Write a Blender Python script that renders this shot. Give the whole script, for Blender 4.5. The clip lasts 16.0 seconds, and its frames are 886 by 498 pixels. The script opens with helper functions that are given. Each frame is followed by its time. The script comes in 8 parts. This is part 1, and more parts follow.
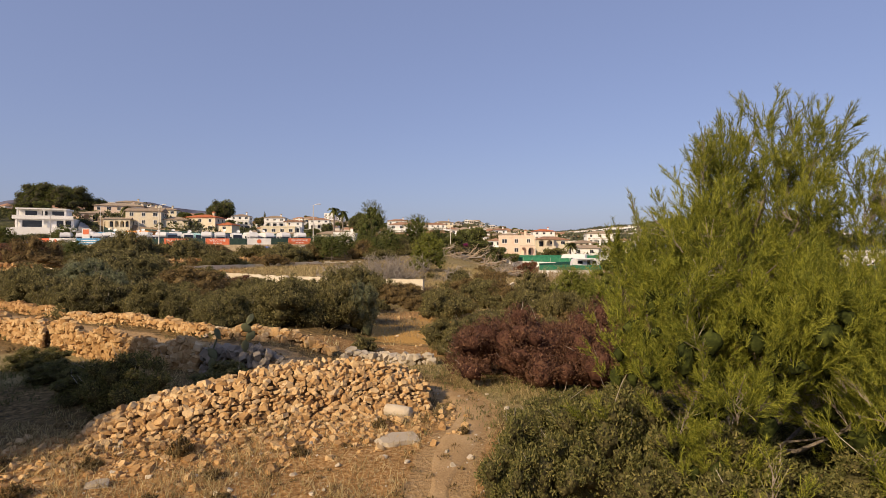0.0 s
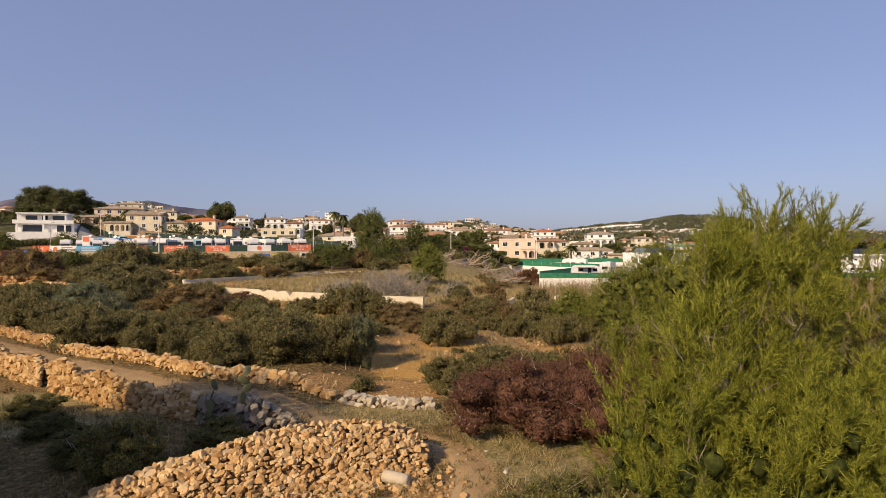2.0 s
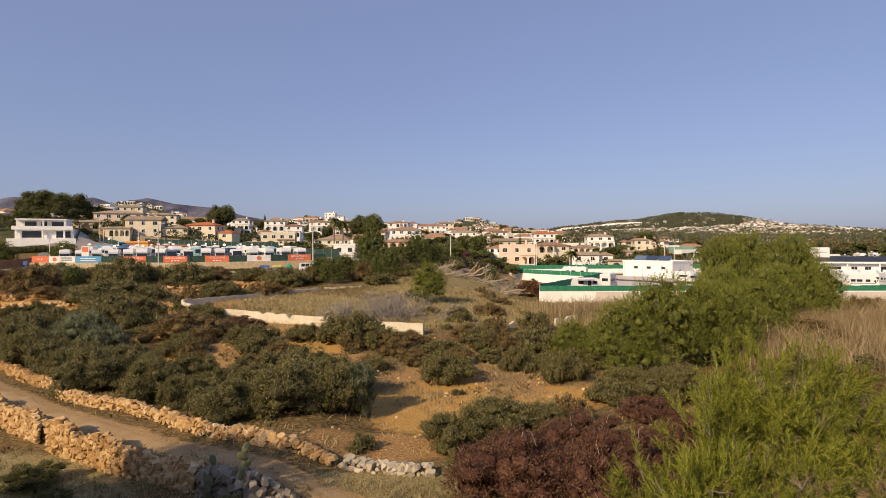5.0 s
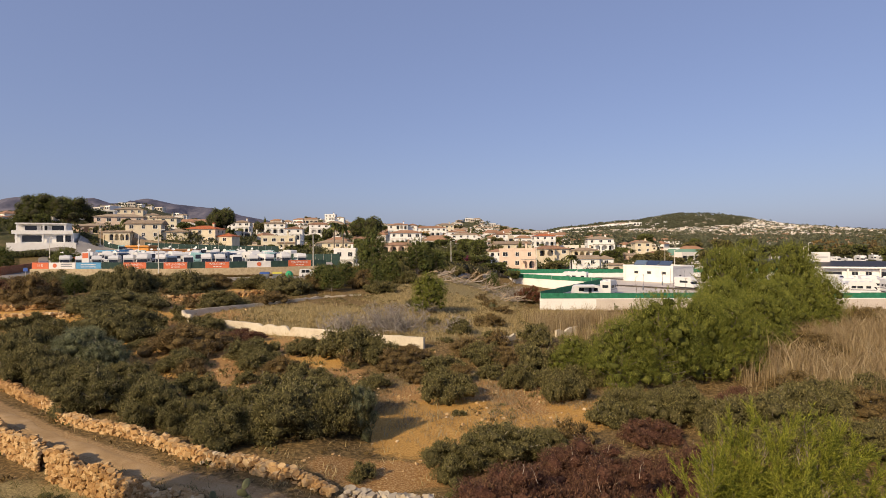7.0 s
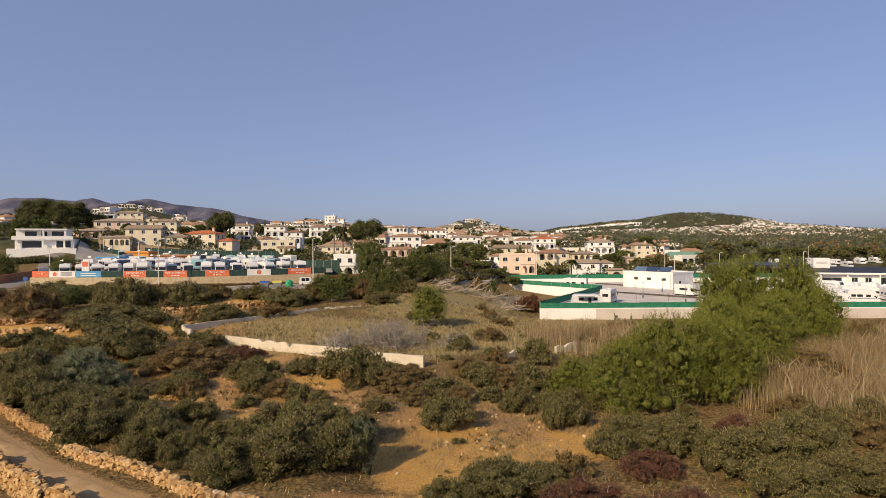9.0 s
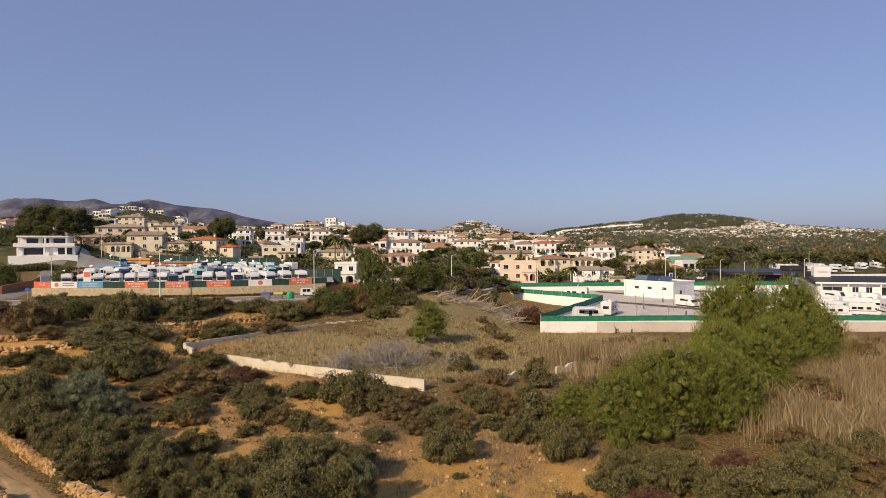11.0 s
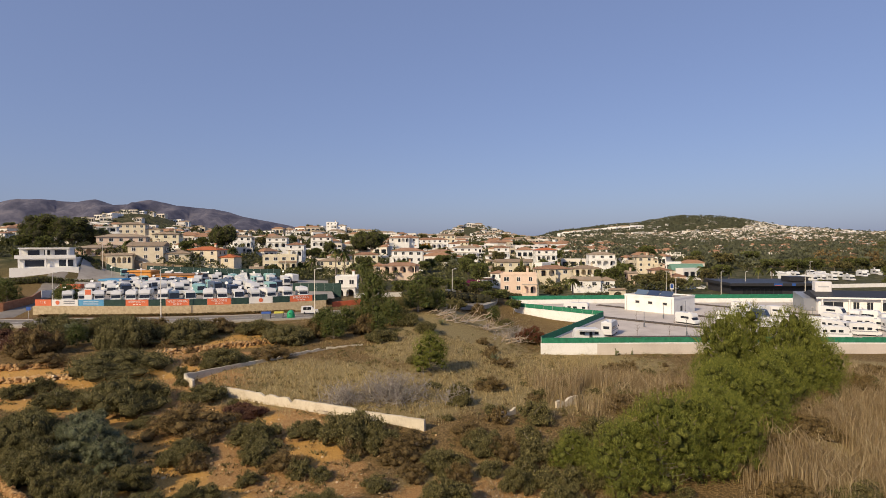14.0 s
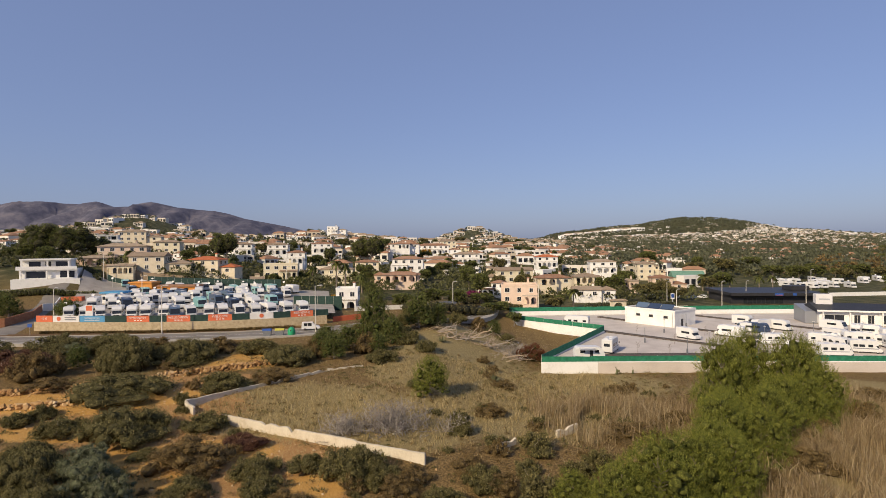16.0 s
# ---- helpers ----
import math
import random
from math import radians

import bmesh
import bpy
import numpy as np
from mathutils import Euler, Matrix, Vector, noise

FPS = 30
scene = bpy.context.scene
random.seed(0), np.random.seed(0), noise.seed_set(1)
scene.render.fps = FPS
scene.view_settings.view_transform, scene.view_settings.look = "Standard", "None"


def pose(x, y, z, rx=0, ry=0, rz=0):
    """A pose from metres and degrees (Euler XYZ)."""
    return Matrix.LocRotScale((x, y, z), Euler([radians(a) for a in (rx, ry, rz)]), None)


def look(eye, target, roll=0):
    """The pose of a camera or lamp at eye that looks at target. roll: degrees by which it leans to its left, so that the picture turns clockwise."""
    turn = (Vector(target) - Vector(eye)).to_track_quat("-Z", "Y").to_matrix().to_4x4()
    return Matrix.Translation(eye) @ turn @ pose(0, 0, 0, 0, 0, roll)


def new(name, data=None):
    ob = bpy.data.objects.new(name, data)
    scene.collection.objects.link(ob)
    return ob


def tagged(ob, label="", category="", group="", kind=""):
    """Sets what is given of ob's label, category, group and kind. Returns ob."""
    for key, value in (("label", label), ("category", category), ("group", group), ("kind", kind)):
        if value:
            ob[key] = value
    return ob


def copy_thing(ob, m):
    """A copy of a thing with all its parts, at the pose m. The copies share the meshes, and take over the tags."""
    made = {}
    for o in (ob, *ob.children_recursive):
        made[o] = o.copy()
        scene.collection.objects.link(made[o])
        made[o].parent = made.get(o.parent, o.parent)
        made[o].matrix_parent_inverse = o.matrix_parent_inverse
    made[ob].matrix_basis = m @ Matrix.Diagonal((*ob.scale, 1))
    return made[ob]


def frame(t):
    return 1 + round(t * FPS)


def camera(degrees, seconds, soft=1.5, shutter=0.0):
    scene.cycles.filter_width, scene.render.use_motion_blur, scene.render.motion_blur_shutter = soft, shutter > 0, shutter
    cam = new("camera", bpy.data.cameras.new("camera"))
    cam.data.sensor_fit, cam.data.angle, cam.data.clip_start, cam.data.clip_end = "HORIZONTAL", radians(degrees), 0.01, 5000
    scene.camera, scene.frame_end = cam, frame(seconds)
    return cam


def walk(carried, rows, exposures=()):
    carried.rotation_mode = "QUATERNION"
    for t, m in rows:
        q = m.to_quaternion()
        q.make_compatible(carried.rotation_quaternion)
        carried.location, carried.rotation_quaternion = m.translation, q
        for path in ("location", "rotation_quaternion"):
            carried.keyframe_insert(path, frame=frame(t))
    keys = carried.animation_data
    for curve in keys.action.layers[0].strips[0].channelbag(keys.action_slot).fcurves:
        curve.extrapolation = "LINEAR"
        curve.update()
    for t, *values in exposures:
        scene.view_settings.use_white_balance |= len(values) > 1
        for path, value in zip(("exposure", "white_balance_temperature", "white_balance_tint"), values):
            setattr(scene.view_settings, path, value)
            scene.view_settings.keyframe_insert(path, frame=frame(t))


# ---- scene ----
cam = camera(78.0, 16.0, 0.55)
PATH = [
    (0, (0.022, 0.057, 4.546), (0.025, 2.057, 4.554), 0.1),
    (0.5, (0.052, 0.024, 4.985), (0.054, 2.024, 4.989), 0.0),
    (1, (0.064, 0.045, 5.492), (0.066, 2.045, 5.493), -0.0),
    (1.5, (0.1, 0.076, 6.01), (0.102, 2.076, 6.01), -0.0),
    (2, (0.118, 0.275, 6.646), (0.118, 2.275, 6.644), -0.1),
    (2.5, (0.102, 0.351, 7.319), (0.102, 2.351, 7.315), -0.1),
    (3, (0.11, 0.377, 7.896), (0.111, 2.377, 7.888), -0.1),
    (3.5, (0.116, 0.368, 8.27), (0.117, 2.368, 8.261), -0.1),
    (4, (0.132, 0.391, 8.813), (0.133, 2.391, 8.8), -0.2),
    (6.5, (0.089, 0.566, 10.745), (0.089, 2.566, 10.732), -0.1),
    (7, (0.1, 0.563, 11.125), (0.1, 2.563, 11.112), -0.2),
    (7.5, (0.119, 0.549, 11.486), (0.119, 2.548, 11.474), -0.2),
    (8, (0.158, 0.544, 12.013), (0.158, 2.544, 12.0), -0.3),
    (8.5, (0.144, 0.543, 12.551), (0.144, 2.543, 12.536), -0.3),
    (9, (0.141, 0.539, 13.119), (0.141, 2.539, 13.104), -0.3),
    (11.5, (0.143, 0.34, 16.274), (0.139, 2.34, 16.261), -0.3),
    (12, (0.199, 0.337, 16.978), (0.194, 2.337, 16.966), -0.4),
    (12.5, (0.211, 0.348, 17.635), (0.207, 2.348, 17.623), -0.3),
    (13, (0.24, 0.351, 18.349), (0.235, 2.351, 18.335), -0.4),
    (13.5, (0.238, 0.329, 18.939), (0.233, 2.329, 18.926), -0.3),
    (14, (0.257, 0.35, 19.767), (0.251, 2.35, 19.753), -0.3),
    (14.5, (0.279, 0.305, 20.575), (0.274, 2.305, 20.561), -0.3),
    (15, (0.3, 0.31, 21.442), (0.292, 2.31, 21.429), -0.4),
    (15.5, (0.345, 0.283, 22.281), (0.337, 2.283, 22.27), -0.4),
    (16, (0.363, 0.289, 23.191), (0.354, 2.289, 23.181), -0.4),
]
walk(cam, [(t, look(eye, target, roll)) for t, eye, target, roll in PATH], [(0, 0.10, 7150, 28), (8, 0.02, 6950, 26), (16, -0.09, 6650, 24)])

# ---- sky and sun ----
SUN_AZ, SUN_EL = radians(-140.0), radians(31.0)   # azimuth from +y towards +x
world = bpy.data.worlds.new("world")
scene.world = world
world.use_nodes = True
wn, wl = world.node_tree.nodes, world.node_tree.links
sky = wn.new("ShaderNodeTexSky")
sky.sky_type, sky.sun_disc = "NISHITA", False
sky.sun_elevation, sky.sun_rotation = SUN_EL, SUN_AZ
sky.air_density, sky.dust_density, sky.ozone_density = 1.0, 1.6, 4.4
wn["Background"].inputs["Strength"].default_value = 0.12
haze = wn.new("ShaderNodeMix")                    # thin even veil over the whole sky
haze.data_type = "RGBA"
haze.inputs[0].default_value = 0.5
haze.inputs[7].default_value = (1.95, 2.82, 4.65, 1.0)
wl.new(sky.outputs[0], haze.inputs[6])
wl.new(haze.outputs[2], wn["Background"].inputs["Color"])
sun = new("sun", bpy.data.lights.new("sun", "SUN"))
sun.data.energy, sun.data.angle, sun.data.color = 4.4, radians(0.5), (1.0, 0.89, 0.57)
sun_dir = Vector((math.sin(SUN_AZ) * math.cos(SUN_EL), math.cos(SUN_AZ) * math.cos(SUN_EL), math.sin(SUN_EL)))
sun.matrix_world = look(sun_dir * 50, (0, 0, 0))

# ---- the lie of the land ----
def smooth(a):
    a = np.clip(a, 0.0, 1.0)
    return a * a * (3 - 2 * a)


def bump(x, y, cx, cy, sx, sy):
    return np.exp(-((x - cx) / sx) ** 2 - ((y - cy) / sy) ** 2)


def waves(x, y, size, seed=0.0):
    """Cheap smooth unevenness between about -1 and 1."""
    a, b = x / size, y / size
    return (np.sin(a * 1.7 + 1.3 * np.sin(b * 1.1 + seed) + seed) + np.sin(b * 1.9 + 1.7 * np.sin(a * 0.8 + 2 * seed) + 3 * seed)
            + np.sin((a + b) * 1.3 + 2.1 * np.sin((a - b) * 0.7 + seed))) / 3


HILL = [0, 4.8, 13.4, 17.5, 27.9, 39.4, 52.2, 60.3, 59.0, 49.9, 34.1, 30.8, 28.6, 23.7, 15.8, 15.3, 18.1, 13.1, 13.1, 0.0]    # height of the far hill over the plain


def ground(x, y):
    x, y = np.asarray(x, float), np.asarray(y, float)
    left = np.interp(y, [0, 30, 45, 60, 70, 80, 105, 118, 128, 140, 160], [-0.7, -0.6, -0.7, 0.1, 0.6, 1.9, 3.1, 3.7, 3.8, 4.3, 5.0])
    right = np.interp(y, [0, 30, 45, 62, 80, 105, 130, 150, 162, 175], [-0.7, -0.6, -0.7, 0.1, -0.4, -1.2, -0.7, -0.2, 0.1, 0.3])
    near = left + (right - left) * smooth((x + 8) / 26)
    u = x / np.maximum(y, 60.0)
    rise = np.interp(u, [-1, -0.6, -0.3, -0.15, 0, 0.12, 0.25, 0.5, 0.9], [36, 35, 27.5, 26.5, 22, 17, 7, 2, 2])
    power = np.interp(u, [-0.9, -0.6, -0.33, 0.0, 0.2], [0.95, 1.15, 1.8, 1.5, 1.5])
    far = 3.5 + rise * np.clip((y - 150) / 450, 0, 1) ** power
    far = far + smooth((u + 0.02) / 0.3) * np.clip((y - 280) / 750, 0, 1.6) * 16
    far = far + 25 * bump(x, y, 46, 900, 50, 150) + 26 * bump(x, y, -400, 720, 60, 90) + 8 * bump(x, y, -138, 660, 45, 80)
    hill = np.interp(x, [190, 274, 297, 328, 405, 529, 599, 653, 707, 776, 822, 853, 945, 984, 1007, 1068, 1115, 1161, 1280, 1500], HILL)
    far = far + hill * np.exp(-((y - 1500) / np.where(y < 1500, 330, 250)) ** 2) * (1 + 0.06 * waves(x, y, 40.0, 1.0))
    crest = np.interp(x, [-4600, -3469, -3137, -2850, -2718, -2652, -2542, -2476, -2365, -2277, -2189, -2101, -1925, -1793, -1705, -1573, -1441, -1265, -1134, -1000, -700],
                      [330, 358, 368, 352, 370, 346, 306, 314, 350, 362, 344, 321, 298, 289, 272, 228, 202, 168, 136, 96, 0])
    spur = y + 170 * waves(x, y * 0.12, 75.0, 2.0) + 60 * waves(x, y * 0.3, 28.0, 1.0)
    far = far + 0.955 * crest * np.where(y > 4250, np.exp(-((y - 4250) / 500) ** 2), np.exp(-((np.minimum(spur, 4250) - 4250) / 520) ** 2))
    far = far + 8 * smooth((-70 - x) / 45) * smooth((560 - y) / 200) * (smooth((y - 206) / 14) + (smooth((y - 165) / 60) - smooth((y - 206) / 14)) * smooth((-122 - x) / 14)) + 0.9 * smooth((y - 145) / 60) * smooth((-32 - x) / 20) * smooth((x + 150) / 20) * smooth((260 - y) / 40) - 3.0 * smooth((u - 0.05) / 0.09) * smooth((420 - y) / 150)
    z = near + (far - near) * smooth((y - 145) / 45)
    z = z - 1.8 * bump(x, y, 29, 134, 11, 20) + 1.6 * bump(x, y, 2, 128, 14, 14) + 0.6 * bump(x, y, -3, 61, 9, 7)
    inner = np.interp(x, [-50, -34, -23.1, -19.6, -15.7, -11.6, -8.6, -6.3, -4.5], [49.5, 38.3, 30.9, 28.4, 26.3, 24.3, 23.0, 21.8, 21.0])
    z = z + 0.75 * smooth((y - inner) / 0.5) * smooth((-3.6 - x) / 4) * smooth((58 - y) / 26)
    return z + 0.10 * waves(x, y, 3.1) * smooth((140 - y) / 40) + 0.03 * waves(x, y, 0.7, 1.0) * smooth((60 - y) / 30)


def gz(x, y):
    return float(ground(x, y))

# ---- materials ----
def mat(name, stops, scale=2.0, rough=0.85, relief=0.3, grain=9.0, island=0.0, each=0.0, metal=0.0, gloss=0.3, sheer=0.0, wave=None):
    """Two scales of noise run through the colour stops; island / each: value spread per leaf or per object."""
    m = bpy.data.materials.new(name)
    m.use_nodes = True
    n, l = m.node_tree.nodes, m.node_tree.links
    p = n["Principled BSDF"]
    co = n.new("ShaderNodeTexCoord")
    a, b = n.new("ShaderNodeTexNoise"), n.new("ShaderNodeTexNoise")
    a.inputs["Scale"].default_value, a.inputs["Detail"].default_value = scale, 5
    b.inputs["Scale"].default_value, b.inputs["Detail"].default_value = scale * grain, 6
    for q in (a, b):
        l.new(co.outputs["Object"], q.inputs["Vector"])
    mix = n.new("ShaderNodeMix")
    mix.data_type = "FLOAT"
    mix.inputs[0].default_value = 0.4
    l.new(a.outputs[0], mix.inputs[2])
    l.new(b.outputs[0], mix.inputs[3])
    fac = mix.outputs[0]
    if island:
        g = n.new("ShaderNodeNewGeometry")
        k = n.new("ShaderNodeMix")
        k.data_type = "FLOAT"
        k.inputs[0].default_value = island
        l.new(fac, k.inputs[2])
        l.new(g.outputs["Random Per Island"], k.inputs[3])
        fac = k.outputs[0]
    if each:
        o = n.new("ShaderNodeObjectInfo")
        k = n.new("ShaderNodeMix")
        k.data_type = "FLOAT"
        k.inputs[0].default_value = each
        l.new(fac, k.inputs[2])
        l.new(o.outputs["Random"], k.inputs[3])
        fac = k.outputs[0]
    ramp = n.new("ShaderNodeValToRGB")
    e = ramp.color_ramp.elements
    lo, hi = (0.3, 0.7) if not (island or each) else (0.18, 0.82)
    for i, c in enumerate(stops):
        t = lo + (hi - lo) * i / max(1, len(stops) - 1)
        if i < 2:
            e[i].position, e[i].color = t, (*c, 1)
        else:
            e.new(t).color = (*c, 1)
    l.new(fac, ramp.inputs[0])
    l.new(ramp.outputs[0], p.inputs["Base Color"])
    p.inputs["Roughness"].default_value, p.inputs["Metallic"].default_value = rough, metal
    p.inputs["Specular IOR Level"].default_value = gloss
    if sheer:
        tr, ms = n.new("ShaderNodeBsdfTranslucent"), n.new("ShaderNodeMixShader")
        ms.inputs[0].default_value = sheer
        l.new(ramp.outputs[0], tr.inputs[0])
        l.new(p.outputs[0], ms.inputs[1])
        l.new(tr.outputs[0], ms.inputs[2])
        l.new(ms.outputs[0], n["Material Output"].inputs[0])
    height = b.outputs[0]
    if wave:
        w = n.new("ShaderNodeTexWave")
        w.inputs["Scale"].default_value, w.bands_direction = wave[0], wave[1]
        l.new(co.outputs["Object"], w.inputs["Vector"])
        height = w.outputs["Fac"]
    if relief:
        bp = n.new("ShaderNodeBump")
        bp.inputs["Strength"].default_value, bp.inputs["Distance"].default_value = relief, 0.05 if not wave else 0.08
        l.new(height, bp.inputs["Height"])
        l.new(bp.outputs[0], p.inputs["Normal"])
    return m


def ground_mat():
    """Land: zone attribute red: orange soil, green: dry grass, blue: pale stony soil; the rest scrub litter."""
    m = bpy.data.materials.new("land")
    m.use_nodes = True
    n, l = m.node_tree.nodes, m.node_tree.links
    p = n["Principled BSDF"]
    co, at = n.new("ShaderNodeTexCoord"), n.new("ShaderNodeVertexColor")
    at.layer_name = "zone"
    sep = n.new("ShaderNodeSeparateColor")
    l.new(at.outputs[0], sep.inputs[0])

    def tex(scale, detail=8):
        t = n.new("ShaderNodeTexNoise")
        t.inputs["Scale"].default_value, t.inputs["Detail"].default_value, t.inputs["Roughness"].default_value = scale, detail, 0.65
        l.new(co.outputs["Object"], t.inputs["Vector"])
        return t.outputs[0]

    def ramp(fac, stops):
        r = n.new("ShaderNodeValToRGB")
        e = r.color_ramp.elements
        for i, (t, c) in enumerate(stops):
            if i < 2:
                e[i].position, e[i].color = t, (*c, 1)
            else:
                e.new(t).color = (*c, 1)
        l.new(fac, r.inputs[0])
        return r.outputs[0]

    def mixc(fac, a, b):
        k = n.new("ShaderNodeMix")
        k.data_type = "RGBA"
        l.new(fac, k.inputs[0])
        l.new(a, k.inputs[6])
        l.new(b, k.inputs[7])
        return k.outputs[2]

    fine, mid, big = tex(9.0), tex(1.6), tex(0.25)
    soil = ramp(fine, [(0.3, (0.24, 0.115, 0.028)), (0.5, (0.50, 0.275, 0.075)), (0.7, (0.68, 0.45, 0.17))])
    grass = ramp(fine, [(0.3, (0.13, 0.098, 0.042)), (0.5, (0.28, 0.215, 0.095)), (0.72, (0.45, 0.36, 0.175))])
    stony = ramp(fine, [(0.33, (0.19, 0.09, 0.032)), (0.52, (0.39, 0.215, 0.078)), (0.68, (0.58, 0.42, 0.22))])
    litter = ramp(tex(4.5, 10), [(0.33, (0.055, 0.039, 0.016)), (0.5, (0.165, 0.108, 0.043)), (0.66, (0.34, 0.222, 0.095))])
    hill = ramp(big, [(0.35, (0.035, 0.042, 0.018)), (0.52, (0.075, 0.075, 0.034)), (0.70, (0.17, 0.14, 0.075))])
    # far mountains tinted blue-violet: distance haze put into the colour
    hazed_rock = ramp(tex(0.012), [(0.35, (0.066, 0.069, 0.100)), (0.5, (0.102, 0.101, 0.135)), (0.65, (0.165, 0.155, 0.18))])

    def weight(channel):
        a = n.new("ShaderNodeMath")
        a.operation = "MULTIPLY_ADD"
        a.inputs[1].default_value = 1.0
        l.new(at.outputs[1] if channel == "alpha" else sep.outputs[channel], a.inputs[0])
        s = n.new("ShaderNodeMath")
        s.operation = "MULTIPLY_ADD"
        s.inputs[1].default_value, s.inputs[2].default_value = 0.9, -0.45
        l.new(mid, s.inputs[0])
        l.new(s.outputs[0], a.inputs[2])
        r = n.new("ShaderNodeMapRange")
        r.inputs[1].default_value, r.inputs[2].default_value = 0.35, 0.6
        l.new(a.outputs[0], r.inputs[0])
        return r.outputs[0]

    c = mixc(weight(1), litter, grass)
    c = mixc(weight(2), c, stony)
    c = mixc(weight(0), c, soil)
    trod = ramp(fine, [(0.30, (0.25, 0.15, 0.065)), (0.5, (0.37, 0.235, 0.108)), (0.7, (0.48, 0.335, 0.175))])
    c = mixc(weight("alpha"), c, trod)
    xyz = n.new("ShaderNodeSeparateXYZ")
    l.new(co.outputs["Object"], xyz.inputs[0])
    for start, end, other in ((170, 210, hill), (2300, 2900, hazed_rock)):
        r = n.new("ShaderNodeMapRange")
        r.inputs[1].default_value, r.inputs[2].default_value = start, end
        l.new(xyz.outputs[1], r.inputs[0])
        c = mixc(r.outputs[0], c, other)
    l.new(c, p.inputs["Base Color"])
    p.inputs["Roughness"].default_value, p.inputs["Specular IOR Level"].default_value = 0.95, 0.15
    bp = n.new("ShaderNodeBump")
    bp.inputs["Strength"].default_value, bp.inputs["Distance"].default_value = 0.7, 0.12
    l.new(fine, bp.inputs["Height"])
    l.new(bp.outputs[0], p.inputs["Normal"])
    return m


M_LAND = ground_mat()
M_PATH = mat("trodden_earth", [(0.27, 0.165, 0.075), (0.38, 0.245, 0.115), (0.48, 0.335, 0.18)], 0.9, 0.95, 0.6, 18)
M_STONE = mat("limestone", [(0.23, 0.12, 0.042), (0.42, 0.245, 0.098), (0.57, 0.39, 0.195), (0.72, 0.59, 0.40)], 2.5, 0.9, 0.6, 6, island=0.45, each=0.35)
M_GREY = mat("grey_stone", [(0.28, 0.23, 0.165), (0.44, 0.37, 0.275), (0.56, 0.49, 0.38)], 2.5, 0.9, 0.6, 6, island=0.3, each=0.3)
# verge earth and wall fill, darkened to put shade between the stones
M_CORE = mat("verge_and_joint_shade", [(0.085, 0.048, 0.02), (0.20, 0.115, 0.05)], 3.0, 0.95, 0.6, 5)
M_ASPHALT = mat("asphalt", [(0.16, 0.14, 0.12), (0.21, 0.19, 0.165), (0.26, 0.235, 0.20)], 0.4, 0.9, 0.2, 40)
M_LINE = mat("road_paint", [(0.6, 0.6, 0.57), (0.75, 0.75, 0.72)], 2.0, 0.7, 0.1)
M_KERB = mat("kerb_concrete", [(0.30, 0.27, 0.23), (0.44, 0.41, 0.35)], 2.0, 0.9, 0.2)
M_RENDER = mat("weathered_render", [(0.42, 0.35, 0.25), (0.58, 0.51, 0.39), (0.68, 0.62, 0.50)], 0.7, 0.9, 0.3, 9)
M_WHITE = mat("white_paint", [(0.66, 0.64, 0.59), (0.78, 0.77, 0.73), (0.82, 0.81, 0.78)], 0.5, 0.8, 0.1, 8)
M_CREAM = mat("cream_paint", [(0.55, 0.47, 0.33), (0.69, 0.60, 0.44), (0.75, 0.67, 0.51)], 0.5, 0.85, 0.1, 8)
M_YELLOW = mat("pale_yellow_paint", [(0.58, 0.51, 0.36), (0.72, 0.645, 0.47), (0.78, 0.715, 0.55)], 0.5, 0.85, 0.1, 8)
M_PINK = mat("salmon_pink_paint", [(0.58, 0.44, 0.33), (0.70, 0.54, 0.42), (0.75, 0.60, 0.48)], 0.5, 0.85, 0.1, 8)
M_OCHRE = mat("ochre_paint", [(0.46, 0.27, 0.12), (0.58, 0.36, 0.17)], 0.5, 0.85, 0.1, 8)
M_TILE = mat("terracotta_tiles", [(0.22, 0.11, 0.06), (0.34, 0.185, 0.105), (0.44, 0.275, 0.175)], 0.8, 0.85, 0.6, 7, each=0.25, wave=(1.6, "X"))
M_TILE2 = mat("faded_clay_tiles", [(0.24, 0.17, 0.11), (0.34, 0.255, 0.17), (0.44, 0.35, 0.25)], 0.8, 0.85, 0.6, 7, each=0.25, wave=(1.6, "X"))
M_TILE3 = mat("red_clay_tiles", [(0.42, 0.11, 0.04), (0.55, 0.17, 0.065)], 0.8, 0.85, 0.6, 7, each=0.25, wave=(1.6, "X"))
M_DARK = mat("dark_trim", [(0.02, 0.02, 0.022), (0.045, 0.045, 0.05)], 2.0, 0.5, 0.05)
M_GLASS = mat("dark_window_glass", [(0.012, 0.015, 0.02), (0.03, 0.035, 0.042)], 0.6, 0.12, 0.0, gloss=0.6)
M_VEHICLE = mat("white_gelcoat", [(0.60, 0.60, 0.58), (0.74, 0.74, 0.73)], 0.8, 0.35, 0.0, gloss=0.5, each=0.4)
M_SILVER = mat("grey_vehicle_paint", [(0.22, 0.23, 0.25), (0.42, 0.43, 0.44)], 0.8, 0.35, 0.0, gloss=0.5, each=0.8)
M_BLUEGREY = mat("dark_blue_paint", [(0.03, 0.05, 0.10), (0.10, 0.15, 0.22)], 0.8, 0.35, 0.0, gloss=0.5, each=0.8)
M_TEAL = mat("pale_teal_paint", [(0.20, 0.42, 0.42), (0.34, 0.55, 0.55)], 0.8, 0.35, 0.0, gloss=0.5)
M_ORANGE = mat("orange_panels", [(0.60, 0.23, 0.04), (0.72, 0.31, 0.07)], 0.8, 0.5, 0.0)
M_TYRE = mat("tyre_rubber", [(0.015, 0.015, 0.015), (0.035, 0.035, 0.035)], 5.0, 0.9, 0.1)
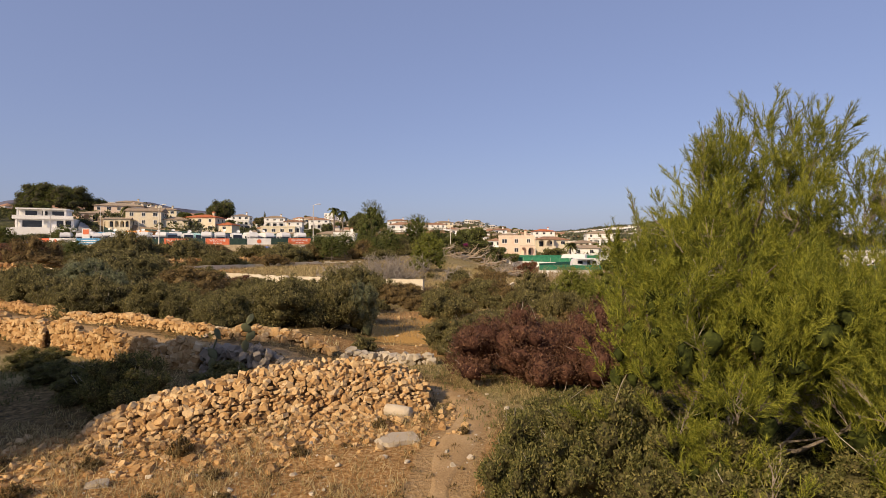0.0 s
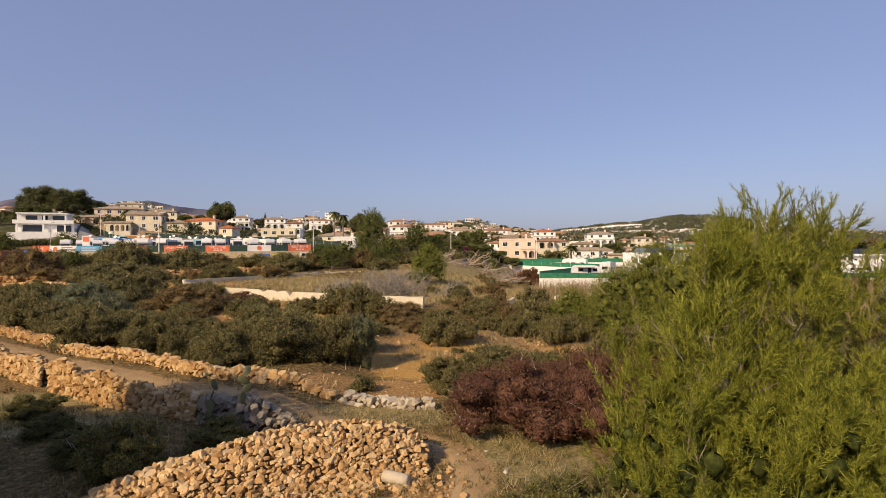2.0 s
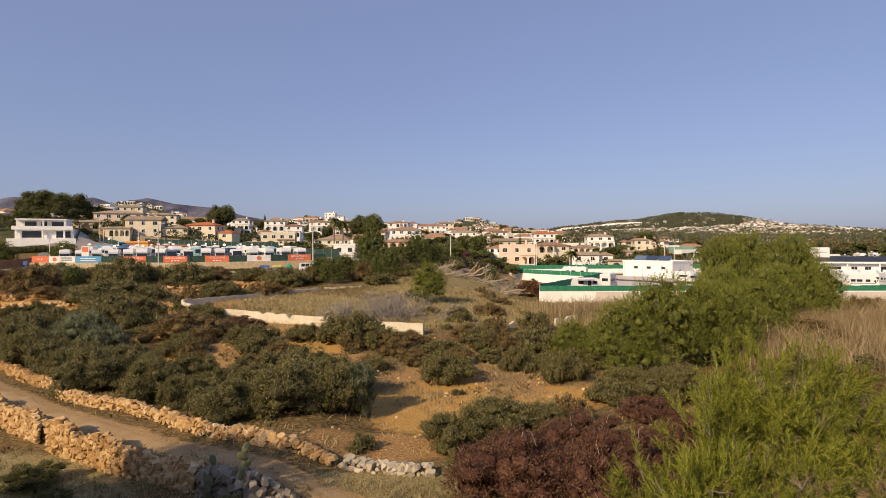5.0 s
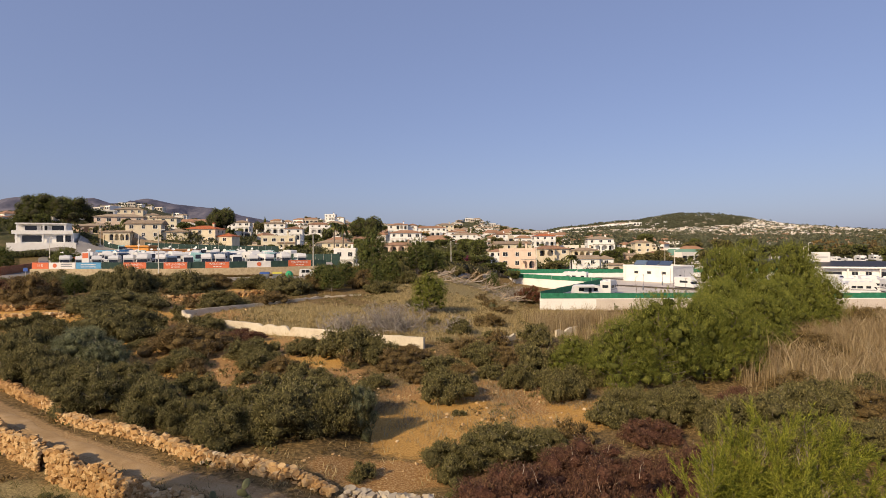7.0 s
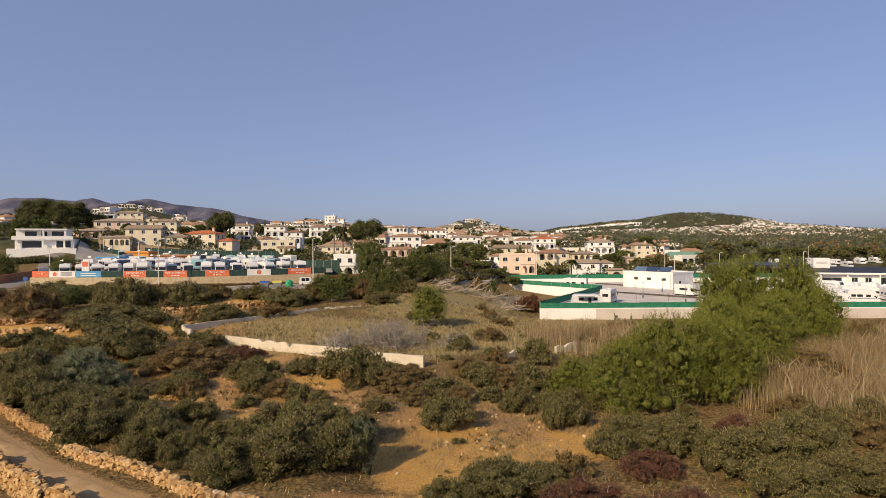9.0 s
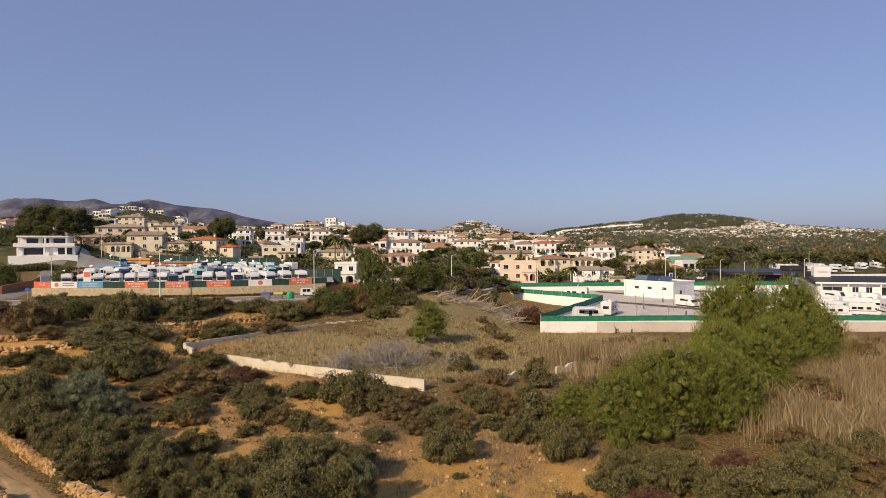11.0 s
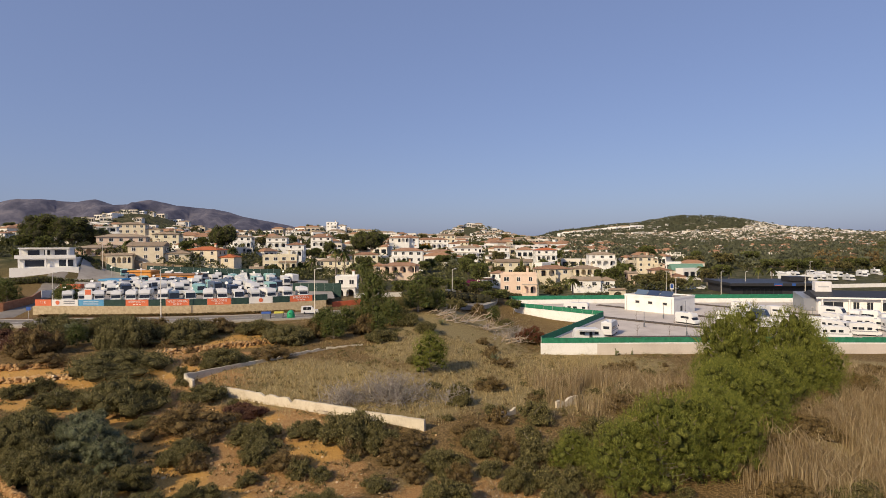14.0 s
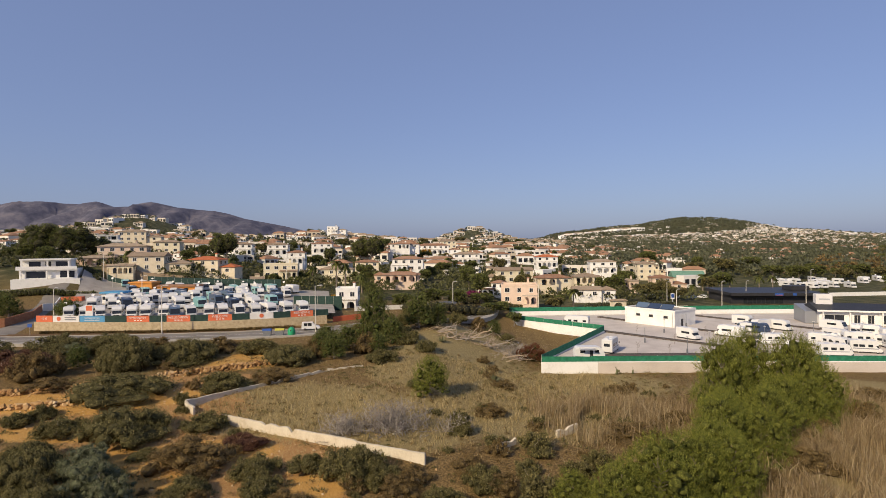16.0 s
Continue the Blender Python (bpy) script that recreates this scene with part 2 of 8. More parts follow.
M_STEEL = mat("galvanised_steel", [(0.45, 0.44, 0.41), (0.60, 0.59, 0.56)], 3.0, 0.5, 0.05, metal=0.3)
M_LAMP = mat("pale_lamp_paint", [(0.62, 0.58, 0.50), (0.74, 0.70, 0.62)], 2.0, 0.6, 0.05)
M_NET = mat("green_windbreak_mesh", [(0.008, 0.10, 0.055), (0.015, 0.17, 0.095), (0.03, 0.23, 0.13)], 1.5, 0.8, 0.4, 8)
M_NETDARK = mat("dark_green_fence_mesh", [(0.012, 0.035, 0.03), (0.03, 0.065, 0.055)], 1.5, 0.8, 0.3, 8)
M_BANNER = mat("orange_banner", [(0.58, 0.12, 0.05), (0.68, 0.18, 0.08)], 0.8, 0.6, 0.1)
M_BANNERW = mat("white_banner", [(0.62, 0.60, 0.58), (0.74, 0.73, 0.71)], 0.8, 0.6, 0.1)
M_BANNERB = mat("blue_banner", [(0.05, 0.24, 0.44), (0.10, 0.32, 0.52)], 0.8, 0.6, 0.1)
M_INK = mat("pale_print", [(0.72, 0.70, 0.66), (0.80, 0.78, 0.75)], 2.0, 0.7, 0.0)
M_PAVE = mat("pinkish_concrete", [(0.44, 0.38, 0.33), (0.55, 0.49, 0.43), (0.62, 0.56, 0.50)], 0.25, 0.9, 0.1, 30)
M_BLUE = mat("blue_plastic", [(0.02, 0.07, 0.26), (0.04, 0.11, 0.36)], 2.0, 0.5, 0.05)
M_BINGREY = mat("grey_plastic", [(0.12, 0.13, 0.14), (0.20, 0.21, 0.22)], 2.0, 0.5, 0.05)
M_BINYEL = mat("yellow_plastic", [(0.45, 0.40, 0.05), (0.55, 0.50, 0.08)], 2.0, 0.5, 0.05)
M_BINGREEN = mat("green_plastic", [(0.01, 0.26, 0.11), (0.02, 0.36, 0.17)], 2.0, 0.4, 0.05)
M_BARK = mat("pine_bark", [(0.10, 0.075, 0.055), (0.22, 0.18, 0.14), (0.33, 0.29, 0.24)], 6.0, 0.95, 0.6, 5)
M_TWIG = mat("dead_grey_twigs", [(0.20, 0.16, 0.12), (0.36, 0.31, 0.26), (0.50, 0.45, 0.38)], 4.0, 0.95, 0.2, 5, island=0.5)
M_FIG = mat("grey_fig_bark", [(0.15, 0.125, 0.10), (0.27, 0.235, 0.20), (0.40, 0.36, 0.31)], 4.0, 0.95, 0.2, 5, island=0.5)
M_LOG = mat("bleached_wood", [(0.22, 0.15, 0.09), (0.42, 0.32, 0.22), (0.52, 0.43, 0.32)], 3.0, 0.9, 0.3, 6)
LEAF = dict(scale=0.5, rough=0.65, relief=0.0, gloss=0.25, grain=5.0, sheer=0.25)
M_NEEDLE = mat("pine_needles_bright", [(0.035, 0.051, 0.009), (0.176, 0.195, 0.021), (0.387, 0.387, 0.053)], island=0.55, **LEAF)
M_PINE = mat("pine_foliage", [(0.045, 0.058, 0.011), (0.155, 0.172, 0.026), (0.33, 0.335, 0.058)], island=0.5, **LEAF)
M_PINEDARK = mat("dark_pine_foliage", [(0.040, 0.050, 0.015), (0.115, 0.128, 0.032), (0.22, 0.225, 0.062)], island=0.5, **LEAF)
M_MASTIC = mat("mastic_leaves", [(0.055, 0.050, 0.017), (0.150, 0.134, 0.046), (0.32, 0.27, 0.11)], island=0.5, **LEAF)
M_NEARLEAF = mat("sunlit_mastic_leaves", [(0.045, 0.05, 0.014), (0.14, 0.14, 0.040), (0.30, 0.25, 0.09)], island=0.5, **LEAF)
M_OLIVE = mat("olive_leaves", [(0.06, 0.070, 0.034), (0.16, 0.17, 0.085), (0.31, 0.31, 0.18)], island=0.5, **LEAF)
M_RUST = mat("brownish_leaves", [(0.06, 0.042, 0.018), (0.175, 0.118, 0.044), (0.32, 0.215, 0.08)], island=0.5, **LEAF)
M_RED = mat("reddish_leaves", [(0.05, 0.026, 0.017), (0.13, 0.062, 0.038), (0.235, 0.125, 0.068)], island=0.5, **LEAF)
M_DRYLEAF = mat("dead_rust_leaves", [(0.10, 0.035, 0.018), (0.19, 0.075, 0.035)], island=0.5, **LEAF)
# dark solid fill of crowns and hedges, with their inner shade in its colour
M_INNER = mat("inner_shade_fill", [(0.018, 0.019, 0.009), (0.05, 0.046, 0.022)], 3.0, 0.95, 0.4)
# solid fill inside foliage: leaf colours darkened to stand in for inner shade
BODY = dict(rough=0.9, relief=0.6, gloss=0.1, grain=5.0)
M_NEEDLEBODY = mat("needle_shade_body", [(0.010, 0.014, 0.004), (0.035, 0.045, 0.010), (0.10, 0.115, 0.022)], 2.5, **BODY)
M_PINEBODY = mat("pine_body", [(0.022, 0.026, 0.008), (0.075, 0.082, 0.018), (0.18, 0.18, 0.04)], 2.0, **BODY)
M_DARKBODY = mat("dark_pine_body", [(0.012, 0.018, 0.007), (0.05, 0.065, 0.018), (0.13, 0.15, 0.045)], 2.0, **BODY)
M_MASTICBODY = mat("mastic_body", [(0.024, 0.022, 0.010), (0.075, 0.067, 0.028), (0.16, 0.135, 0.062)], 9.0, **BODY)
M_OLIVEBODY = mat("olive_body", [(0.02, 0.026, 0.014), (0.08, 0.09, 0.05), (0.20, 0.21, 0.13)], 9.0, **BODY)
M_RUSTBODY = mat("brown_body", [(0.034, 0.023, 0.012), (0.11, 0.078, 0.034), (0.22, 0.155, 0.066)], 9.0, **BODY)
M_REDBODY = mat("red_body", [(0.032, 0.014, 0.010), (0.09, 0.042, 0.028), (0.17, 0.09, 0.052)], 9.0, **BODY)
M_GRASS = mat("dry_grass", [(0.20, 0.148, 0.065), (0.40, 0.305, 0.14), (0.58, 0.47, 0.25)], island=0.55, **LEAF)
M_DEADGRASS = mat("grey_dead_grass", [(0.15, 0.115, 0.065), (0.28, 0.22, 0.13), (0.42, 0.34, 0.22)], island=0.55, **LEAF)
M_WEED = mat("green_weeds", [(0.05, 0.06, 0.02), (0.12, 0.13, 0.035), (0.22, 0.20, 0.07)], island=0.55, **LEAF)
M_REED = mat("dry_reeds", [(0.16, 0.108, 0.05), (0.32, 0.23, 0.12), (0.50, 0.40, 0.24)], island=0.55, **LEAF)
M_PURPLE = mat("bougainvillea", [(0.10, 0.012, 0.045), (0.24, 0.03, 0.11)], island=0.5, **LEAF)
M_AUTUMN = mat("yellow_autumn_leaves", [(0.28, 0.15, 0.02), (0.50, 0.30, 0.04)], island=0.5, **LEAF)

# ---- building helpers ----
class Shape:
    """Gathers vertices and faces; one Shape becomes one mesh."""

    def __init__(self):
        self.v, self.f = [], []

    def add(self, verts, faces, m=None):
        k = len(self.v)
        self.v += [tuple(m @ Vector(p)) if m else tuple(p) for p in verts]
        self.f += [[i + k for i in f] for f in faces]
        return self

    def box(self, x0, y0, z0, x1, y1, z1, c=0.0, m=None):
        """A box; c: chamfer of its upright and top edges."""
        if not c:
            return self.add([(x0, y0, z0), (x1, y0, z0), (x1, y1, z0), (x0, y1, z0), (x0, y0, z1), (x1, y0, z1), (x1, y1, z1), (x0, y1, z1)],
                            [(0, 3, 2, 1), (4, 5, 6, 7), (0, 1, 5, 4), (1, 2, 6, 5), (2, 3, 7, 6), (3, 0, 4, 7)], m)

        def ring(i, z):
            return [(x0 + i + c, y0 + i, z), (x1 - i - c, y0 + i, z), (x1 - i, y0 + i + c, z), (x1 - i, y1 - i - c, z),
                    (x1 - i - c, y1 - i, z), (x0 + i + c, y1 - i, z), (x0 + i, y1 - i - c, z), (x0 + i, y0 + i + c, z)]
        v = ring(0, z0) + ring(0, z1 - c) + ring(c, z1)
        f = [tuple(range(7, -1, -1)), tuple(range(16, 24))]
        f += [(a + i, a + (i + 1) % 8, a + 8 + (i + 1) % 8, a + 8 + i) for a in (0, 8) for i in range(8)]
        return self.add(v, f, m)

    def prism(self, outline, a, b, axis="x", m=None):
        """An outline extruded from a to b: axis x takes (y, z), axis y takes (x, z), axis z takes (x, y)."""
        put = {"x": lambda p, s: (s, p[0], p[1]), "y": lambda p, s: (p[0], s, p[1]), "z": lambda p, s: (p[0], p[1], s)}[axis]
        n = len(outline)
        return self.add([put(p, a) for p in outline] + [put(p, b) for p in outline],
                        [tuple(range(n - 1, -1, -1)), tuple(range(n, 2 * n))] + [(i, (i + 1) % n, n + (i + 1) % n, n + i) for i in range(n)], m)

    def tube(self, points, radii, sides=6):
        """A tapered tube along points."""
        k = len(self.v)
        pts = [Vector(p) for p in points]
        for i, p in enumerate(pts):
            d = (pts[min(i + 1, len(pts) - 1)] - pts[max(i - 1, 0)]).normalized()
            e = d.orthogonal().normalized()
            g = d.cross(e)
            for s in range(sides):
                a = 2 * math.pi * s / sides
                self.v.append(tuple(p + radii[i] * (math.cos(a) * e + math.sin(a) * g)))
        for i in range(len(pts) - 1):
            for s in range(sides):
                a, b = k + i * sides + s, k + i * sides + (s + 1) % sides
                self.f.append([a, b, b + sides, a + sides])
        self.f.append([k + s for s in range(sides - 1, -1, -1)])
        self.f.append([k + (len(pts) - 1) * sides + s for s in range(sides)])
        return self

    def lathe(self, profile, sides=12, m=None):
        """(radius, z) pairs turned round z."""
        v, f = [], []
        for r, z in profile:
            v += [(r * math.cos(2 * math.pi * s / sides), r * math.sin(2 * math.pi * s / sides), z) for s in range(sides)]
        for i in range(len(profile) - 1):
            f += [(i * sides + s, i * sides + (s + 1) % sides, (i + 1) * sides + (s + 1) % sides, (i + 1) * sides + s) for s in range(sides)]
        f += [tuple(range(sides - 1, -1, -1)), tuple(range((len(profile) - 1) * sides, len(profile) * sides))]
        return self.add(v, f, m)

    def weld(self):
        """Joins vertices that lie on one another."""
        index, to, v = {}, [], []
        for p in self.v:
            key = (round(p[0], 4), round(p[1], 4), round(p[2], 4))
            if key not in index:
                index[key] = len(v)
                v.append(p)
            to.append(index[key])
        self.v, self.f = v, [[to[i] for i in f] for f in self.f]
        return self

    def mesh(self, name, material, flat=True):
        me = bpy.data.meshes.new(name)
        me.from_pydata(self.v, [], self.f)
        me.materials.append(material)
        if not flat:
            me.shade_smooth()
        return me


def array_mesh(name, verts, faces, material, flat=True):
    """A mesh from numpy arrays; all faces have the same number of corners."""
    me = bpy.data.meshes.new(name)
    n, k = faces.shape
    me.vertices.add(len(verts))
    me.vertices.foreach_set("co", np.ascontiguousarray(verts, np.float32).ravel())
    me.loops.add(n * k)
    me.loops.foreach_set("vertex_index", np.ascontiguousarray(faces, np.int32).ravel())
    me.polygons.add(n)
    me.polygons.foreach_set("loop_start", np.arange(0, n * k, k, dtype=np.int32))
    me.update(calc_edges=True)
    me.validate()
    me.materials.append(material)
    if flat:
        me.shade_flat()
    else:
        me.shade_smooth()
    return me


def thing(name, label, category, m=None, mesh=None, group="", kind=""):
    ob = tagged(new(name, mesh), label, category, group, kind)
    if m is not None:
        ob.matrix_world = m
    return ob


def part(name, shape, material, parent, label="", m=None, flat=True):
    me = shape.mesh(name, material, flat) if isinstance(shape, Shape) else shape
    ob = tagged(new(name, me), label)
    ob.parent = parent
    if m is not None:
        ob.matrix_basis = m
    return ob


def scaled(x, y, z, turn, sx, sy, sz):
    return pose(x, y, z, 0, 0, turn) @ Matrix.Diagonal((sx, sy, sz, 1))


def unit(v):
    return v / np.maximum(np.linalg.norm(v, axis=1, keepdims=True), 1e-9)


def leaves(rng, at, way, length, width, spread=0.6):
    """Pointed leaves: (verts, triangles) at points 'at', pointing along 'way' with some spread."""
    n = len(at)
    d = unit(way + rng.normal(0, spread, (n, 3)))
    side = unit(np.cross(d, rng.normal(0, 1, (n, 3))))
    up = np.cross(side, d)
    ln = (length * rng.uniform(0.6, 1.3, (n, 1)))
    wd = (width * rng.uniform(0.7, 1.2, (n, 1)))
    v = np.stack([at + side * wd * 0.55, at - side * wd * 0.55, at + d * ln + up * wd * 0.2], 1).reshape(-1, 3)
    return v, np.arange(3 * n).reshape(n, 3)


def blades(rng, at, height, width, lean=0.3, bent=0.4):
    """Grass: bent two-piece blades (verts, tris) standing on points 'at'."""
    n = len(at)
    h = height * rng.uniform(0.5, 1.25, (n, 1))
    a = rng.uniform(0, 2 * math.pi, n)
    side = np.stack([np.cos(a), np.sin(a), 0 * a], 1) * width * 0.5
    tilt = np.c_[rng.normal(0, lean, (n, 2)), np.ones(n)] * h
    mid = at + tilt * 0.55
    tip = at + tilt + np.c_[rng.normal(0, bent, (n, 2)), -0.1 * np.ones(n)] * h * 0.5
    v = np.stack([at - side, at + side, mid - side * 0.7, mid + side * 0.7, tip], 1).reshape(-1, 3)
    k = 5 * np.arange(n)[:, None]
    return v, np.concatenate([k + [0, 1, 3], k + [0, 3, 2], k + [2, 3, 4]], 0)


def lobed_points(rng, lobes, count, low=-0.2):
    """Points and outward ways over a union of ellipsoids (cx, cy, cz, r, rz), mostly on the outside."""
    lobes = np.asarray(lobes, float)
    area = lobes[:, 3] ** 1.6
    pick = rng.choice(len(lobes), count * 2, p=area / area.sum())
    d = unit(rng.normal(0, 1, (count * 2, 3)))
    d[:, 2] = np.where(d[:, 2] < low, -d[:, 2] * 0.6, d[:, 2])
    c, r = lobes[pick, :3], np.stack([lobes[pick, 3], lobes[pick, 3], lobes[pick, 4]], 1)
    p = c + d * r * rng.uniform(0.72, 1.05, (len(pick), 1))
    inside = np.zeros(len(p))
    for q in lobes:
        e = (p - q[:3]) / [q[3], q[3], q[4]]
        inside += ((e ** 2).sum(1) < 0.55)
    keep = np.flatnonzero(inside < 1)[:count]
    return p[keep], d[keep]


def core_mesh(name, rng, lobes, material, shrink=0.78):
    """A lumpy body inside the leaves; its dark material stands in for inner shade."""
    s = Shape()
    for cx, cy, cz, r, rz in lobes:
        v, f = [], []
        rows, cols = 4, 7
        for i in range(rows + 1):
            a = math.pi * i / rows
            for j in range(cols):
                b = 2 * math.pi * (j + 0.5 * (i % 2)) / cols
                k = shrink * rng.uniform(0.6, 1.15)
                v.append((cx + r * k * math.sin(a) * math.cos(b), cy + r * k * math.sin(a) * math.sin(b), max(-0.02, cz + rz * k * math.cos(a))))
        for i in range(rows):
            for j in range(cols):
                f.append((i * cols + j, (i + 1) * cols + j, (i + 1) * cols + (j + 1) % cols, i * cols + (j + 1) % cols))
        s.add(v, f)
    return s.weld().mesh(name, material, False)


def stone_mesh(rng, name, material, sx, sy, sz):
    """A broken block of stone: a skewed box cut by a few random planes, with flat faces and sharp arrises."""
    bm = bmesh.new()
    bmesh.ops.create_cube(bm, size=1.0)
    for v in bm.verts:
        v.co = Vector((v.co.x * sx * rng.uniform(0.8, 1.25), v.co.y * sy * rng.uniform(0.75, 1.25), v.co.z * sz * rng.uniform(0.7, 1.25)))
    for i in range(8):
        d = Vector((rng.choice((-1, 1)) * rng.uniform(0.4, 1), rng.choice((-1, 1)) * rng.uniform(0.4, 1), rng.choice((-1, 0.2, 1)) * rng.uniform(0.2, 1))).normalized()
        far = max(v.co.dot(d) for v in bm.verts)
        out = bmesh.ops.bisect_plane(bm, geom=bm.verts[:] + bm.edges[:] + bm.faces[:], plane_co=d * far * rng.uniform(0.66, 0.9), plane_no=d, clear_outer=True)
        bmesh.ops.contextual_create(bm, geom=[e for e in out["geom_cut"] if isinstance(e, bmesh.types.BMEdge)])
    bmesh.ops.triangulate(bm, faces=bm.faces[:])
    me = bpy.data.meshes.new(name)
    bm.to_mesh(me)
    bm.free()
    me.materials.append(material)
    return me

# ---- ground sheet ----
def spots(x, y, rows):
    """Union of soft ellipses (x, y, rx, ry)."""
    z = 0 * x
    for cx, cy, rx, ry in rows:
        z = np.maximum(z, 1.15 * np.exp(-(((x - cx) / rx) ** 2 + ((y - cy) / ry) ** 2) ** 1.5))
    return z


ORANGE_SOIL = [(5, 36.5, 6, 2.5), (-1.5, 36, 3.6, 5.5), (0.5, 39.5, 5.0, 3.0), (11.5, 40, 4, 2.5), (-37, 59, 7, 4), (-30, 53, 6, 4), (-47, 67, 9, 2.6), (-52, 75, 12, 2.2), (-40, 79, 6, 3),
               (-36, 98, 7, 6), (-24, 46, 4, 5), (-18, 42, 3.5, 4), (-26, 62, 8, 3), (-13, 53, 4, 3), (-47, 60, 5, 3), (-60, 78, 8, 2.5)]
STONY_SOIL = [(8, 38, 8, 2.4), (-4, 13.5, 8, 3.6), (-8, 10.5, 8, 4), (0, 12, 2.2, 5), (5.5, 40, 4, 4), (-33, 68, 5, 5), (-52, 72, 9, 1.6), (-44, 62, 6, 2), (-38, 88, 12, 2.5), (-55, 84, 10, 2),
              (-3, 28.5, 4, 2), (-30, 56, 22, 11), (-46, 75, 20, 9), (-14, 47, 8, 7), (3, 44, 8, 4)]
DRY_GRASS = [(-20, 74, 16, 11), (-4, 70, 10, 10), (12, 82, 18, 18), (22, 95, 18, 12), (3, 110, 14, 16), (-4, 92, 9, 9), (1, 47, 5, 4), (35, 60, 14, 12), (-22, 24, 9, 4), (10, 128, 10, 10),
             (3, 20, 2.5, 3), (-2, 24, 4, 1.5), (60, 90, 20, 10)]


PATH_LINE = [(-50, 53.4), (-38, 43.6), (-32, 38.9), (-24, 33.0), (-18.4, 29.4), (-12.6, 26.4), (-7.9, 24.3), (-4.4, 22.7), (-1.3, 21.2), (0.6, 19.8), (1.15, 18), (0.75, 16), (0.2, 14), (-0.1, 11.5), (-0.2, 8), (0, -12)]


def trodden(x, y):
    """How near a place is to the footpath."""
    far = np.full(x.shape, 99.0)
    for (ax, ay), (bx, by) in zip(PATH_LINE[:-1], PATH_LINE[1:]):
        k = np.clip(((x - ax) * (bx - ax) + (y - ay) * (by - ay)) / ((bx - ax) ** 2 + (by - ay) ** 2), 0, 1)
        far = np.minimum(far, np.hypot(x - ax - k * (bx - ax), y - ay - k * (by - ay)))
    return 1.5 * np.exp(-(far / (0.75 + 0.1 * smooth((y - 24) / 5))) ** 2)


def make_ground():
    ys = np.concatenate([np.linspace(-70, 4, 20), np.geomspace(5, 34, 150), np.geomspace(34.3, 3300, 215), np.linspace(3340, 4750, 32)])
    us = np.sinh(np.linspace(-2.2, 2.2, 281)) / np.sinh(2.2) * 1.75
    y, u = np.meshgrid(ys, us, indexing="ij")
    x = u * (np.abs(y) + 32)
    z = ground(x, y)
    v = np.stack([x, y, z], 2).reshape(-1, 3)
    r, c = len(ys), len(us)
    i = (np.arange(r - 1)[:, None] * c + np.arange(c - 1)[None]).reshape(-1, 1)
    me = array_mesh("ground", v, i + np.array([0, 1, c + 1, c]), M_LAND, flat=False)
    at = me.color_attributes.new("zone", "FLOAT_COLOR", "POINT")
    col = np.ones((len(v), 4), np.float32)
    col[:, 0] = spots(v[:, 0], v[:, 1], ORANGE_SOIL)
    col[:, 1] = spots(v[:, 0], v[:, 1], DRY_GRASS)
    col[:, 2] = spots(v[:, 0], v[:, 1], STONY_SOIL)
    col[:, 3] = trodden(v[:, 0], v[:, 1])
    at.data.foreach_set("color", col.ravel())
    return thing("ground", "dry scrub land of orange soil, brown grass and stones", "ground", mesh=me, kind="structure")


make_ground()


def along(points, step):
    """Even points along a polyline, smoothed, with unit ways."""
    p = np.array(points, float)
    for _ in range(2):
        q = [p[0]]
        for a, b in zip(p[:-1], p[1:]):
            q += [0.75 * a + 0.25 * b, 0.25 * a + 0.75 * b]
        p = np.array(q + [p[-1]])
    s = np.r_[0, np.cumsum(np.linalg.norm(np.diff(p[:, :2], axis=0), axis=1))]
    t = np.arange(0, s[-1], step)
    out = np.stack([np.interp(t, s, p[:, k]) for k in range(p.shape[1])], 1)
    d = np.gradient(out[:, :2], axis=0)
    return out, d / np.linalg.norm(d, axis=1, keepdims=True)


def ribbon(name, label, points, width, material, lift, step=0.5, across=6, ragged=0.0, category="path", crown=0.0):
    c, d = along(points, step)
    nrm = np.stack([-d[:, 1], d[:, 0]], 1)
    k = np.linspace(-1, 1, across + 1)
    w = width / 2 * (1 + ragged * waves(c[:, 0], c[:, 1], 1.3)[:, None])
    xy = c[:, None, :2] + nrm[:, None, :] * (k[None, :, None] * w[:, :, None])
    z = ground(xy[..., 0], xy[..., 1]) + lift * (1 - np.abs(k) ** 6)[None] - 0.05 * (np.abs(k) == 1)[None]
    v = np.concatenate([xy, z[..., None]], 2).reshape(-1, 3)
    n = across + 1
    i = (np.arange(len(c) - 1)[:, None] * n + np.arange(across)[None]).reshape(-1, 1)
    me = array_mesh(name, v, i + np.array([0, n, n + 1, 1]), material, flat=False)
    return thing(name, label, category, mesh=me, kind="structure")


ribbon("dirt_path", "trodden sandy footpath between dry stone walls", PATH_LINE, 1.1, M_PATH, 0.02, 0.3, 6, 0.6)

# ---- the road and its verge ----
ROAD_LINE = [(-190, 108), (-120, 115), (-60, 118.5), (-30, 125.0), (-12, 136), (2, 150), (10, 166), (12, 182)]
road = []


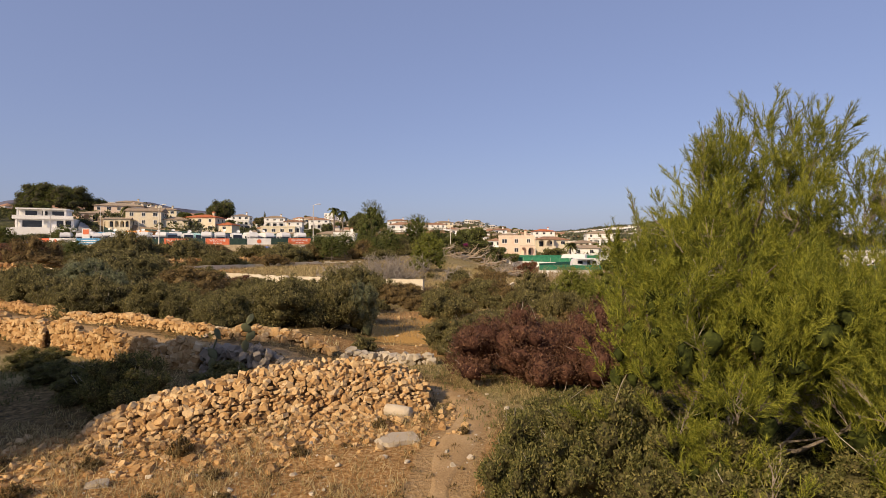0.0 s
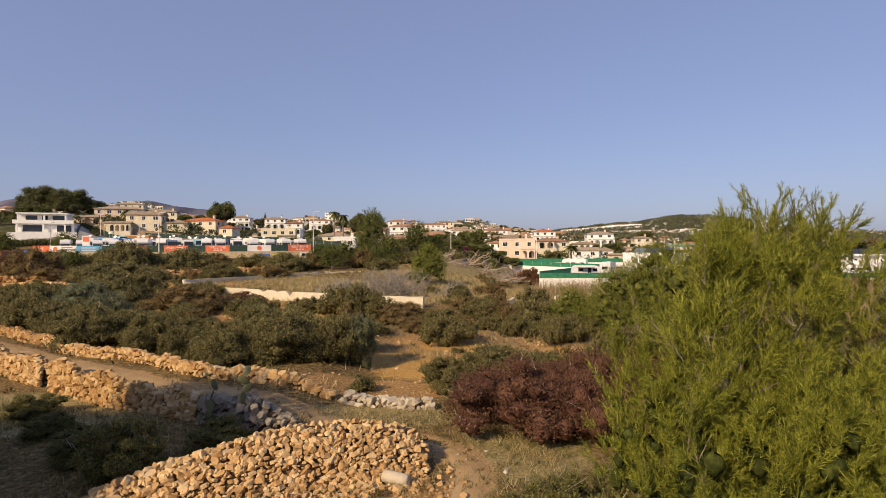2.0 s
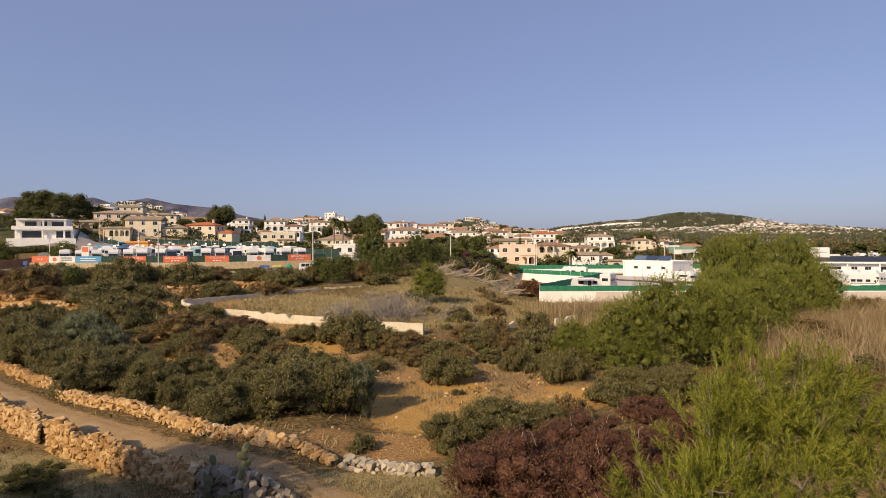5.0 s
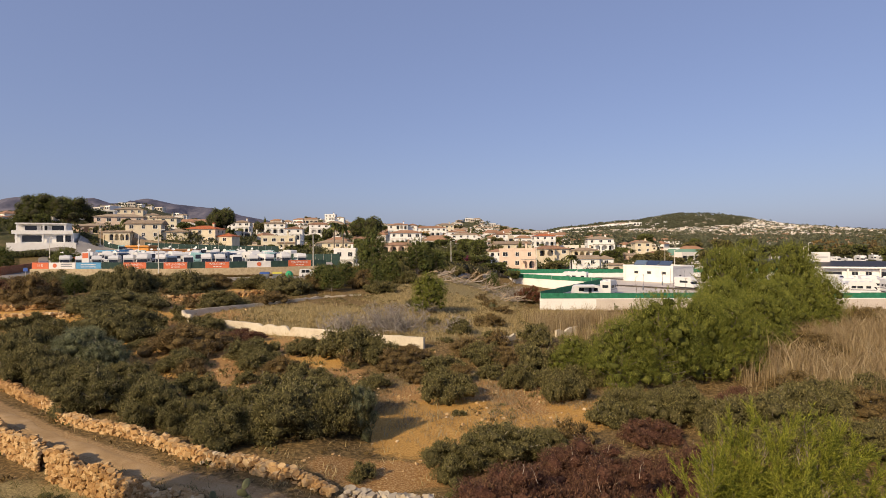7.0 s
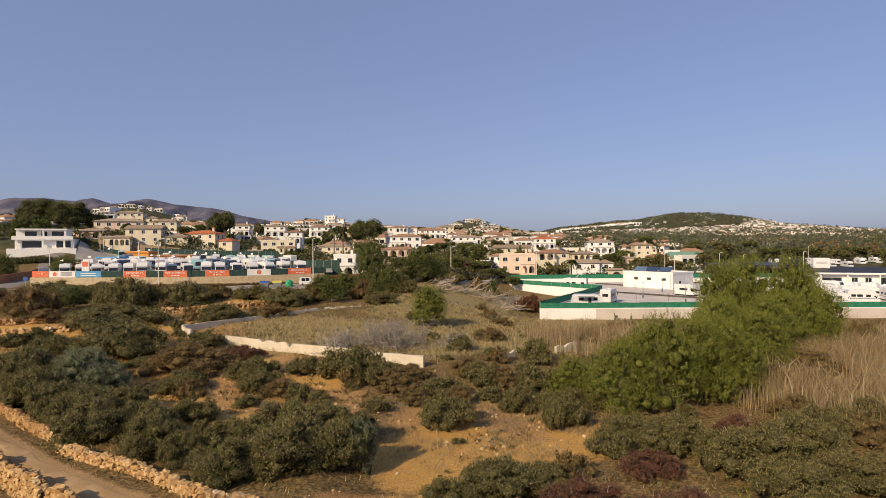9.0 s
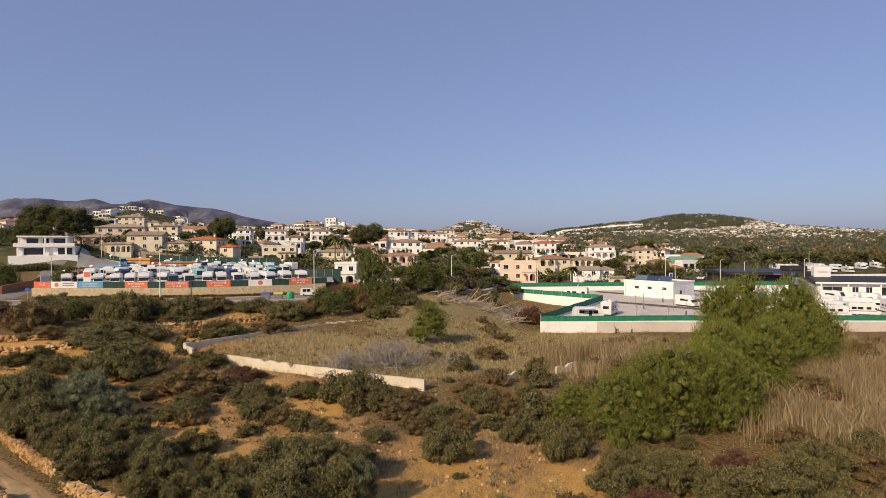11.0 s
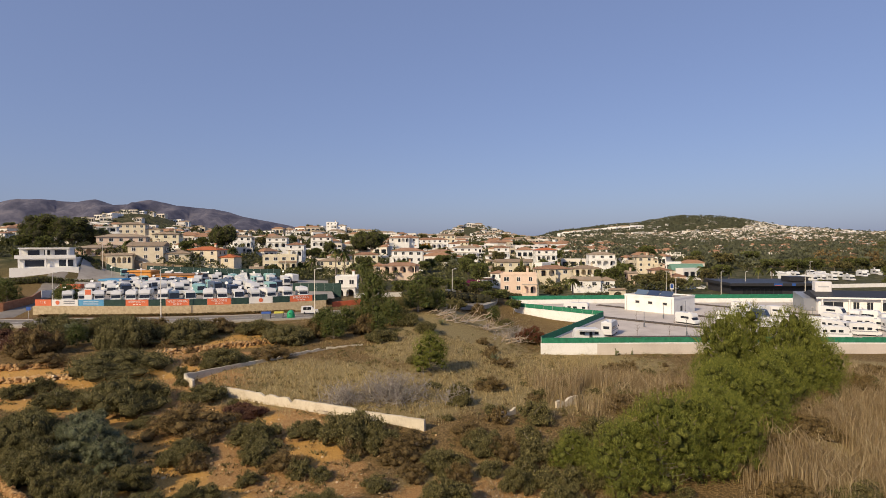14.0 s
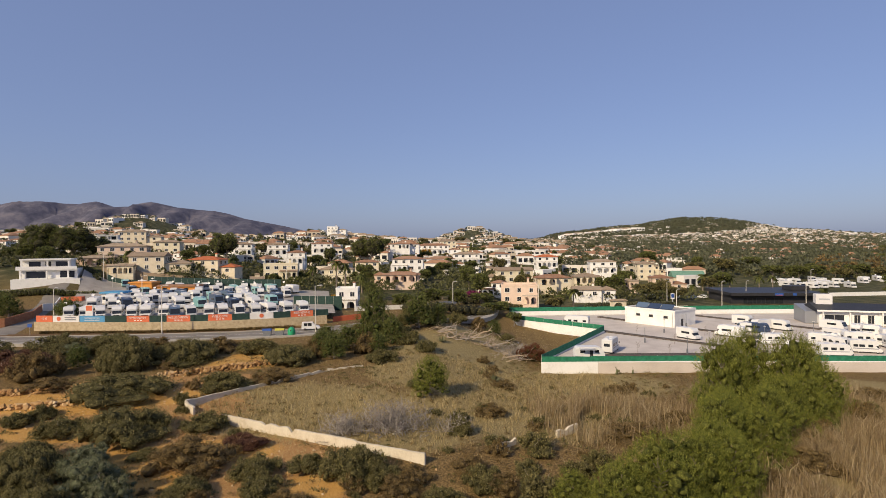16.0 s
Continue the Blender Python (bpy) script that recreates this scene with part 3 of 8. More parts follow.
def road_strip(name, label, inner, outer, lift, material, category):
    """A strip beside the road's middle line, from inner to outer metres towards the depot."""
    c, d = along(ROAD_LINE, 2.0)
    nrm = np.stack([-d[:, 1], d[:, 0]], 1)
    rows = np.array([inner, outer])
    xy = c[:, None, :2] + nrm[:, None, :] * rows[None, :, None]
    base = ground(c[:, 0], c[:, 1])[:, None] + 0 * rows[None] + 0.14
    s = Shape()
    n = len(c)
    top = [(xy[i, j, 0], xy[i, j, 1], base[i, j] + lift) for i in range(n) for j in range(2)]
    low = [(a, b, h - 1.2) for a, b, h in top]
    f = []
    for i in range(n - 1):
        a = 2 * i
        f += [(a, a + 2, a + 3, a + 1), (a + 2 * n, a, a + 1 + 0, a + 1 + 2 * n)] if i == 0 else [(a, a + 2, a + 3, a + 1)]
        f += [(a, a + 2 * n, a + 2 + 2 * n, a + 2), (a + 1, a + 3, a + 3 + 2 * n, a + 1 + 2 * n)]
    s.add(top + low, f)
    ob = thing(name, label, category, mesh=s.mesh(name, material), kind="structure")
    return ob


road_strip("road", "grey asphalt road with a white edge line", -4.2, 4.2, 0.0, M_ASPHALT, "road")
road_strip("pavement", "narrow pale concrete pavement beside the road", -6.0, -4.45, 0.13, M_KERB, "pavement")
road_strip("kerb", "pale concrete kerb along the road", -4.45, -4.2, 0.15, M_KERB, "kerb")
road_strip("verge", "dusty planted verge below the depot wall", 4.45, 7.6, 0.10, M_CORE, "verge")
road_strip("kerb_far", "pale concrete kerb along the road", 4.2, 4.45, 0.15, M_KERB, "kerb")
road_strip("road_edge_line", "thin white painted road edge line", -3.9, -3.75, 0.006, M_LINE, "road line")
road_strip("road_middle_line", "thin white painted road line", 0.0, 0.14, 0.006, M_LINE, "road line")
ribbon("side_street", "grey side street climbing past villas", [(-98, 118), (-102, 126), (-108, 140), (-122, 165), (-140, 200)], 6.5, M_ASPHALT, 0.16, 2.0, 4, 0.0, "road")


# ---- stones ----
def lay(parent, poses, templates, first, name="stone", rest_label="packed rubble stones"):
    """The first stones as pieces, the others as one joined part."""
    for i, (k, m) in enumerate(poses[:first]):
        ob = new(name, templates[k])
        ob.parent, ob.matrix_basis = parent, m
    vs, fs, n = [], [], 0
    for k, m in poses[first:]:
        me = templates[k]
        co = np.empty(len(me.vertices) * 3, np.float32)
        me.vertices.foreach_get("co", co)
        mm = np.array(m)
        vs.append(co.reshape(-1, 3) @ mm[:3, :3].T + mm[:3, 3])
        ids = np.empty(len(me.loops), np.int32)
        me.loops.foreach_get("vertex_index", ids)
        fs.append(ids.reshape(-1, 3) + n)
        n += len(me.vertices)
    if vs:
        ob = part("rubble", array_mesh("rubble", np.concatenate(vs), np.concatenate(fs), templates[0].materials[0]), None, parent, rest_label)
        ob["kind"] = "stuff"


rng = random.Random(5)
M_ROCK = mat("weathered_grey_rock", [(0.13, 0.105, 0.08), (0.25, 0.21, 0.16), (0.40, 0.34, 0.265)], 2.5, 0.9, 0.7, 6, island=0.3, each=0.3)
STONES = [stone_mesh(rng, "stone", M_STONE, rng.uniform(0.8, 1.3), rng.uniform(0.65, 0.95), rng.uniform(0.4, 0.75)) for _ in range(10)]
GREYS = [stone_mesh(rng, "stone", M_GREY, rng.uniform(0.8, 1.3), rng.uniform(0.7, 1.0), rng.uniform(0.5, 0.85)) for _ in range(6)]

ROCKS = [stone_mesh(rng, "stone", M_ROCK, rng.uniform(0.8, 1.4), rng.uniform(0.7, 1.0), rng.uniform(0.6, 1.1)) for _ in range(5)]


def dry_wall(name, label, points, width, size, templates, first, seed, gaps=0.0, loose=0.15):
    """Points are (x, y, height)."""
    r = random.Random(seed)
    c, d = along(points, size * 0.9)
    wall = thing(name, label, "stone wall", kind="")
    core = Shape()
    for i in range(0, len(c) - 3, 3):
        a, b = c[i], c[min(i + 3, len(c) - 1)]
        n = Vector((-d[i][1], d[i][0]))
        w = width * 0.34
        za, zb = gz(a[0], a[1]) - 0.3, gz(b[0], b[1]) - 0.3
        ha, hb = gz(a[0], a[1]) + a[2] * 0.8, gz(b[0], b[1]) + b[2] * 0.8
        v = []
        for p, z0, z1 in ((a, za, ha), (b, zb, hb)):
            v += [(p[0] - n.x * w, p[1] - n.y * w, z0), (p[0] + n.x * w, p[1] + n.y * w, z0), (p[0] + n.x * w * 0.7, p[1] + n.y * w * 0.7, z1), (p[0] - n.x * w * 0.7, p[1] - n.y * w * 0.7, z1)]
        core.add(v, [(0, 1, 2, 3), (4, 7, 6, 5), (0, 3, 7, 4), (3, 2, 6, 7), (2, 1, 5, 6)])
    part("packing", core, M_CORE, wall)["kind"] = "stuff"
    poses = []
    for i in range(len(c)):
        x, y, h = c[i]
        h *= 1 + 0.25 * math.sin(i * 0.37 + seed) * math.sin(i * 0.11)
        turn = math.degrees(math.atan2(d[i][1], d[i][0]))
        n = Vector((-d[i][1], d[i][0]))
        g = gz(x, y)
        courses = max(1, int(h / (size * 0.62)))
        spots3 = []
        for k in range(courses + 1):
            z = g + size * 0.25 + k * h / max(1, courses)
            lean = 0.5 - 0.13 * k / max(1, courses)
            spots3 += [(-1, z, lean), (1, z, lean)] if k < courses else [(0, z - 0.05, 0), (-0.6, z - 0.08, 0.5), (0.6, z - 0.08, 0.5)]
        for sd, z, lean in spots3:
            if r.random() < gaps or (sd == 1 and r.random() < 0.6):
                continue
            off = sd * width * lean
            sz = size * r.choice((0.6, 0.8, 1.0, 1.2, 1.5)) * r.uniform(0.9, 1.15)
            sh = r.uniform(-0.4, 0.4) * size
            m = pose(x + n.x * off + d[i][0] * sh, y + n.y * off + d[i][1] * sh, z + r.uniform(-0.05, 0.05), r.gauss(0, 90 * loose), r.gauss(0, 90 * loose), turn + r.gauss(0, 160 * loose))
            poses.append((r.randrange(len(templates)), m @ Matrix.Diagonal((sz, sz * 0.9, sz, 1))))
    poses.sort(key=lambda q: (q[1].translation.x + 2) ** 2 + (q[1].translation.y - 12) ** 2)
    lay(wall, poses, templates, first)
    return wall


dry_wall("dry_stone_wall", "collapsing golden limestone dry stone wall beside a footpath", [(-47, 55.0, 0.5), (-38, 47.0, 0.55), (-33, 42.6, 0.6), (-28, 38.9, 0.55), (-25, 36.4, 0.5)],
         0.5, 0.27, STONES, 80, 10)
dry_wall("dry_stone_wall", "collapsing golden limestone dry stone wall beside a footpath", [(-24.4, 35.5, 0.4), (-20.0, 32.9, 0.55), (-16.6, 31.1, 0.5), (-13.0, 28.9, 0.5), (-10.2, 27.8, 0.5), (-7.9, 26.5, 0.45), (-6.2, 26.0, 0.4), (-4.9, 25.6, 0.35)],
         0.5, 0.25, STONES, 220, 11)
dry_wall("dry_stone_wall", "tall ochre dry stone field wall, partly in shade", [(-44, 45.6, 1.0), (-34, 38.2, 1.15), (-27.3, 33.4, 1.2), (-23.1, 30.7, 1.2), (-20.9, 29.2, 1.2)], 0.5, 0.24, STONES, 120, 12)
dry_wall("dry_stone_wall", "tall ochre dry stone field wall, partly in shade", [(-19.7, 28.2, 1.5), (-17.4, 27.0, 1.3), (-15.7, 26.1, 1.25), (-13.7, 25.1, 1.15), (-11.6, 24.0, 1.1), (-10.2, 23.4, 1.0)], 0.5, 0.24, STONES, 200, 13)
dry_wall("stone_bank", "collapsed grey limestone bank where a field wall meets a footpath", [(-9.8, 23.3, 1.0), (-8.6, 22.9, 1.1), (-7.5, 22.3, 1.0), (-6.5, 21.6, 1.0), (-5.6, 21.3, 0.75)], 0.9, 0.27, ROCKS, 90, 17, 0.1, 0.35)
dry_wall("stone_row", "low row of grey and white field stones", [(-4.4, 25.8, 0.3), (-3.4, 25.6, 0.35), (-1.8, 25.3, 0.3), (-0.4, 25.2, 0.25)], 0.6, 0.27, GREYS, 80, 14, 0.1, 0.3)
dry_wall("terrace_wall", "low tumbled dry stone terrace wall among shrubs", [(-70, 79, 0.5), (-60, 80.3, 0.5), (-50, 85.5, 0.5), (-42, 90, 0.6), (-34, 94, 0.7), (-29, 97, 0.5)], 0.7, 0.45, STONES, 50, 15, 0.15, 0.3)
dry_wall("terrace_wall", "low tumbled dry stone terrace wall among shrubs", [(-70, 73.5, 0.4), (-60, 74.5, 0.45), (-52, 76.5, 0.4)], 0.7, 0.45, STONES, 30, 16, 0.2, 0.3)


def rubble_heap():
    r = random.Random(21)
    heap = thing("rubble_heap", "large heap of golden limestone rubble with a roughly laid face", "stone heap")
    crest, d = along([(-9.7, 15.1, 0.3), (-8.6, 15.5, 0.75), (-7, 16.2, 1.15), (-5.2, 17.1, 1.5), (-3.4, 18.0, 1.6), (-1.8, 18.7, 1.35), (-0.7, 19.1, 0.9)], 0.12)
    core, poses = Shape(), []
    prev = None
    for i, (x, y, h) in enumerate(crest):
        n = Vector((-d[i][1], d[i][0]))          # away from the eye
        g = gz(x, y)
        sec = [(-0.55 * h - 0.35, 0.0), (-0.28 * h - 0.12, 0.72 * h), (-0.05, 0.97 * h), (0.35, h), (0.9 + 0.3 * h, 0.7 * h), (1.2 + 1.0 * h, 0.0)]
        ring = [(x + n.x * a, y + n.y * a, g + b * 0.93 - 0.06) for a, b in sec]
        if prev:
            core.add(prev + ring, [(j, j + 1, j + 7, j + 6) for j in range(5)])
        prev = ring
        length = [math.dist(p, q) for p, q in zip(sec[:-1], sec[1:])]
        total = sum(length)
        turn = math.degrees(math.atan2(d[i][1], d[i][0]))
        if h > 0.1:                               # the laid face, course by course
            rows = max(2, int(h / 0.11))
            for q in range(rows + 1):
                k = (q + 0.4) / (rows + 0.4)
                a = sec[0][0] + (sec[1][0] - sec[0][0]) * min(1, k / 0.75) + (0.12 + 0.2 * h if k > 0.75 else 0) * (k - 0.75) * 4
                sz = r.choice((0.09, 0.12, 0.15, 0.18, 0.24)) * r.uniform(0.85, 1.15)
                sh = r.uniform(-0.14, 0.14)
                m = pose(x + n.x * a + d[i][0] * sh, y + n.y * a + d[i][1] * sh, g + k * h * 0.97 + r.uniform(-0.03, 0.03), r.gauss(-12, 22), r.gauss(0, 22), turn + r.gauss(0, 35))
                poses.append((r.randrange(10), m @ Matrix.Diagonal((sz * 1.1, sz * 0.9, sz * r.uniform(0.75, 1.2), 1))))
        for _ in range(9):                        # the tumbled top and back
            s = length[0] * 0.8 + (total - length[0]) * r.random()
            j = 0
            while s > length[j] and j < 4:
                s -= length[j]
                j += 1
            k = min(1.0, s / length[j])
            a = sec[j][0] + k * (sec[j + 1][0] - sec[j][0])
            b = sec[j][1] + k * (sec[j + 1][1] - sec[j][1])
            sz = r.uniform(0.09, 0.27)
            m = pose(x + n.x * a, y + n.y * a, g + b + r.uniform(-0.02, 0.05), r.gauss(0, 35), r.gauss(0, 35), turn + r.gauss(0, 60))
            poses.append((r.randrange(10), m @ Matrix.Diagonal((sz, sz * 0.95, sz * r.uniform(0.85, 1.3), 1))))
        for _ in range(3):                        # fallen stones at the foot
            a = sec[0][0] - abs(r.gauss(0, 0.5))
            sz = r.uniform(0.07, 0.22)
            m = pose(x + n.x * a, y + n.y * a, g + 0.05 + r.uniform(0, 0.08), r.gauss(0, 25), r.gauss(0, 25), r.uniform(0, 360))
            poses.append((r.randrange(10), m @ Matrix.Diagonal((sz, sz, sz, 1))))
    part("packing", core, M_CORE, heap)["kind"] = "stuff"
    poses.sort(key=lambda q: q[1].translation.y + abs(q[1].translation.x + 3) * 0.35)
    lay(heap, poses, STONES, 300)


rubble_heap()


def scree(name, label, count, area, sizes, seed, templates, keep):
    """Small loose stones over a stretch: area (x0, x1, y0, y1), thinned by keep(x, y)."""
    r = random.Random(seed)
    poses = []
    while len(poses) < count:
        x, y = r.uniform(area[0], area[1]), r.uniform(area[2], area[3])
        if r.random() > keep(x, y):
            continue
        sz = sizes[0] + (sizes[1] - sizes[0]) * r.random() ** 3
        poses.append((r.randrange(len(templates)), pose(x, y, gz(x, y) + sz * 0.1, r.gauss(0, 20), r.gauss(0, 20), r.uniform(0, 360)) @ Matrix.Diagonal((sz, sz, sz, 1))))
    vs, fs, n = [], [], 0
    for k, m in poses:
        me = templates[k]
        co = np.array([v.co for v in me.vertices])
        mm = np.array(m)
        vs.append(co @ mm[:3, :3].T + mm[:3, 3])
        fs.append(np.array([p.vertices[:] for p in me.polygons]) + n)
        n += len(co)
    return thing(name, label, "stones", mesh=array_mesh(name, np.concatenate(vs), np.concatenate(fs), templates[0].materials[0]), kind="stuff")


scree("scattered_stones", "loose golden stones fallen below a rubble heap", 2200, (-11.5, 1, 10, 18.5), (0.04, 0.24), 31, STONES,
      lambda x, y: math.exp(-((y - (15.3 + 0.33 * (x + 5))) / 1.5) ** 2) * (0.25 if x > -0.6 else 1))
scree("scattered_stones", "loose pale stones on orange soil", 2400, (-62, 16, 28, 92), (0.05, 0.28), 32, STONES, lambda x, y: float(max(spots(np.array(x), np.array(y), STONY_SOIL), 0.35 * spots(np.array(x), np.array(y), ORANGE_SOIL))))
scree("scattered_stones", "small grey stones beside a footpath", 260, (-9, 3, 8, 20), (0.04, 0.16), 33, GREYS, lambda x, y: 0.6)

for x, y, sx, sy, sz, turn, name, label in ((-1.35, 17.2, 0.85, 0.33, 0.36, -28, "stone_cylinder", "fallen pale grey stone roller lying on gravel"), (-1.2, 15.0, 0.95, 0.55, 0.17, 25, "boulder", "flat grey limestone outcrop in the soil"),
                                           (-7.6, 12.2, 0.36, 0.22, 0.12, 20, "boulder", "small pale flat boulder on soil"), (-2.2, 25.3, 0.55, 0.25, 0.6, 40, "boulder", "upright pale field stone beside a footpath")):
    rr = random.Random(x)
    if name == "stone_cylinder":
        s = Shape().lathe([(0.10, -0.36), (0.17, -0.34), (0.185, -0.1), (0.18, 0.2), (0.165, 0.34), (0.09, 0.37)], 12)
        thing(name, label, "stone roller", pose(x, y, gz(x, y) + 0.20, 0, 90, turn) @ Matrix.Diagonal((1.1, 1.1, 1.25, 1)), s.mesh(name, M_GREY, False))
    else:
        thing(name, label, "boulder", scaled(x, y, gz(x, y) + 0.02, turn, sx, sy, sz), stone_mesh(rr, name, M_GREY, 1.2, 1.2, 1.2))


# ---- the old enclosure wall ----
def render_wall(points, thick, label, seed, chips=0.25):
    """Rendered masonry wall along (x, y, z_foot, z_top) with a chipped crown."""
    r = random.Random(seed)
    s = Shape()
    for a, b in zip(points[:-1], points[1:]):
        a, b = np.array(a), np.array(b)
        n = max(2, int(math.dist(a[:2], b[:2]) / 0.7))
        d = (b - a)[:2] / math.dist(a[:2], b[:2])
        w = np.array([-d[1], d[0]]) * thick / 2
        rows = []
        for i in range(n + 1):
            p = a + (b - a) * i / n
            top = p[3] - (r.uniform(0.1, 0.5) if r.random() < chips * 0.3 else r.uniform(0, 0.06))
            rows.append([(p[0] - w[0], p[1] - w[1], p[2]), (p[0] + w[0], p[1] + w[1], p[2]), (p[0] + w[0] * 0.9, p[1] + w[1] * 0.9, top), (p[0] - w[0] * 0.9, p[1] - w[1] * 0.9, top)])
        for i in range(n):
            f = [(0, 3, 7, 4), (3, 2, 6, 7), (2, 1, 5, 6)] + ([(0, 1, 2, 3)] if i == 0 else []) + ([(4, 7, 6, 5)] if i == n - 1 else [])
            s.add(rows[i] + rows[i + 1], f)
    return thing("enclosure_wall", label, "garden wall", mesh=s.mesh("enclosure_wall", M_RENDER))


render_wall([(-28.6, 70.7, -0.6, 1.75), (-18.6, 65.8, -0.6, 1.6), (-18.1, 65.55, -0.6, 1.05), (-17.7, 65.35, -0.6, 1.55), (-10.2, 61.6, -0.5, 1.6), (-9.6, 61.3, -0.5, 1.45), (-1.9, 57.2, -0.2, 1.65)], 0.3, "long weathered whitish rendered enclosure wall with a chipped top", 1, 0.1)
render_wall([(-33.2, 72.8, 0.0, 2.0), (-35.2, 74.6, 0.3, 2.5), (-28.0, 83, 0.6, 2.55), (-19.6, 91.6, 1.6, 2.9), (-14, 94.5, 2.0, 2.8)], 0.3, "long low grey-beige rendered wall behind dry grass", 4, 0.6)
render_wall([(5.9, 61.3, -0.6, 0.9), (8.3, 63.6, -0.6, 1.0)], 0.35, "short stub of broken whitish wall in scrub", 5, 0.9)
render_wall([(13.6, 66.2, -0.6, 0.9), (16.6, 68.3, -0.6, 1.1)], 0.35, "short stub of broken whitish wall among reeds", 6, 0.9)
render_wall([(-30, 75, 0.3, 0.9), (-14, 80.5, 0.5, 1.3), (-3, 88, 0.6, 1.5)], 0.5, "low rubble edging across dry grass", 7, 0.9)

# ---- shrubs and trees ----
def shrub_lobes(r, count, tall):
    """Clumps of a shrub one wide and one high; tall: its true height over width."""
    lobes = []
    for i in range(int(count * 1.7)):
        a, q = r.uniform(0, 2 * math.pi), r.random() ** 0.55 * 0.42
        rad = r.uniform(0.06, 0.14)
        rz = min(0.45, rad * r.uniform(0.8, 1.3) / tall)
        top = r.uniform(0.55, 1.0) * (1.08 - 2.2 * q * q)
        lobes.append((q * math.cos(a), q * math.sin(a), max(0.05, top - rz), rad, rz))
    lobes.append((0, 0, 0.28, 0.34, 0.40))
    for cx in (-0.24, 0.22):
        lobes.append((cx, r.uniform(-0.2, 0.2), 0.16, 0.22, 0.32))
    return lobes


def shrub(name, label, category, seed, count, leaf, size, material, twigs=0, lobes=9, width=0.5, group="", wild=0.7, tall=0.45, body=None):
    """A shrub about one wide and one high; size: the width it will have, so that its leaves keep their size."""
    r, g = random.Random(seed), np.random.default_rng(seed)
    lb = shrub_lobes(r, lobes, tall)
    p, d = lobed_points(g, lb, count)
    p[:, 2] = np.maximum(p[:, 2], 0.01)
    p += g.normal(0, 0.012, p.shape)
    v, f = leaves(g, p * [1, 1, tall], d + np.array([0, 0, 0.7]), leaf / size, leaf * width / size, wild)
    ob = thing(name, label, category, group=group)
    part("foliage", array_mesh("foliage", v / [1, 1, tall], f, material), None, ob)
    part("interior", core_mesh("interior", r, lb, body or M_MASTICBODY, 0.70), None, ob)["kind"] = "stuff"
    if twigs:
        s = Shape()
        for i in range(twigs):
            q = Vector(p[r.randrange(len(p))])
            w = Vector((q.x * 0.7 + r.gauss(0, 0.25), q.y * 0.7 + r.gauss(0, 0.25), 0.75)).normalized()
            ln = r.uniform(0.3, 0.8) / size
            e = q + w * ln * 0.5 + Vector((r.gauss(0, 1), r.gauss(0, 1), r.gauss(0, 1))) * ln * 0.08
            s.tube([q - w * ln * 0.4, e, q + w * ln], [0.010 / size, 0.007 / size, 0.003 / size], 3)
        part("dead_twig", s, M_TWIG, ob, "bare grey twigs")["kind"] = "stuff"
    return ob


PROTO = []      # masters, taken away at the end


def plant(master, x, y, w, h, turn=None, lift=0.0, label=""):
    """A copy of a unit master, w wide and h high, standing at (x, y)."""
    turn = random.uniform(0, 360) if turn is None else turn
    ob = copy_thing(master, scaled(x, y, gz(x, y) - 0.06 + lift, turn, w, w, h))
    if label:
        ob["label"] = label
    return ob


def masters(*args, n=2, **kw):
    made = [shrub(args[0], args[1], args[2], args[3] + 17 * i, *args[4:], **kw) for i in range(n)]
    PROTO.extend(made)
    return made


random.seed(8)
SCRUB = "scrub shrubs"
G_NEAR = masters("mastic_bush", "dense dark green mastic bush with bare grey twigs", "bush", 101, 12500, 0.065, 2.8, M_NEARLEAF, 9, 18, n=2, wild=0.9, tall=0.7, group=SCRUB)
G_RED = masters("red_shrub", "dense maroon-red shrub with olive undersides", "bush", 131, 16000, 0.085, 5.0, M_RED, 30, 20, n=2, tall=0.5, body=M_REDBODY, group=SCRUB)
G_CLOSE = masters("mastic_bush", "dense dark green mastic thicket beside a footpath", "bush", 161, 11000, 0.115, 5.0, M_MASTIC, 26, 26, n=3, wild=0.9, tall=0.5, group=SCRUB)
G_MID = masters("mastic_bush", "rounded dark green mastic bush on dry soil", "bush", 151, 6500, 0.15, 5.0, M_MASTIC, 10, 20, n=3, wild=0.9, group=SCRUB)
G_BIG = masters("mastic_bush", "broad dark green mastic thicket on dry soil", "bush", 171, 11000, 0.19, 10.0, M_MASTIC, 14, 40, n=2, wild=0.9, tall=0.33, group=SCRUB)
G_LOW = masters("small_shrub", "small dull green scrub bush on dry soil", "bush", 181, 1700, 0.12, 2.6, M_MASTIC, 5, 10, n=2, wild=0.9, group=SCRUB)
G_OLIVE = masters("wild_olive", "bushy grey-green wild olive", "bush", 191, 8500, 0.13, 5.0, M_OLIVE, 14, 22, n=2, body=M_OLIVEBODY, group=SCRUB, width=0.35, tall=0.75)
G_RUST = masters("brown_shrub", "brownish green drying shrub", "bush", 201, 6000, 0.13, 6.0, M_RUST, 34, 18, n=2, wild=0.9, body=M_RUSTBODY, group=SCRUB)
G_DRYLOW = masters("dry_shrublet", "low brown half-dry shrublet", "bush", 221, 1000, 0.12, 2.4, M_RUST, 12, 9, n=2, wild=0.9, body=M_RUSTBODY, group=SCRUB)
G_REDMID = masters("red_shrub", "small dark red-brown shrub", "bush", 211, 5000, 0.15, 5.0, M_RED, 10, 13, n=1, body=M_REDBODY, group=SCRUB)

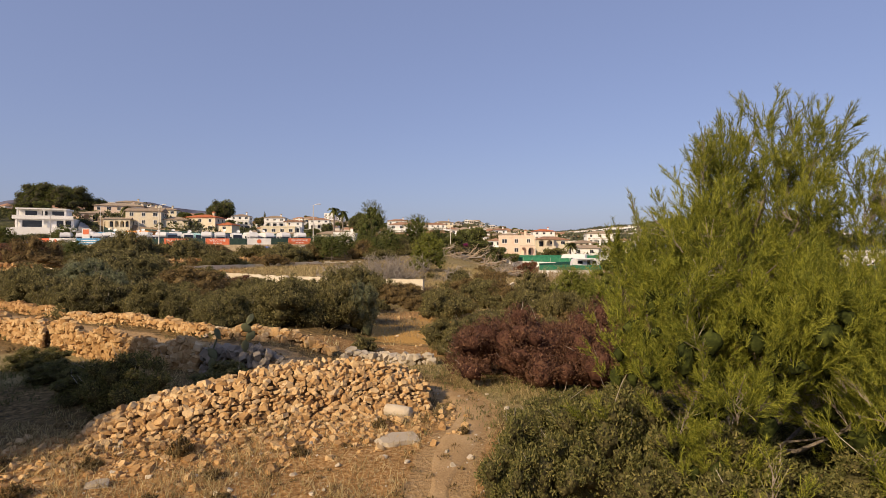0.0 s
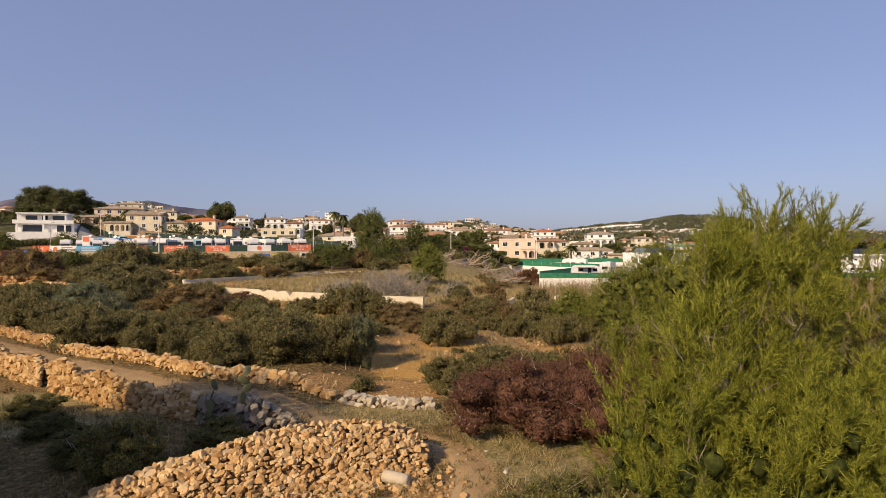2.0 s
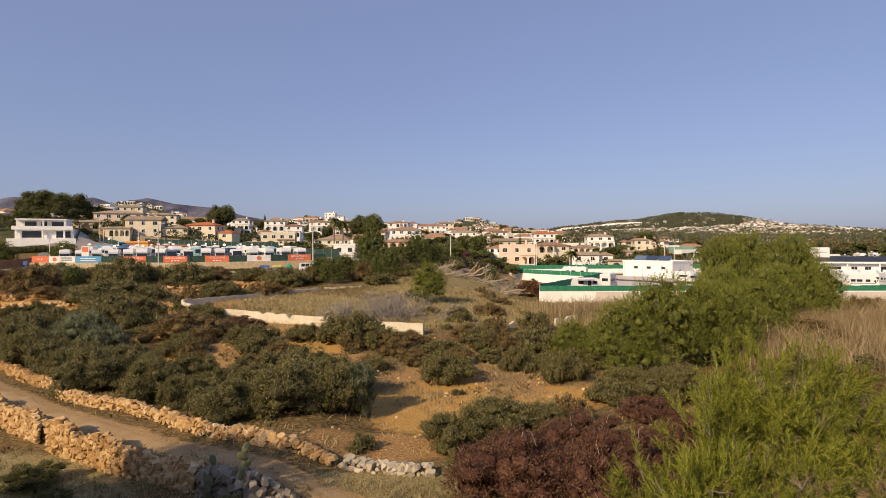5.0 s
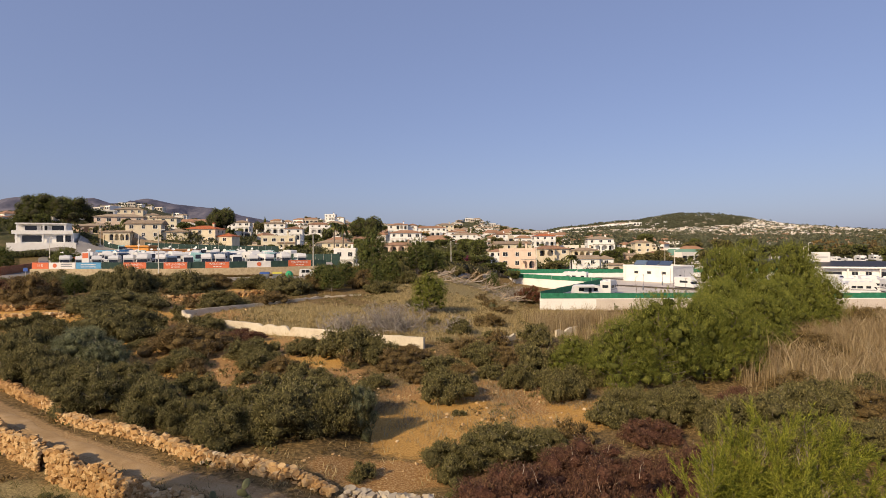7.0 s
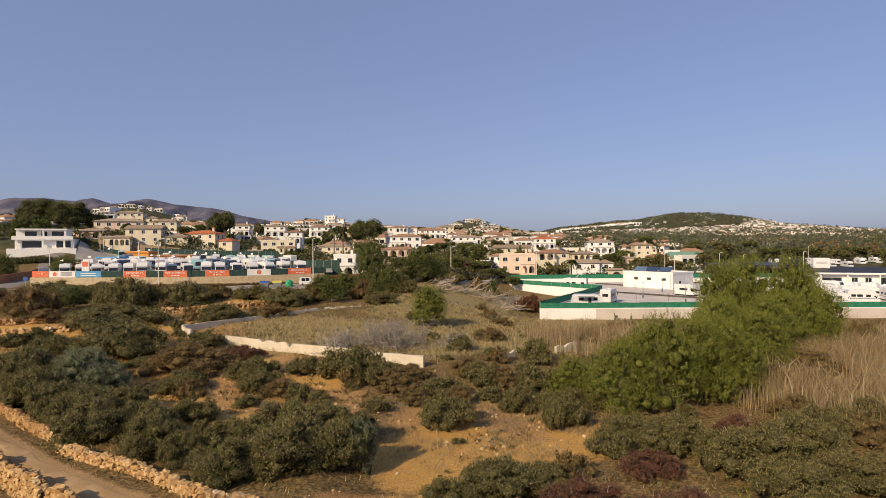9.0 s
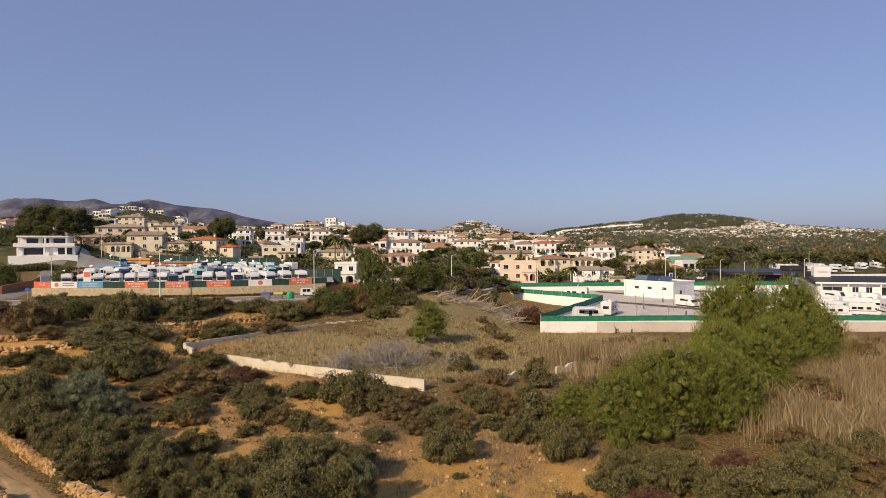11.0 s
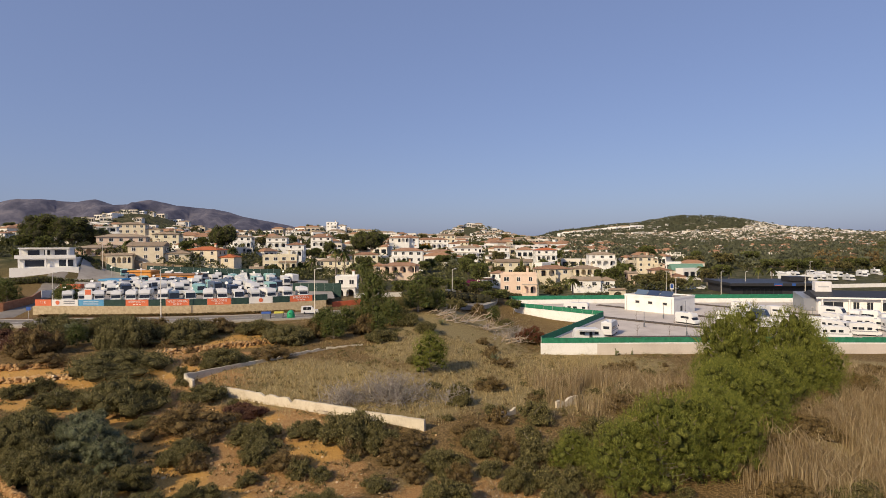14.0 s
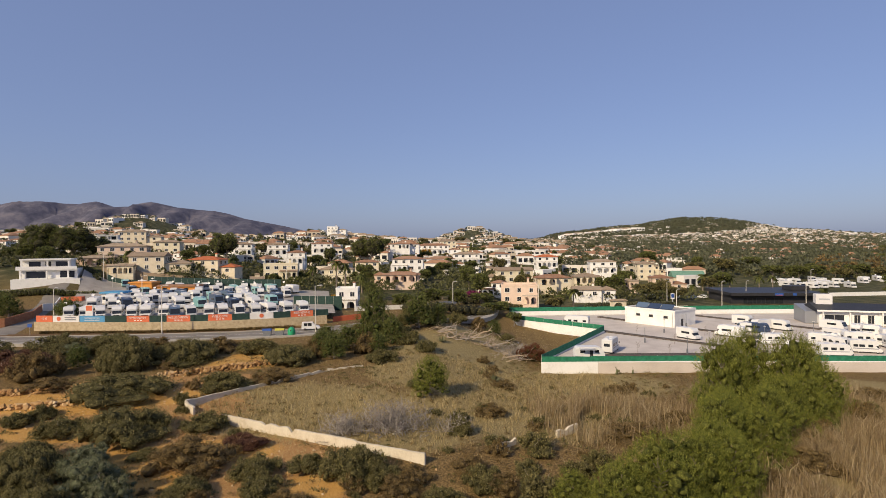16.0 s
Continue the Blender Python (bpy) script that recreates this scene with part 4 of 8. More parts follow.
for x, y, w, h, k in ((1.8, 10.6, 2.3, 2.1, 0), (3.5, 10.9, 3.2, 2.55, 1), (5.4, 9.4, 3.2, 2.2, 0), (7.4, 9.0, 3.0, 2.0, 1), (2.9, 13.4, 3.0, 1.9, 1), (5.2, 14.2, 3.4, 1.9, 0), (-9.9, 17.3, 2.9, 2.1, 1), (-7.9, 20.2, 2.6, 1.2, 0), (-12.2, 19.0, 2.6, 1.3, 1), (1.0, 25.4, 1.6, 0.9, 0), (9.6, 13.5, 4.0, 1.8, 1), (-17.6, 24.2, 2.6, 1.1, 0), (-15.2, 21.6, 2.2, 0.9, 1)):
    plant(G_NEAR[k], x, y, w, h)
for x, y, w, h, k in ((3.2, 22.4, 6.4, 2.9, 0), (6.9, 21.7, 5.4, 3.3, 1), (11.2, 25, 6.0, 2.6, 0), (7.2, 27.0, 5.5, 2.3, 1)):
    plant(G_RED[k], x, y, w, h)
def thicket(kinds, rows):
    """Plants (x, y, width, height) in turn from the kinds."""
    for i, (x, y, w, h) in enumerate(rows):
        plant(kinds[i % len(kinds)], x, y, w, h)


# the thicket behind the footpath wall
thicket(G_CLOSE, [(-12.3, 31.2, 4.4, 2.3), (-8.9, 32.6, 6.2, 3.0), (-6.3, 33.0, 4.2, 2.9), (-10.4, 36.6, 6.4, 2.9), (-6.7, 37.6, 4.6, 2.3), (-13.4, 35.4, 4.4, 2.2), (-9.0, 40.4, 4.4, 2.0),
                  (-23.4, 37.4, 5.4, 2.9), (-18.2, 34.6, 4.6, 2.7), (-20.8, 38.6, 4.8, 2.6), (-26.8, 41.0, 5.0, 3.0), (-15.6, 33.2, 3.2, 2.0), (-30.5, 43.6, 5.0, 3.0), (-34.6, 46.6, 5.4, 3.4), (-38.6, 50.4, 5.0, 3.2), (-25.8, 45.2, 4.4, 2.3)])
thicket(G_CLOSE, [(3.0, 30.2, 5.2, 2.1), (0.6, 28.6, 3.6, 1.8), (5.8, 31.0, 3.6, 1.5), (19.0, 33.0, 6.6, 3.2), (15.6, 36.8, 5.0, 2.5), (22.8, 34.8, 5.4, 3.0), (13.2, 38.8, 4.0, 2.1), (25.6, 38.2, 5.0, 2.6), (18.6, 29.0, 5.0, 2.4), (23.0, 30.5, 5.0, 2.4)])
thicket(G_MID, [(-33.1, 82.2, 8.0, 2.8), (-47.3, 98.3, 12.5, 1.6), (-54.8, 69.7, 4.3, 1.8), (-53.1, 72.2, 3.5, 1.9), (-47.2, 67.1, 6.3, 2.2), (-29.6, 68.2, 6.0, 2.2), (-32.9, 60.4, 3.7, 1.0), (-19.1, 55.9, 5.7, 2.2), (-14.1, 56.8, 4.3, 1.8),
                (2.0, 66.3, 3.2, 2.0), (-19.0, 42.1, 4.1, 1.8), (0.4, 42.4, 5.0, 2.4), (6.1, 45.8, 3.2, 2.0), (9.2, 41.8, 3.8, 2.4), (13.0, 50.8, 3.6, 2.6), (-17.0, 50.9, 3.6, 1.6), (-9.2, 55.2, 7.0, 3.3), (-6.2, 53.6, 4.4, 2.2)])
thicket(G_BIG, [(-54.3, 94.0, 10.3, 5.6), (-46.9, 99.4, 10.8, 4.2), (-46.9, 79.2, 14.6, 3.2), (-27.5, 97.6, 10.4, 3.4), (-38.1, 65.6, 10.8, 3.8), (-41.5, 54.5, 7.0, 3.6), (-46.5, 53.5, 7.0, 3.4), (-45.0, 58.5, 6.0, 2.6)])
thicket(G_RUST, [(-65.4, 88.0, 9.1, 5.0), (-59.4, 82.0, 7.4, 2.1), (-27.0, 86.1, 7.2, 2.1), (-26.6, 58.2, 10.0, 3.1), (6.3, 73.9, 4.7, 1.8), (2.6, 55.9, 4.9, 1.8), (53.2, 70.5, 6.6, 3.4), (40.6, 64.0, 9.3, 2.6), (23.7, 66.0, 9.5, 1.9),
                 (-3.0, 54.4, 4.5, 1.4), (9.5, 89.8, 5.0, 1.4), (27.8, 88.5, 5.3, 1.4), (1.4, 47.3, 2.8, 1.8), (-4.5, 51.0, 3.9, 1.5), (5.6, 52.1, 3.6, 2.0), (-22.6, 49.6, 3.6, 1.5), (-2.7, 47.8, 3.3, 1.4), (37.7, 56.5, 7.0, 2.5), (31.0, 52.0, 5.5, 2.2)])
thicket(G_OLIVE, [(-36.4, 55.0, 5.0, 3.4), (-5.0, 33.6, 2.6, 3.4), (-32.6, 50.6, 6.0, 4.2), (-29.4, 48.8, 4.4, 3.4), (-67.4, 99.4, 4.7, 3.4), (-37.5, 58.0, 4.0, 2.8)])
plant(G_REDMID[0], -22.9, 62.9, 5.3, 1.7)
thicket(G_REDMID, [(-71, 93, 9.0, 3.8), (-80, 95, 9, 3.6), (20.5, 37.2, 4.4, 2.3), (12.4, 33.2, 4.0, 1.4)])
# weedy tufts about the rubble heap
for x, y, w, h in ((-6.6, 13.9, 0.8, 0.6), (-9.0, 11.6, 0.7, 0.4), (-4.6, 11.5, 0.7, 0.25), (-6.0, 11.2, 0.7, 0.35), (-3.6, 14.0, 0.6, 0.3), (-8.4, 13.2, 0.7, 0.35), (-1.8, 16.2, 0.6, 0.35), (-5.2, 12.6, 0.6, 0.3), (0.6, 15.6, 0.5, 0.3), (-10.6, 13.0, 0.9, 0.4)):
    plant(G_DRYLOW[0], x, y, w, h)
thicket(G_LOW, [(-36.6, 76.6, 3.0, 1.7), (1.8, 71.2, 3.0, 1.5), (-4.0, 28.0, 1.8, 0.9), (-25.4, 66.4, 1.6, 1.0), (12.5, 71, 3, 1.2), (5.5, 76, 2.6, 1.1), (-16.5, 46.5, 2.6, 1.1), (-10.5, 47.0, 2.6, 1.2), (-33, 55, 2.6, 1.1), (1.2, 38.4, 1.2, 0.5), (7.4, 48.6, 3.0, 1.6), (4.2, 48.8, 3.0, 1.5),
                (10.6, 46.0, 3.4, 2.0), (13.6, 55.5, 4.0, 2.0), (16.4, 57.5, 4.0, 2.0), (8.6, 56.0, 3.6, 1.6), (-0.6, 50.8, 3.0, 1.5), (9.4, 51.4, 5.0, 2.6), (10.4, 61.2, 5.0, 2.3), (6.2, 63.5, 3.2, 1.2)])
thicket(G_MID[:2] + G_RUST, [(-24.2, 51.4, 4.8, 2.0), (-17.4, 52.4, 4.4, 1.7), (-4.2, 52.2, 5.2, 1.9), (-14.1, 49.4, 5.0, 1.6), (0.0, 49.6, 4.8, 1.9), (3.8, 53.0, 4.6, 2.2)])
thicket(G_MID + G_RUST, [(-70, 100, 9, 3.2), (-63, 104, 10, 3.6), (-75, 106, 11, 3.6), (-55, 106, 10, 3.0), (-44, 107, 9, 2.8), (-86, 102, 10, 3.4), (-36, 105, 8, 2.8), (-68, 112, 9, 2.6), (-24, 102, 5.5, 3.4), (-15, 104, 6, 3.8), (-8, 112, 6, 3.6), (-3.5, 106, 5, 2.4), (-11, 97.5, 6.0, 2.4)])

for i, (x, y, w, h) in enumerate(((-12, 122, 7, 3.5), (-4, 130, 6, 3), (3, 141, 6, 3.2), (-2, 136, 5, 2.4), (9, 148, 6, 3), (-9, 131, 6, 3.6), (15, 135, 5, 2.0), (-16, 125, 7, 4), (8, 137, 4, 1.8), (-19, 118, 7, 3), (24, 120, 4, 1.5), (27, 128, 5, 1.8), (15, 126, 4, 1.4))):
    plant((G_MID + G_RUST)[i % 5], x, y, w, h)

thicket(G_RUST + G_MID[:1], [(44, 66, 6, 2.6), (36, 60.5, 5, 2.4), (48, 69.5, 6, 2.6), (34, 67, 5, 2.4), (30, 71, 5, 2.0), (56, 73, 6, 2.6), (63, 80, 8, 2.6), (27.5, 43, 5, 2.2), (33, 42.5, 6, 2.0), (29.5, 39.0, 5, 1.8), (30, 34.5, 6, 2.4)])
thicket(G_MID[:2] + G_OLIVE[:1], [(17.5, 53.0, 5, 2.2), (12.5, 46.8, 3.4, 1.8)])


def low_scrub(name, label, count, area, keep, size, material, seed):
    """Knee-high scrub and dead weeds: small loose clumps of leaves, past counting."""
    g = np.random.default_rng(seed)
    pts = np.empty((0, 2))
    while len(pts) < count:
        q = np.stack([g.uniform(area[0], area[1], count), g.uniform(area[2], area[3], count)], 1)
        pts = np.concatenate([pts, q[g.random(count) < keep(q[:, 0], q[:, 1])]])
    n = 16
    c = np.repeat(pts[:count], n, 0)
    w = np.repeat(size * g.uniform(0.5, 1.5, (count, 1)), n, 0)
    d = unit(g.normal(0, 1, (len(c), 3)))
    d[:, 2] = np.abs(d[:, 2])
    at = np.c_[c + d[:, :2] * w * 0.6, ground(c[:, 0], c[:, 1]) + d[:, 2] * w[:, 0] * 0.4]
    v, f = leaves(g, at, d + np.array([0, 0, 0.5]), size * 0.5, size * 0.22, 0.7)
    return thing(name, label, "scrub", mesh=array_mesh(name, v, f, material), kind="stuff")


SCRUBLAND = lambda x, y: (trodden(x, y) < 0.25) * np.where((x < 0.62 * y) & (x > -0.82 * y), 1.0, 0.0) * np.clip(0.55 + 0.6 * waves(x, y, 6.0, 4.0), 0.08, 1) * np.where((y < 46) & (x > -9) & (x < 3), 0.25, 1.0)
low_scrub("low_scrub", "low dull green scrub and dead weeds over dry soil", 1500, (-80, 60, 27, 112), SCRUBLAND, 0.5, M_MASTIC, 51)
low_scrub("low_scrub", "low brown dead scrub over dry soil", 2000, (-80, 60, 27, 112), SCRUBLAND, 0.45, M_RUST, 52)
low_scrub("low_scrub", "low brown dead weeds beside a rubble heap", 420, (-12, 3, 10, 24), lambda x, y: 0.3 + 0.6 * (waves(x, y, 1.4, 1.0) > 0.2) * (np.abs(x - 0.4) > 1.0), 0.16, M_RUST, 53)

# a loose sowing of small shrubs over the open scrub
sow = random.Random(77)
placed = 0
while placed < 90:
    y = sow.uniform(30, 112)
    x = sow.uniform(-0.75, 0.5) * y
    inside = -34 < x < 6 and 60 < y < 95
    if (y < 44 and -8 < x < 6) or (x > 14 and y > 100) or (inside and sow.random() < 0.85) or abs(x + 0.9 * y - 5) < 6 and y < 55 or (y > 108 and x < -20):
        continue
    if float(spots(np.array(x), np.array(y), ORANGE_SOIL)) > 0.5 and sow.random() < 0.7:
        continue
    w = sow.uniform(1.2, 3.4)
    plant(sow.choice(G_LOW + G_DRYLOW), x, y, w, w * sow.uniform(0.35, 0.6), sow.uniform(0, 360))
    placed += 1


def bare_shrub(name, label, x, y, w, h, count, seed):
    """A leafless rounded tangle of grey branches."""
    r = random.Random(seed)
    ob = thing(name, label, "bare shrub", scaled(x, y, gz(x, y) - 0.1, 0, 1, 1, 1))
    stems, fine = Shape(), Shape()
    for i in range(count):
        a, e = r.uniform(0, 2 * math.pi), r.uniform(0.15, 1.5)
        p = Vector((r.gauss(0, w * 0.22), r.gauss(0, w * 0.16), 0))
        d = Vector((math.cos(a) * math.cos(e), math.sin(a) * math.cos(e), math.sin(e)))
        pts = [p]
        for k in range(4):
            d = (d + Vector((r.gauss(0, 0.35), r.gauss(0, 0.35), r.gauss(0, 0.25)))).normalized()
            p = p + d * h * 0.3
            p.z = max(0.05, min(p.z, h))
            pts.append(p)
        stems.tube(pts, [0.055, 0.045, 0.035, 0.026, 0.014], 3)
        for k in range(5):
            q = pts[r.randrange(2, 5)]
            e2 = Vector((r.gauss(0, 1), r.gauss(0, 1), r.gauss(0.5, 0.7))).normalized() * h * r.uniform(0.15, 0.35)
            fine.tube([q, q + e2 * 0.5 + Vector((0, 0, 0.05)), q + e2], [0.026, 0.02, 0.010], 3)
    part("branch", stems, M_FIG, ob)["kind"] = "stuff"
    part("twig", fine, M_FIG, ob)["kind"] = "stuff"
    return ob


bare_shrub("bare_fig_tree", "sprawling leafless grey fig tree on dry grass", -6.3, 67.5, 8.0, 3.0, 210, 5)
bare_shrub("bare_fig_tree", "sprawling leafless grey fig tree on dry grass", -12.0, 66.5, 5.5, 2.4, 110, 6)
bare_shrub("bare_shrub", "small leafless grey shrub on dry grass", 1.2, 67.0, 3.4, 2.0, 40, 7)


def pine(name, label, seed, height, radius, shoots, needles, length, thick, material, limbs=26, low=0.08, squat=0.5, group="pines", twig=0.008, tips=1.0, x=None, y=None, lobes=None, dense=0.0, body=None, spread=0.45, upright=0.62, under=-0.55, fan=1, plump=1.0):
    """An Aleppo pine: bent trunk, limbs, and bottle-brush shoots of needles over lobes of crown."""
    r, g = random.Random(seed), np.random.default_rng(seed)
    ob = thing(name, label, "pine tree", group=group)
    trunk = Shape()
    pts, p = [], Vector((0, 0, -0.2))
    for i in range(8):
        pts.append(p.copy())
        p = p + Vector((r.gauss(0, 0.02) * height * 0.3, r.gauss(0, 0.02) * height * 0.3, height * 0.88 / 7))
    trunk.tube(pts, [0.026 * height * (1 - 0.115 * i) for i in range(8)], 8)
    part("trunk", trunk, M_BARK, ob)
    lb = []
    limb = Shape()
    for i in range(limbs):
        t = low + (1 - low) * (i + r.random()) / limbs
        a = i * 2.4 + r.uniform(-0.4, 0.4)
        reach = radius * (0.5 + 0.55 * math.sin(math.pi * min(1, (t * 0.95 + 0.1) ** squat))) * r.uniform(0.72, 1.08) * (1.0 if t < 0.85 else 0.6)
        k = t * 0.8 * 7
        s = pts[int(k)].lerp(pts[min(7, int(k) + 1)], k % 1)
        e = s + Vector((math.cos(a) * reach * 0.72, math.sin(a) * reach * 0.72, height * (0.10 + 0.10 * t)))
        e.z = min(e.z, height * 0.93)
        mid = s.lerp(e, 0.5) + Vector((0, 0, -0.03 * height + r.gauss(0, 0.02) * height))
        limb.tube([s, mid, e], [0.008 * height, 0.0055 * height, 0.002 * height], 5)
        for j in range(4 if twig else 0):
            q = s.lerp(e, r.uniform(0.35, 0.95))
            w = Vector((r.gauss(0, 0.5), r.gauss(0, 0.5), r.uniform(0.0, 0.7))) * reach * 0.45
            limb.tube([q, q + w * 0.5 + Vector((0, 0, -0.03)), q + w], [0.003 * height, 0.002 * height, 0.001 * height], 4)
        rad = radius * r.uniform(0.17, 0.36)
        if not lobes:
            lb.append((e.x, e.y, e.z, rad, rad * r.uniform(0.8, 1.15)))
        if not lobes and r.random() < 0.6:
            h = s.lerp(e, 0.55)
            lb.append((h.x, h.y, h.z + 0.03 * height, rad * 0.8, rad * 0.7))
    for cx, cy, base, top, wide, many in lobes or ():
        for i in range(many):
            t = r.random() ** 0.62
            q = wide * (1 - t ** 1.8) ** 0.5 * r.uniform(0.35, 0.95) * 1.08
            a = r.uniform(0, 2 * math.pi)
            rad = wide * r.uniform(0.15, 0.27) * (1 - 0.3 * t) * plump
            lb.append((cx + q * math.cos(a), cy + q * math.sin(a), base + (top - base - rad) * t, rad, rad * r.uniform(0.9, 1.4)))
    part("limb", limb, M_BARK, ob)["kind"] = "stuff"
    if dense:
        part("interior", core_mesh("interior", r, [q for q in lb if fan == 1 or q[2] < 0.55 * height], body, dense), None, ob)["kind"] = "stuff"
    p, d = lobed_points(g, lb, shoots // fan, under)
    axis = unit(d * 0.55 + np.array([0, 0, upright]) + g.normal(0, 0.25, p.shape))
    if fan > 1:                                   # each spray is a fan of foxtail shoots
        stem = np.repeat(axis, fan, 0)
        high = g.uniform(-0.15, 0.62, (len(stem), 1))
        out = g.normal(0, 0.30, stem.shape)
        p = np.repeat(p, fan, 0) + stem * high + out * 0.16 * (0.75 - high)
        axis = unit(stem + out)
    reach = length * g.uniform(1.6, 3.2, (len(p), 1)) * tips
    k = np.tile(np.linspace(0, 1, needles), len(p))[:, None]
    at = np.repeat(p, needles, 0) + np.repeat(axis * reach, needles, 0) * k
    way = unit(np.repeat(axis, needles, 0) * 0.75 + g.normal(0, spread, at.shape))
    ln = length * g.uniform(0.7, 1.25, (len(at), 1)) * (1.1 - 0.35 * k)
    sd = unit(np.cross(way, g.normal(0, 1, at.shape))) * thick * 0.5
    v = np.stack([at - sd, at + sd, at + way * ln], 1).reshape(-1, 3)
    part("needles", array_mesh("needles", v, np.arange(len(v)).reshape(-1, 3), material), None, ob)
    if twig:
        m = max(1, len(p) // 12)
        s = Shape()
        for i in range(m):
            a, b = Vector(p[i]), Vector(p[i] + axis[i] * reach[i] * 0.95)
            s.tube([a - (b - a) * 0.5, a, b], [twig, twig * 0.8, twig * 0.4], 3)
        part("twig", s, M_BARK, ob)["kind"] = "stuff"
        s = Shape()
        for i in range(m, m + 40):                # dead tangles inside the crown
            a = Vector(p[i])
            for _ in range(7):
                w = Vector((r.gauss(0, 1), r.gauss(0, 1), r.gauss(0, 0.7))).normalized() * r.uniform(0.2, 0.5)
                s.tube([a, a + w * 0.5 + Vector((0, 0, 0.04)), a + w], [twig, twig * 0.8, twig * 0.5], 3)
        part("dead_twig", s, M_TWIG, ob, "bare pale dead twigs")["kind"] = "stuff"
    if x is not None:
        ob.matrix_world = pose(x, y, gz(x, y), 0, 0, 0)
    return ob


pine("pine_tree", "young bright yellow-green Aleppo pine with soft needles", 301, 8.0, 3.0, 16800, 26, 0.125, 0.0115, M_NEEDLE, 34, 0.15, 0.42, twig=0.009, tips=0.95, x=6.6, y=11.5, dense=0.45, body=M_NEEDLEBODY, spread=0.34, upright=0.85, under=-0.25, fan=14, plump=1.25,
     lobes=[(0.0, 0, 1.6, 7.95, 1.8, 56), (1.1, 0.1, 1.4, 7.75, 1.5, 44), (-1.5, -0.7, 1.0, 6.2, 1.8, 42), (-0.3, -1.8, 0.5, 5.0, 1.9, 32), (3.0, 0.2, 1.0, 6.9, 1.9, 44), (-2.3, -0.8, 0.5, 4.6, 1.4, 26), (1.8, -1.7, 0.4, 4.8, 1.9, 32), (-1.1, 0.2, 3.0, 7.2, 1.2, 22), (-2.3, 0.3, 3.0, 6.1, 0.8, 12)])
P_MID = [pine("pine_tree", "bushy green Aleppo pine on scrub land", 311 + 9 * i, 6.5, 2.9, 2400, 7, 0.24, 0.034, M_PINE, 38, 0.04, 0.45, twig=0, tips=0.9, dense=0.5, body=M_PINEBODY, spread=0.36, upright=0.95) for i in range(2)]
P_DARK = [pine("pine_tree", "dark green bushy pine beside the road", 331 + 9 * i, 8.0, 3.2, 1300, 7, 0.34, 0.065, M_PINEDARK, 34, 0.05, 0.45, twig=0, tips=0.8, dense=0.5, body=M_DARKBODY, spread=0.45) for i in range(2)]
PROTO.extend(P_MID + P_DARK)


def grow(master, x, y, k, kz=None, turn=None):
    turn = random.uniform(0, 360) if turn is None else turn
    return copy_thing(master, scaled(x, y, gz(x, y) - 0.1, turn, k, k, kz or k))


for x, y, k, kz, i in ((14.8, 45.5, 1.15, 0.9, 0), (18.6, 46.6, 1.4, 1.2, 1), (22.4, 49, 1.25, 1.15, 0), (26, 53, 1.1, 1.05, 1), (29.1, 57.7, 1.3, 1.2, 0), (31.5, 62, 1.1, 1.1, 1), (37.5, 74, 1.5, 1.72, 0), (42, 76.5, 1.6, 1.82, 1), (46.5, 73.5, 1.55, 1.78, 0),
                       (50.5, 77, 1.4, 1.5, 1), (53, 82, 1.25, 1.35, 0), (-2.1, 79.6, 1.05, 0.9, 1), (11.5, 49, 0.75, 0.6, 1), (33.5, 58, 1.15, 0.95, 0), (36.5, 62.5, 1.3, 1.1, 1), (40.5, 66, 1.3, 1.15, 0), (45, 68.5, 1.2, 1.1, 1), (49.5, 71.5, 1.2, 1.15, 0), (26.5, 50.0, 1.1, 1.0, 1)):
    grow(P_MID[i], x, y, k, kz)
for x, y, k, kz, i in ((-14.8, 115, 1.3, 1.42, 0), (-5.8, 124, 1.2, 1.0, 1), (-1.5, 127, 0.9, 0.7, 0), (-19, 107, 0.9, 0.62, 1), (-10.5, 111, 0.85, 0.75, 0), (-20, 99.5, 0.8, 0.6, 1), (-23, 103, 0.85, 0.6, 0), (-12.5, 104, 0.7, 0.5, 1), (-63.4, 94.5, 0.7, 0.5, 1),
                       (-24, 112, 0.9, 0.5, 0), (13, 142, 0.7, 0.5, 1)):
    grow(P_DARK[i], x, y, k, kz)


# trees beside the field that cast the long shade over the hollow
for x, y, k, kz in ((-17.4, 11.2, 1.1, 1.3), (-18.2, 12.2, 1.25, 1.45), (-19.8, 13.0, 1.25, 1.45), (-19.4, 10.6, 1.2, 1.4), (-21.4, 14.4, 1.0, 1.4), (-18.8, 13.6, 1.2, 1.4), (-21.0, 12.0, 1.1, 1.5), (-17.4, 8.4, 0.95, 1.2), (-20.2, 9.4, 1.1, 1.3),
                    (-22.6, 15.0, 1.3, 0.8), (-20.7, 15.6, 1.2, 0.72), (-23.6, 13.0, 1.3, 0.95), (-19.3, 14.6, 1.1, 0.75), (-21.6, 10.6, 1.2, 1.0)):
    grow(P_DARK[0], x, y, k, kz)


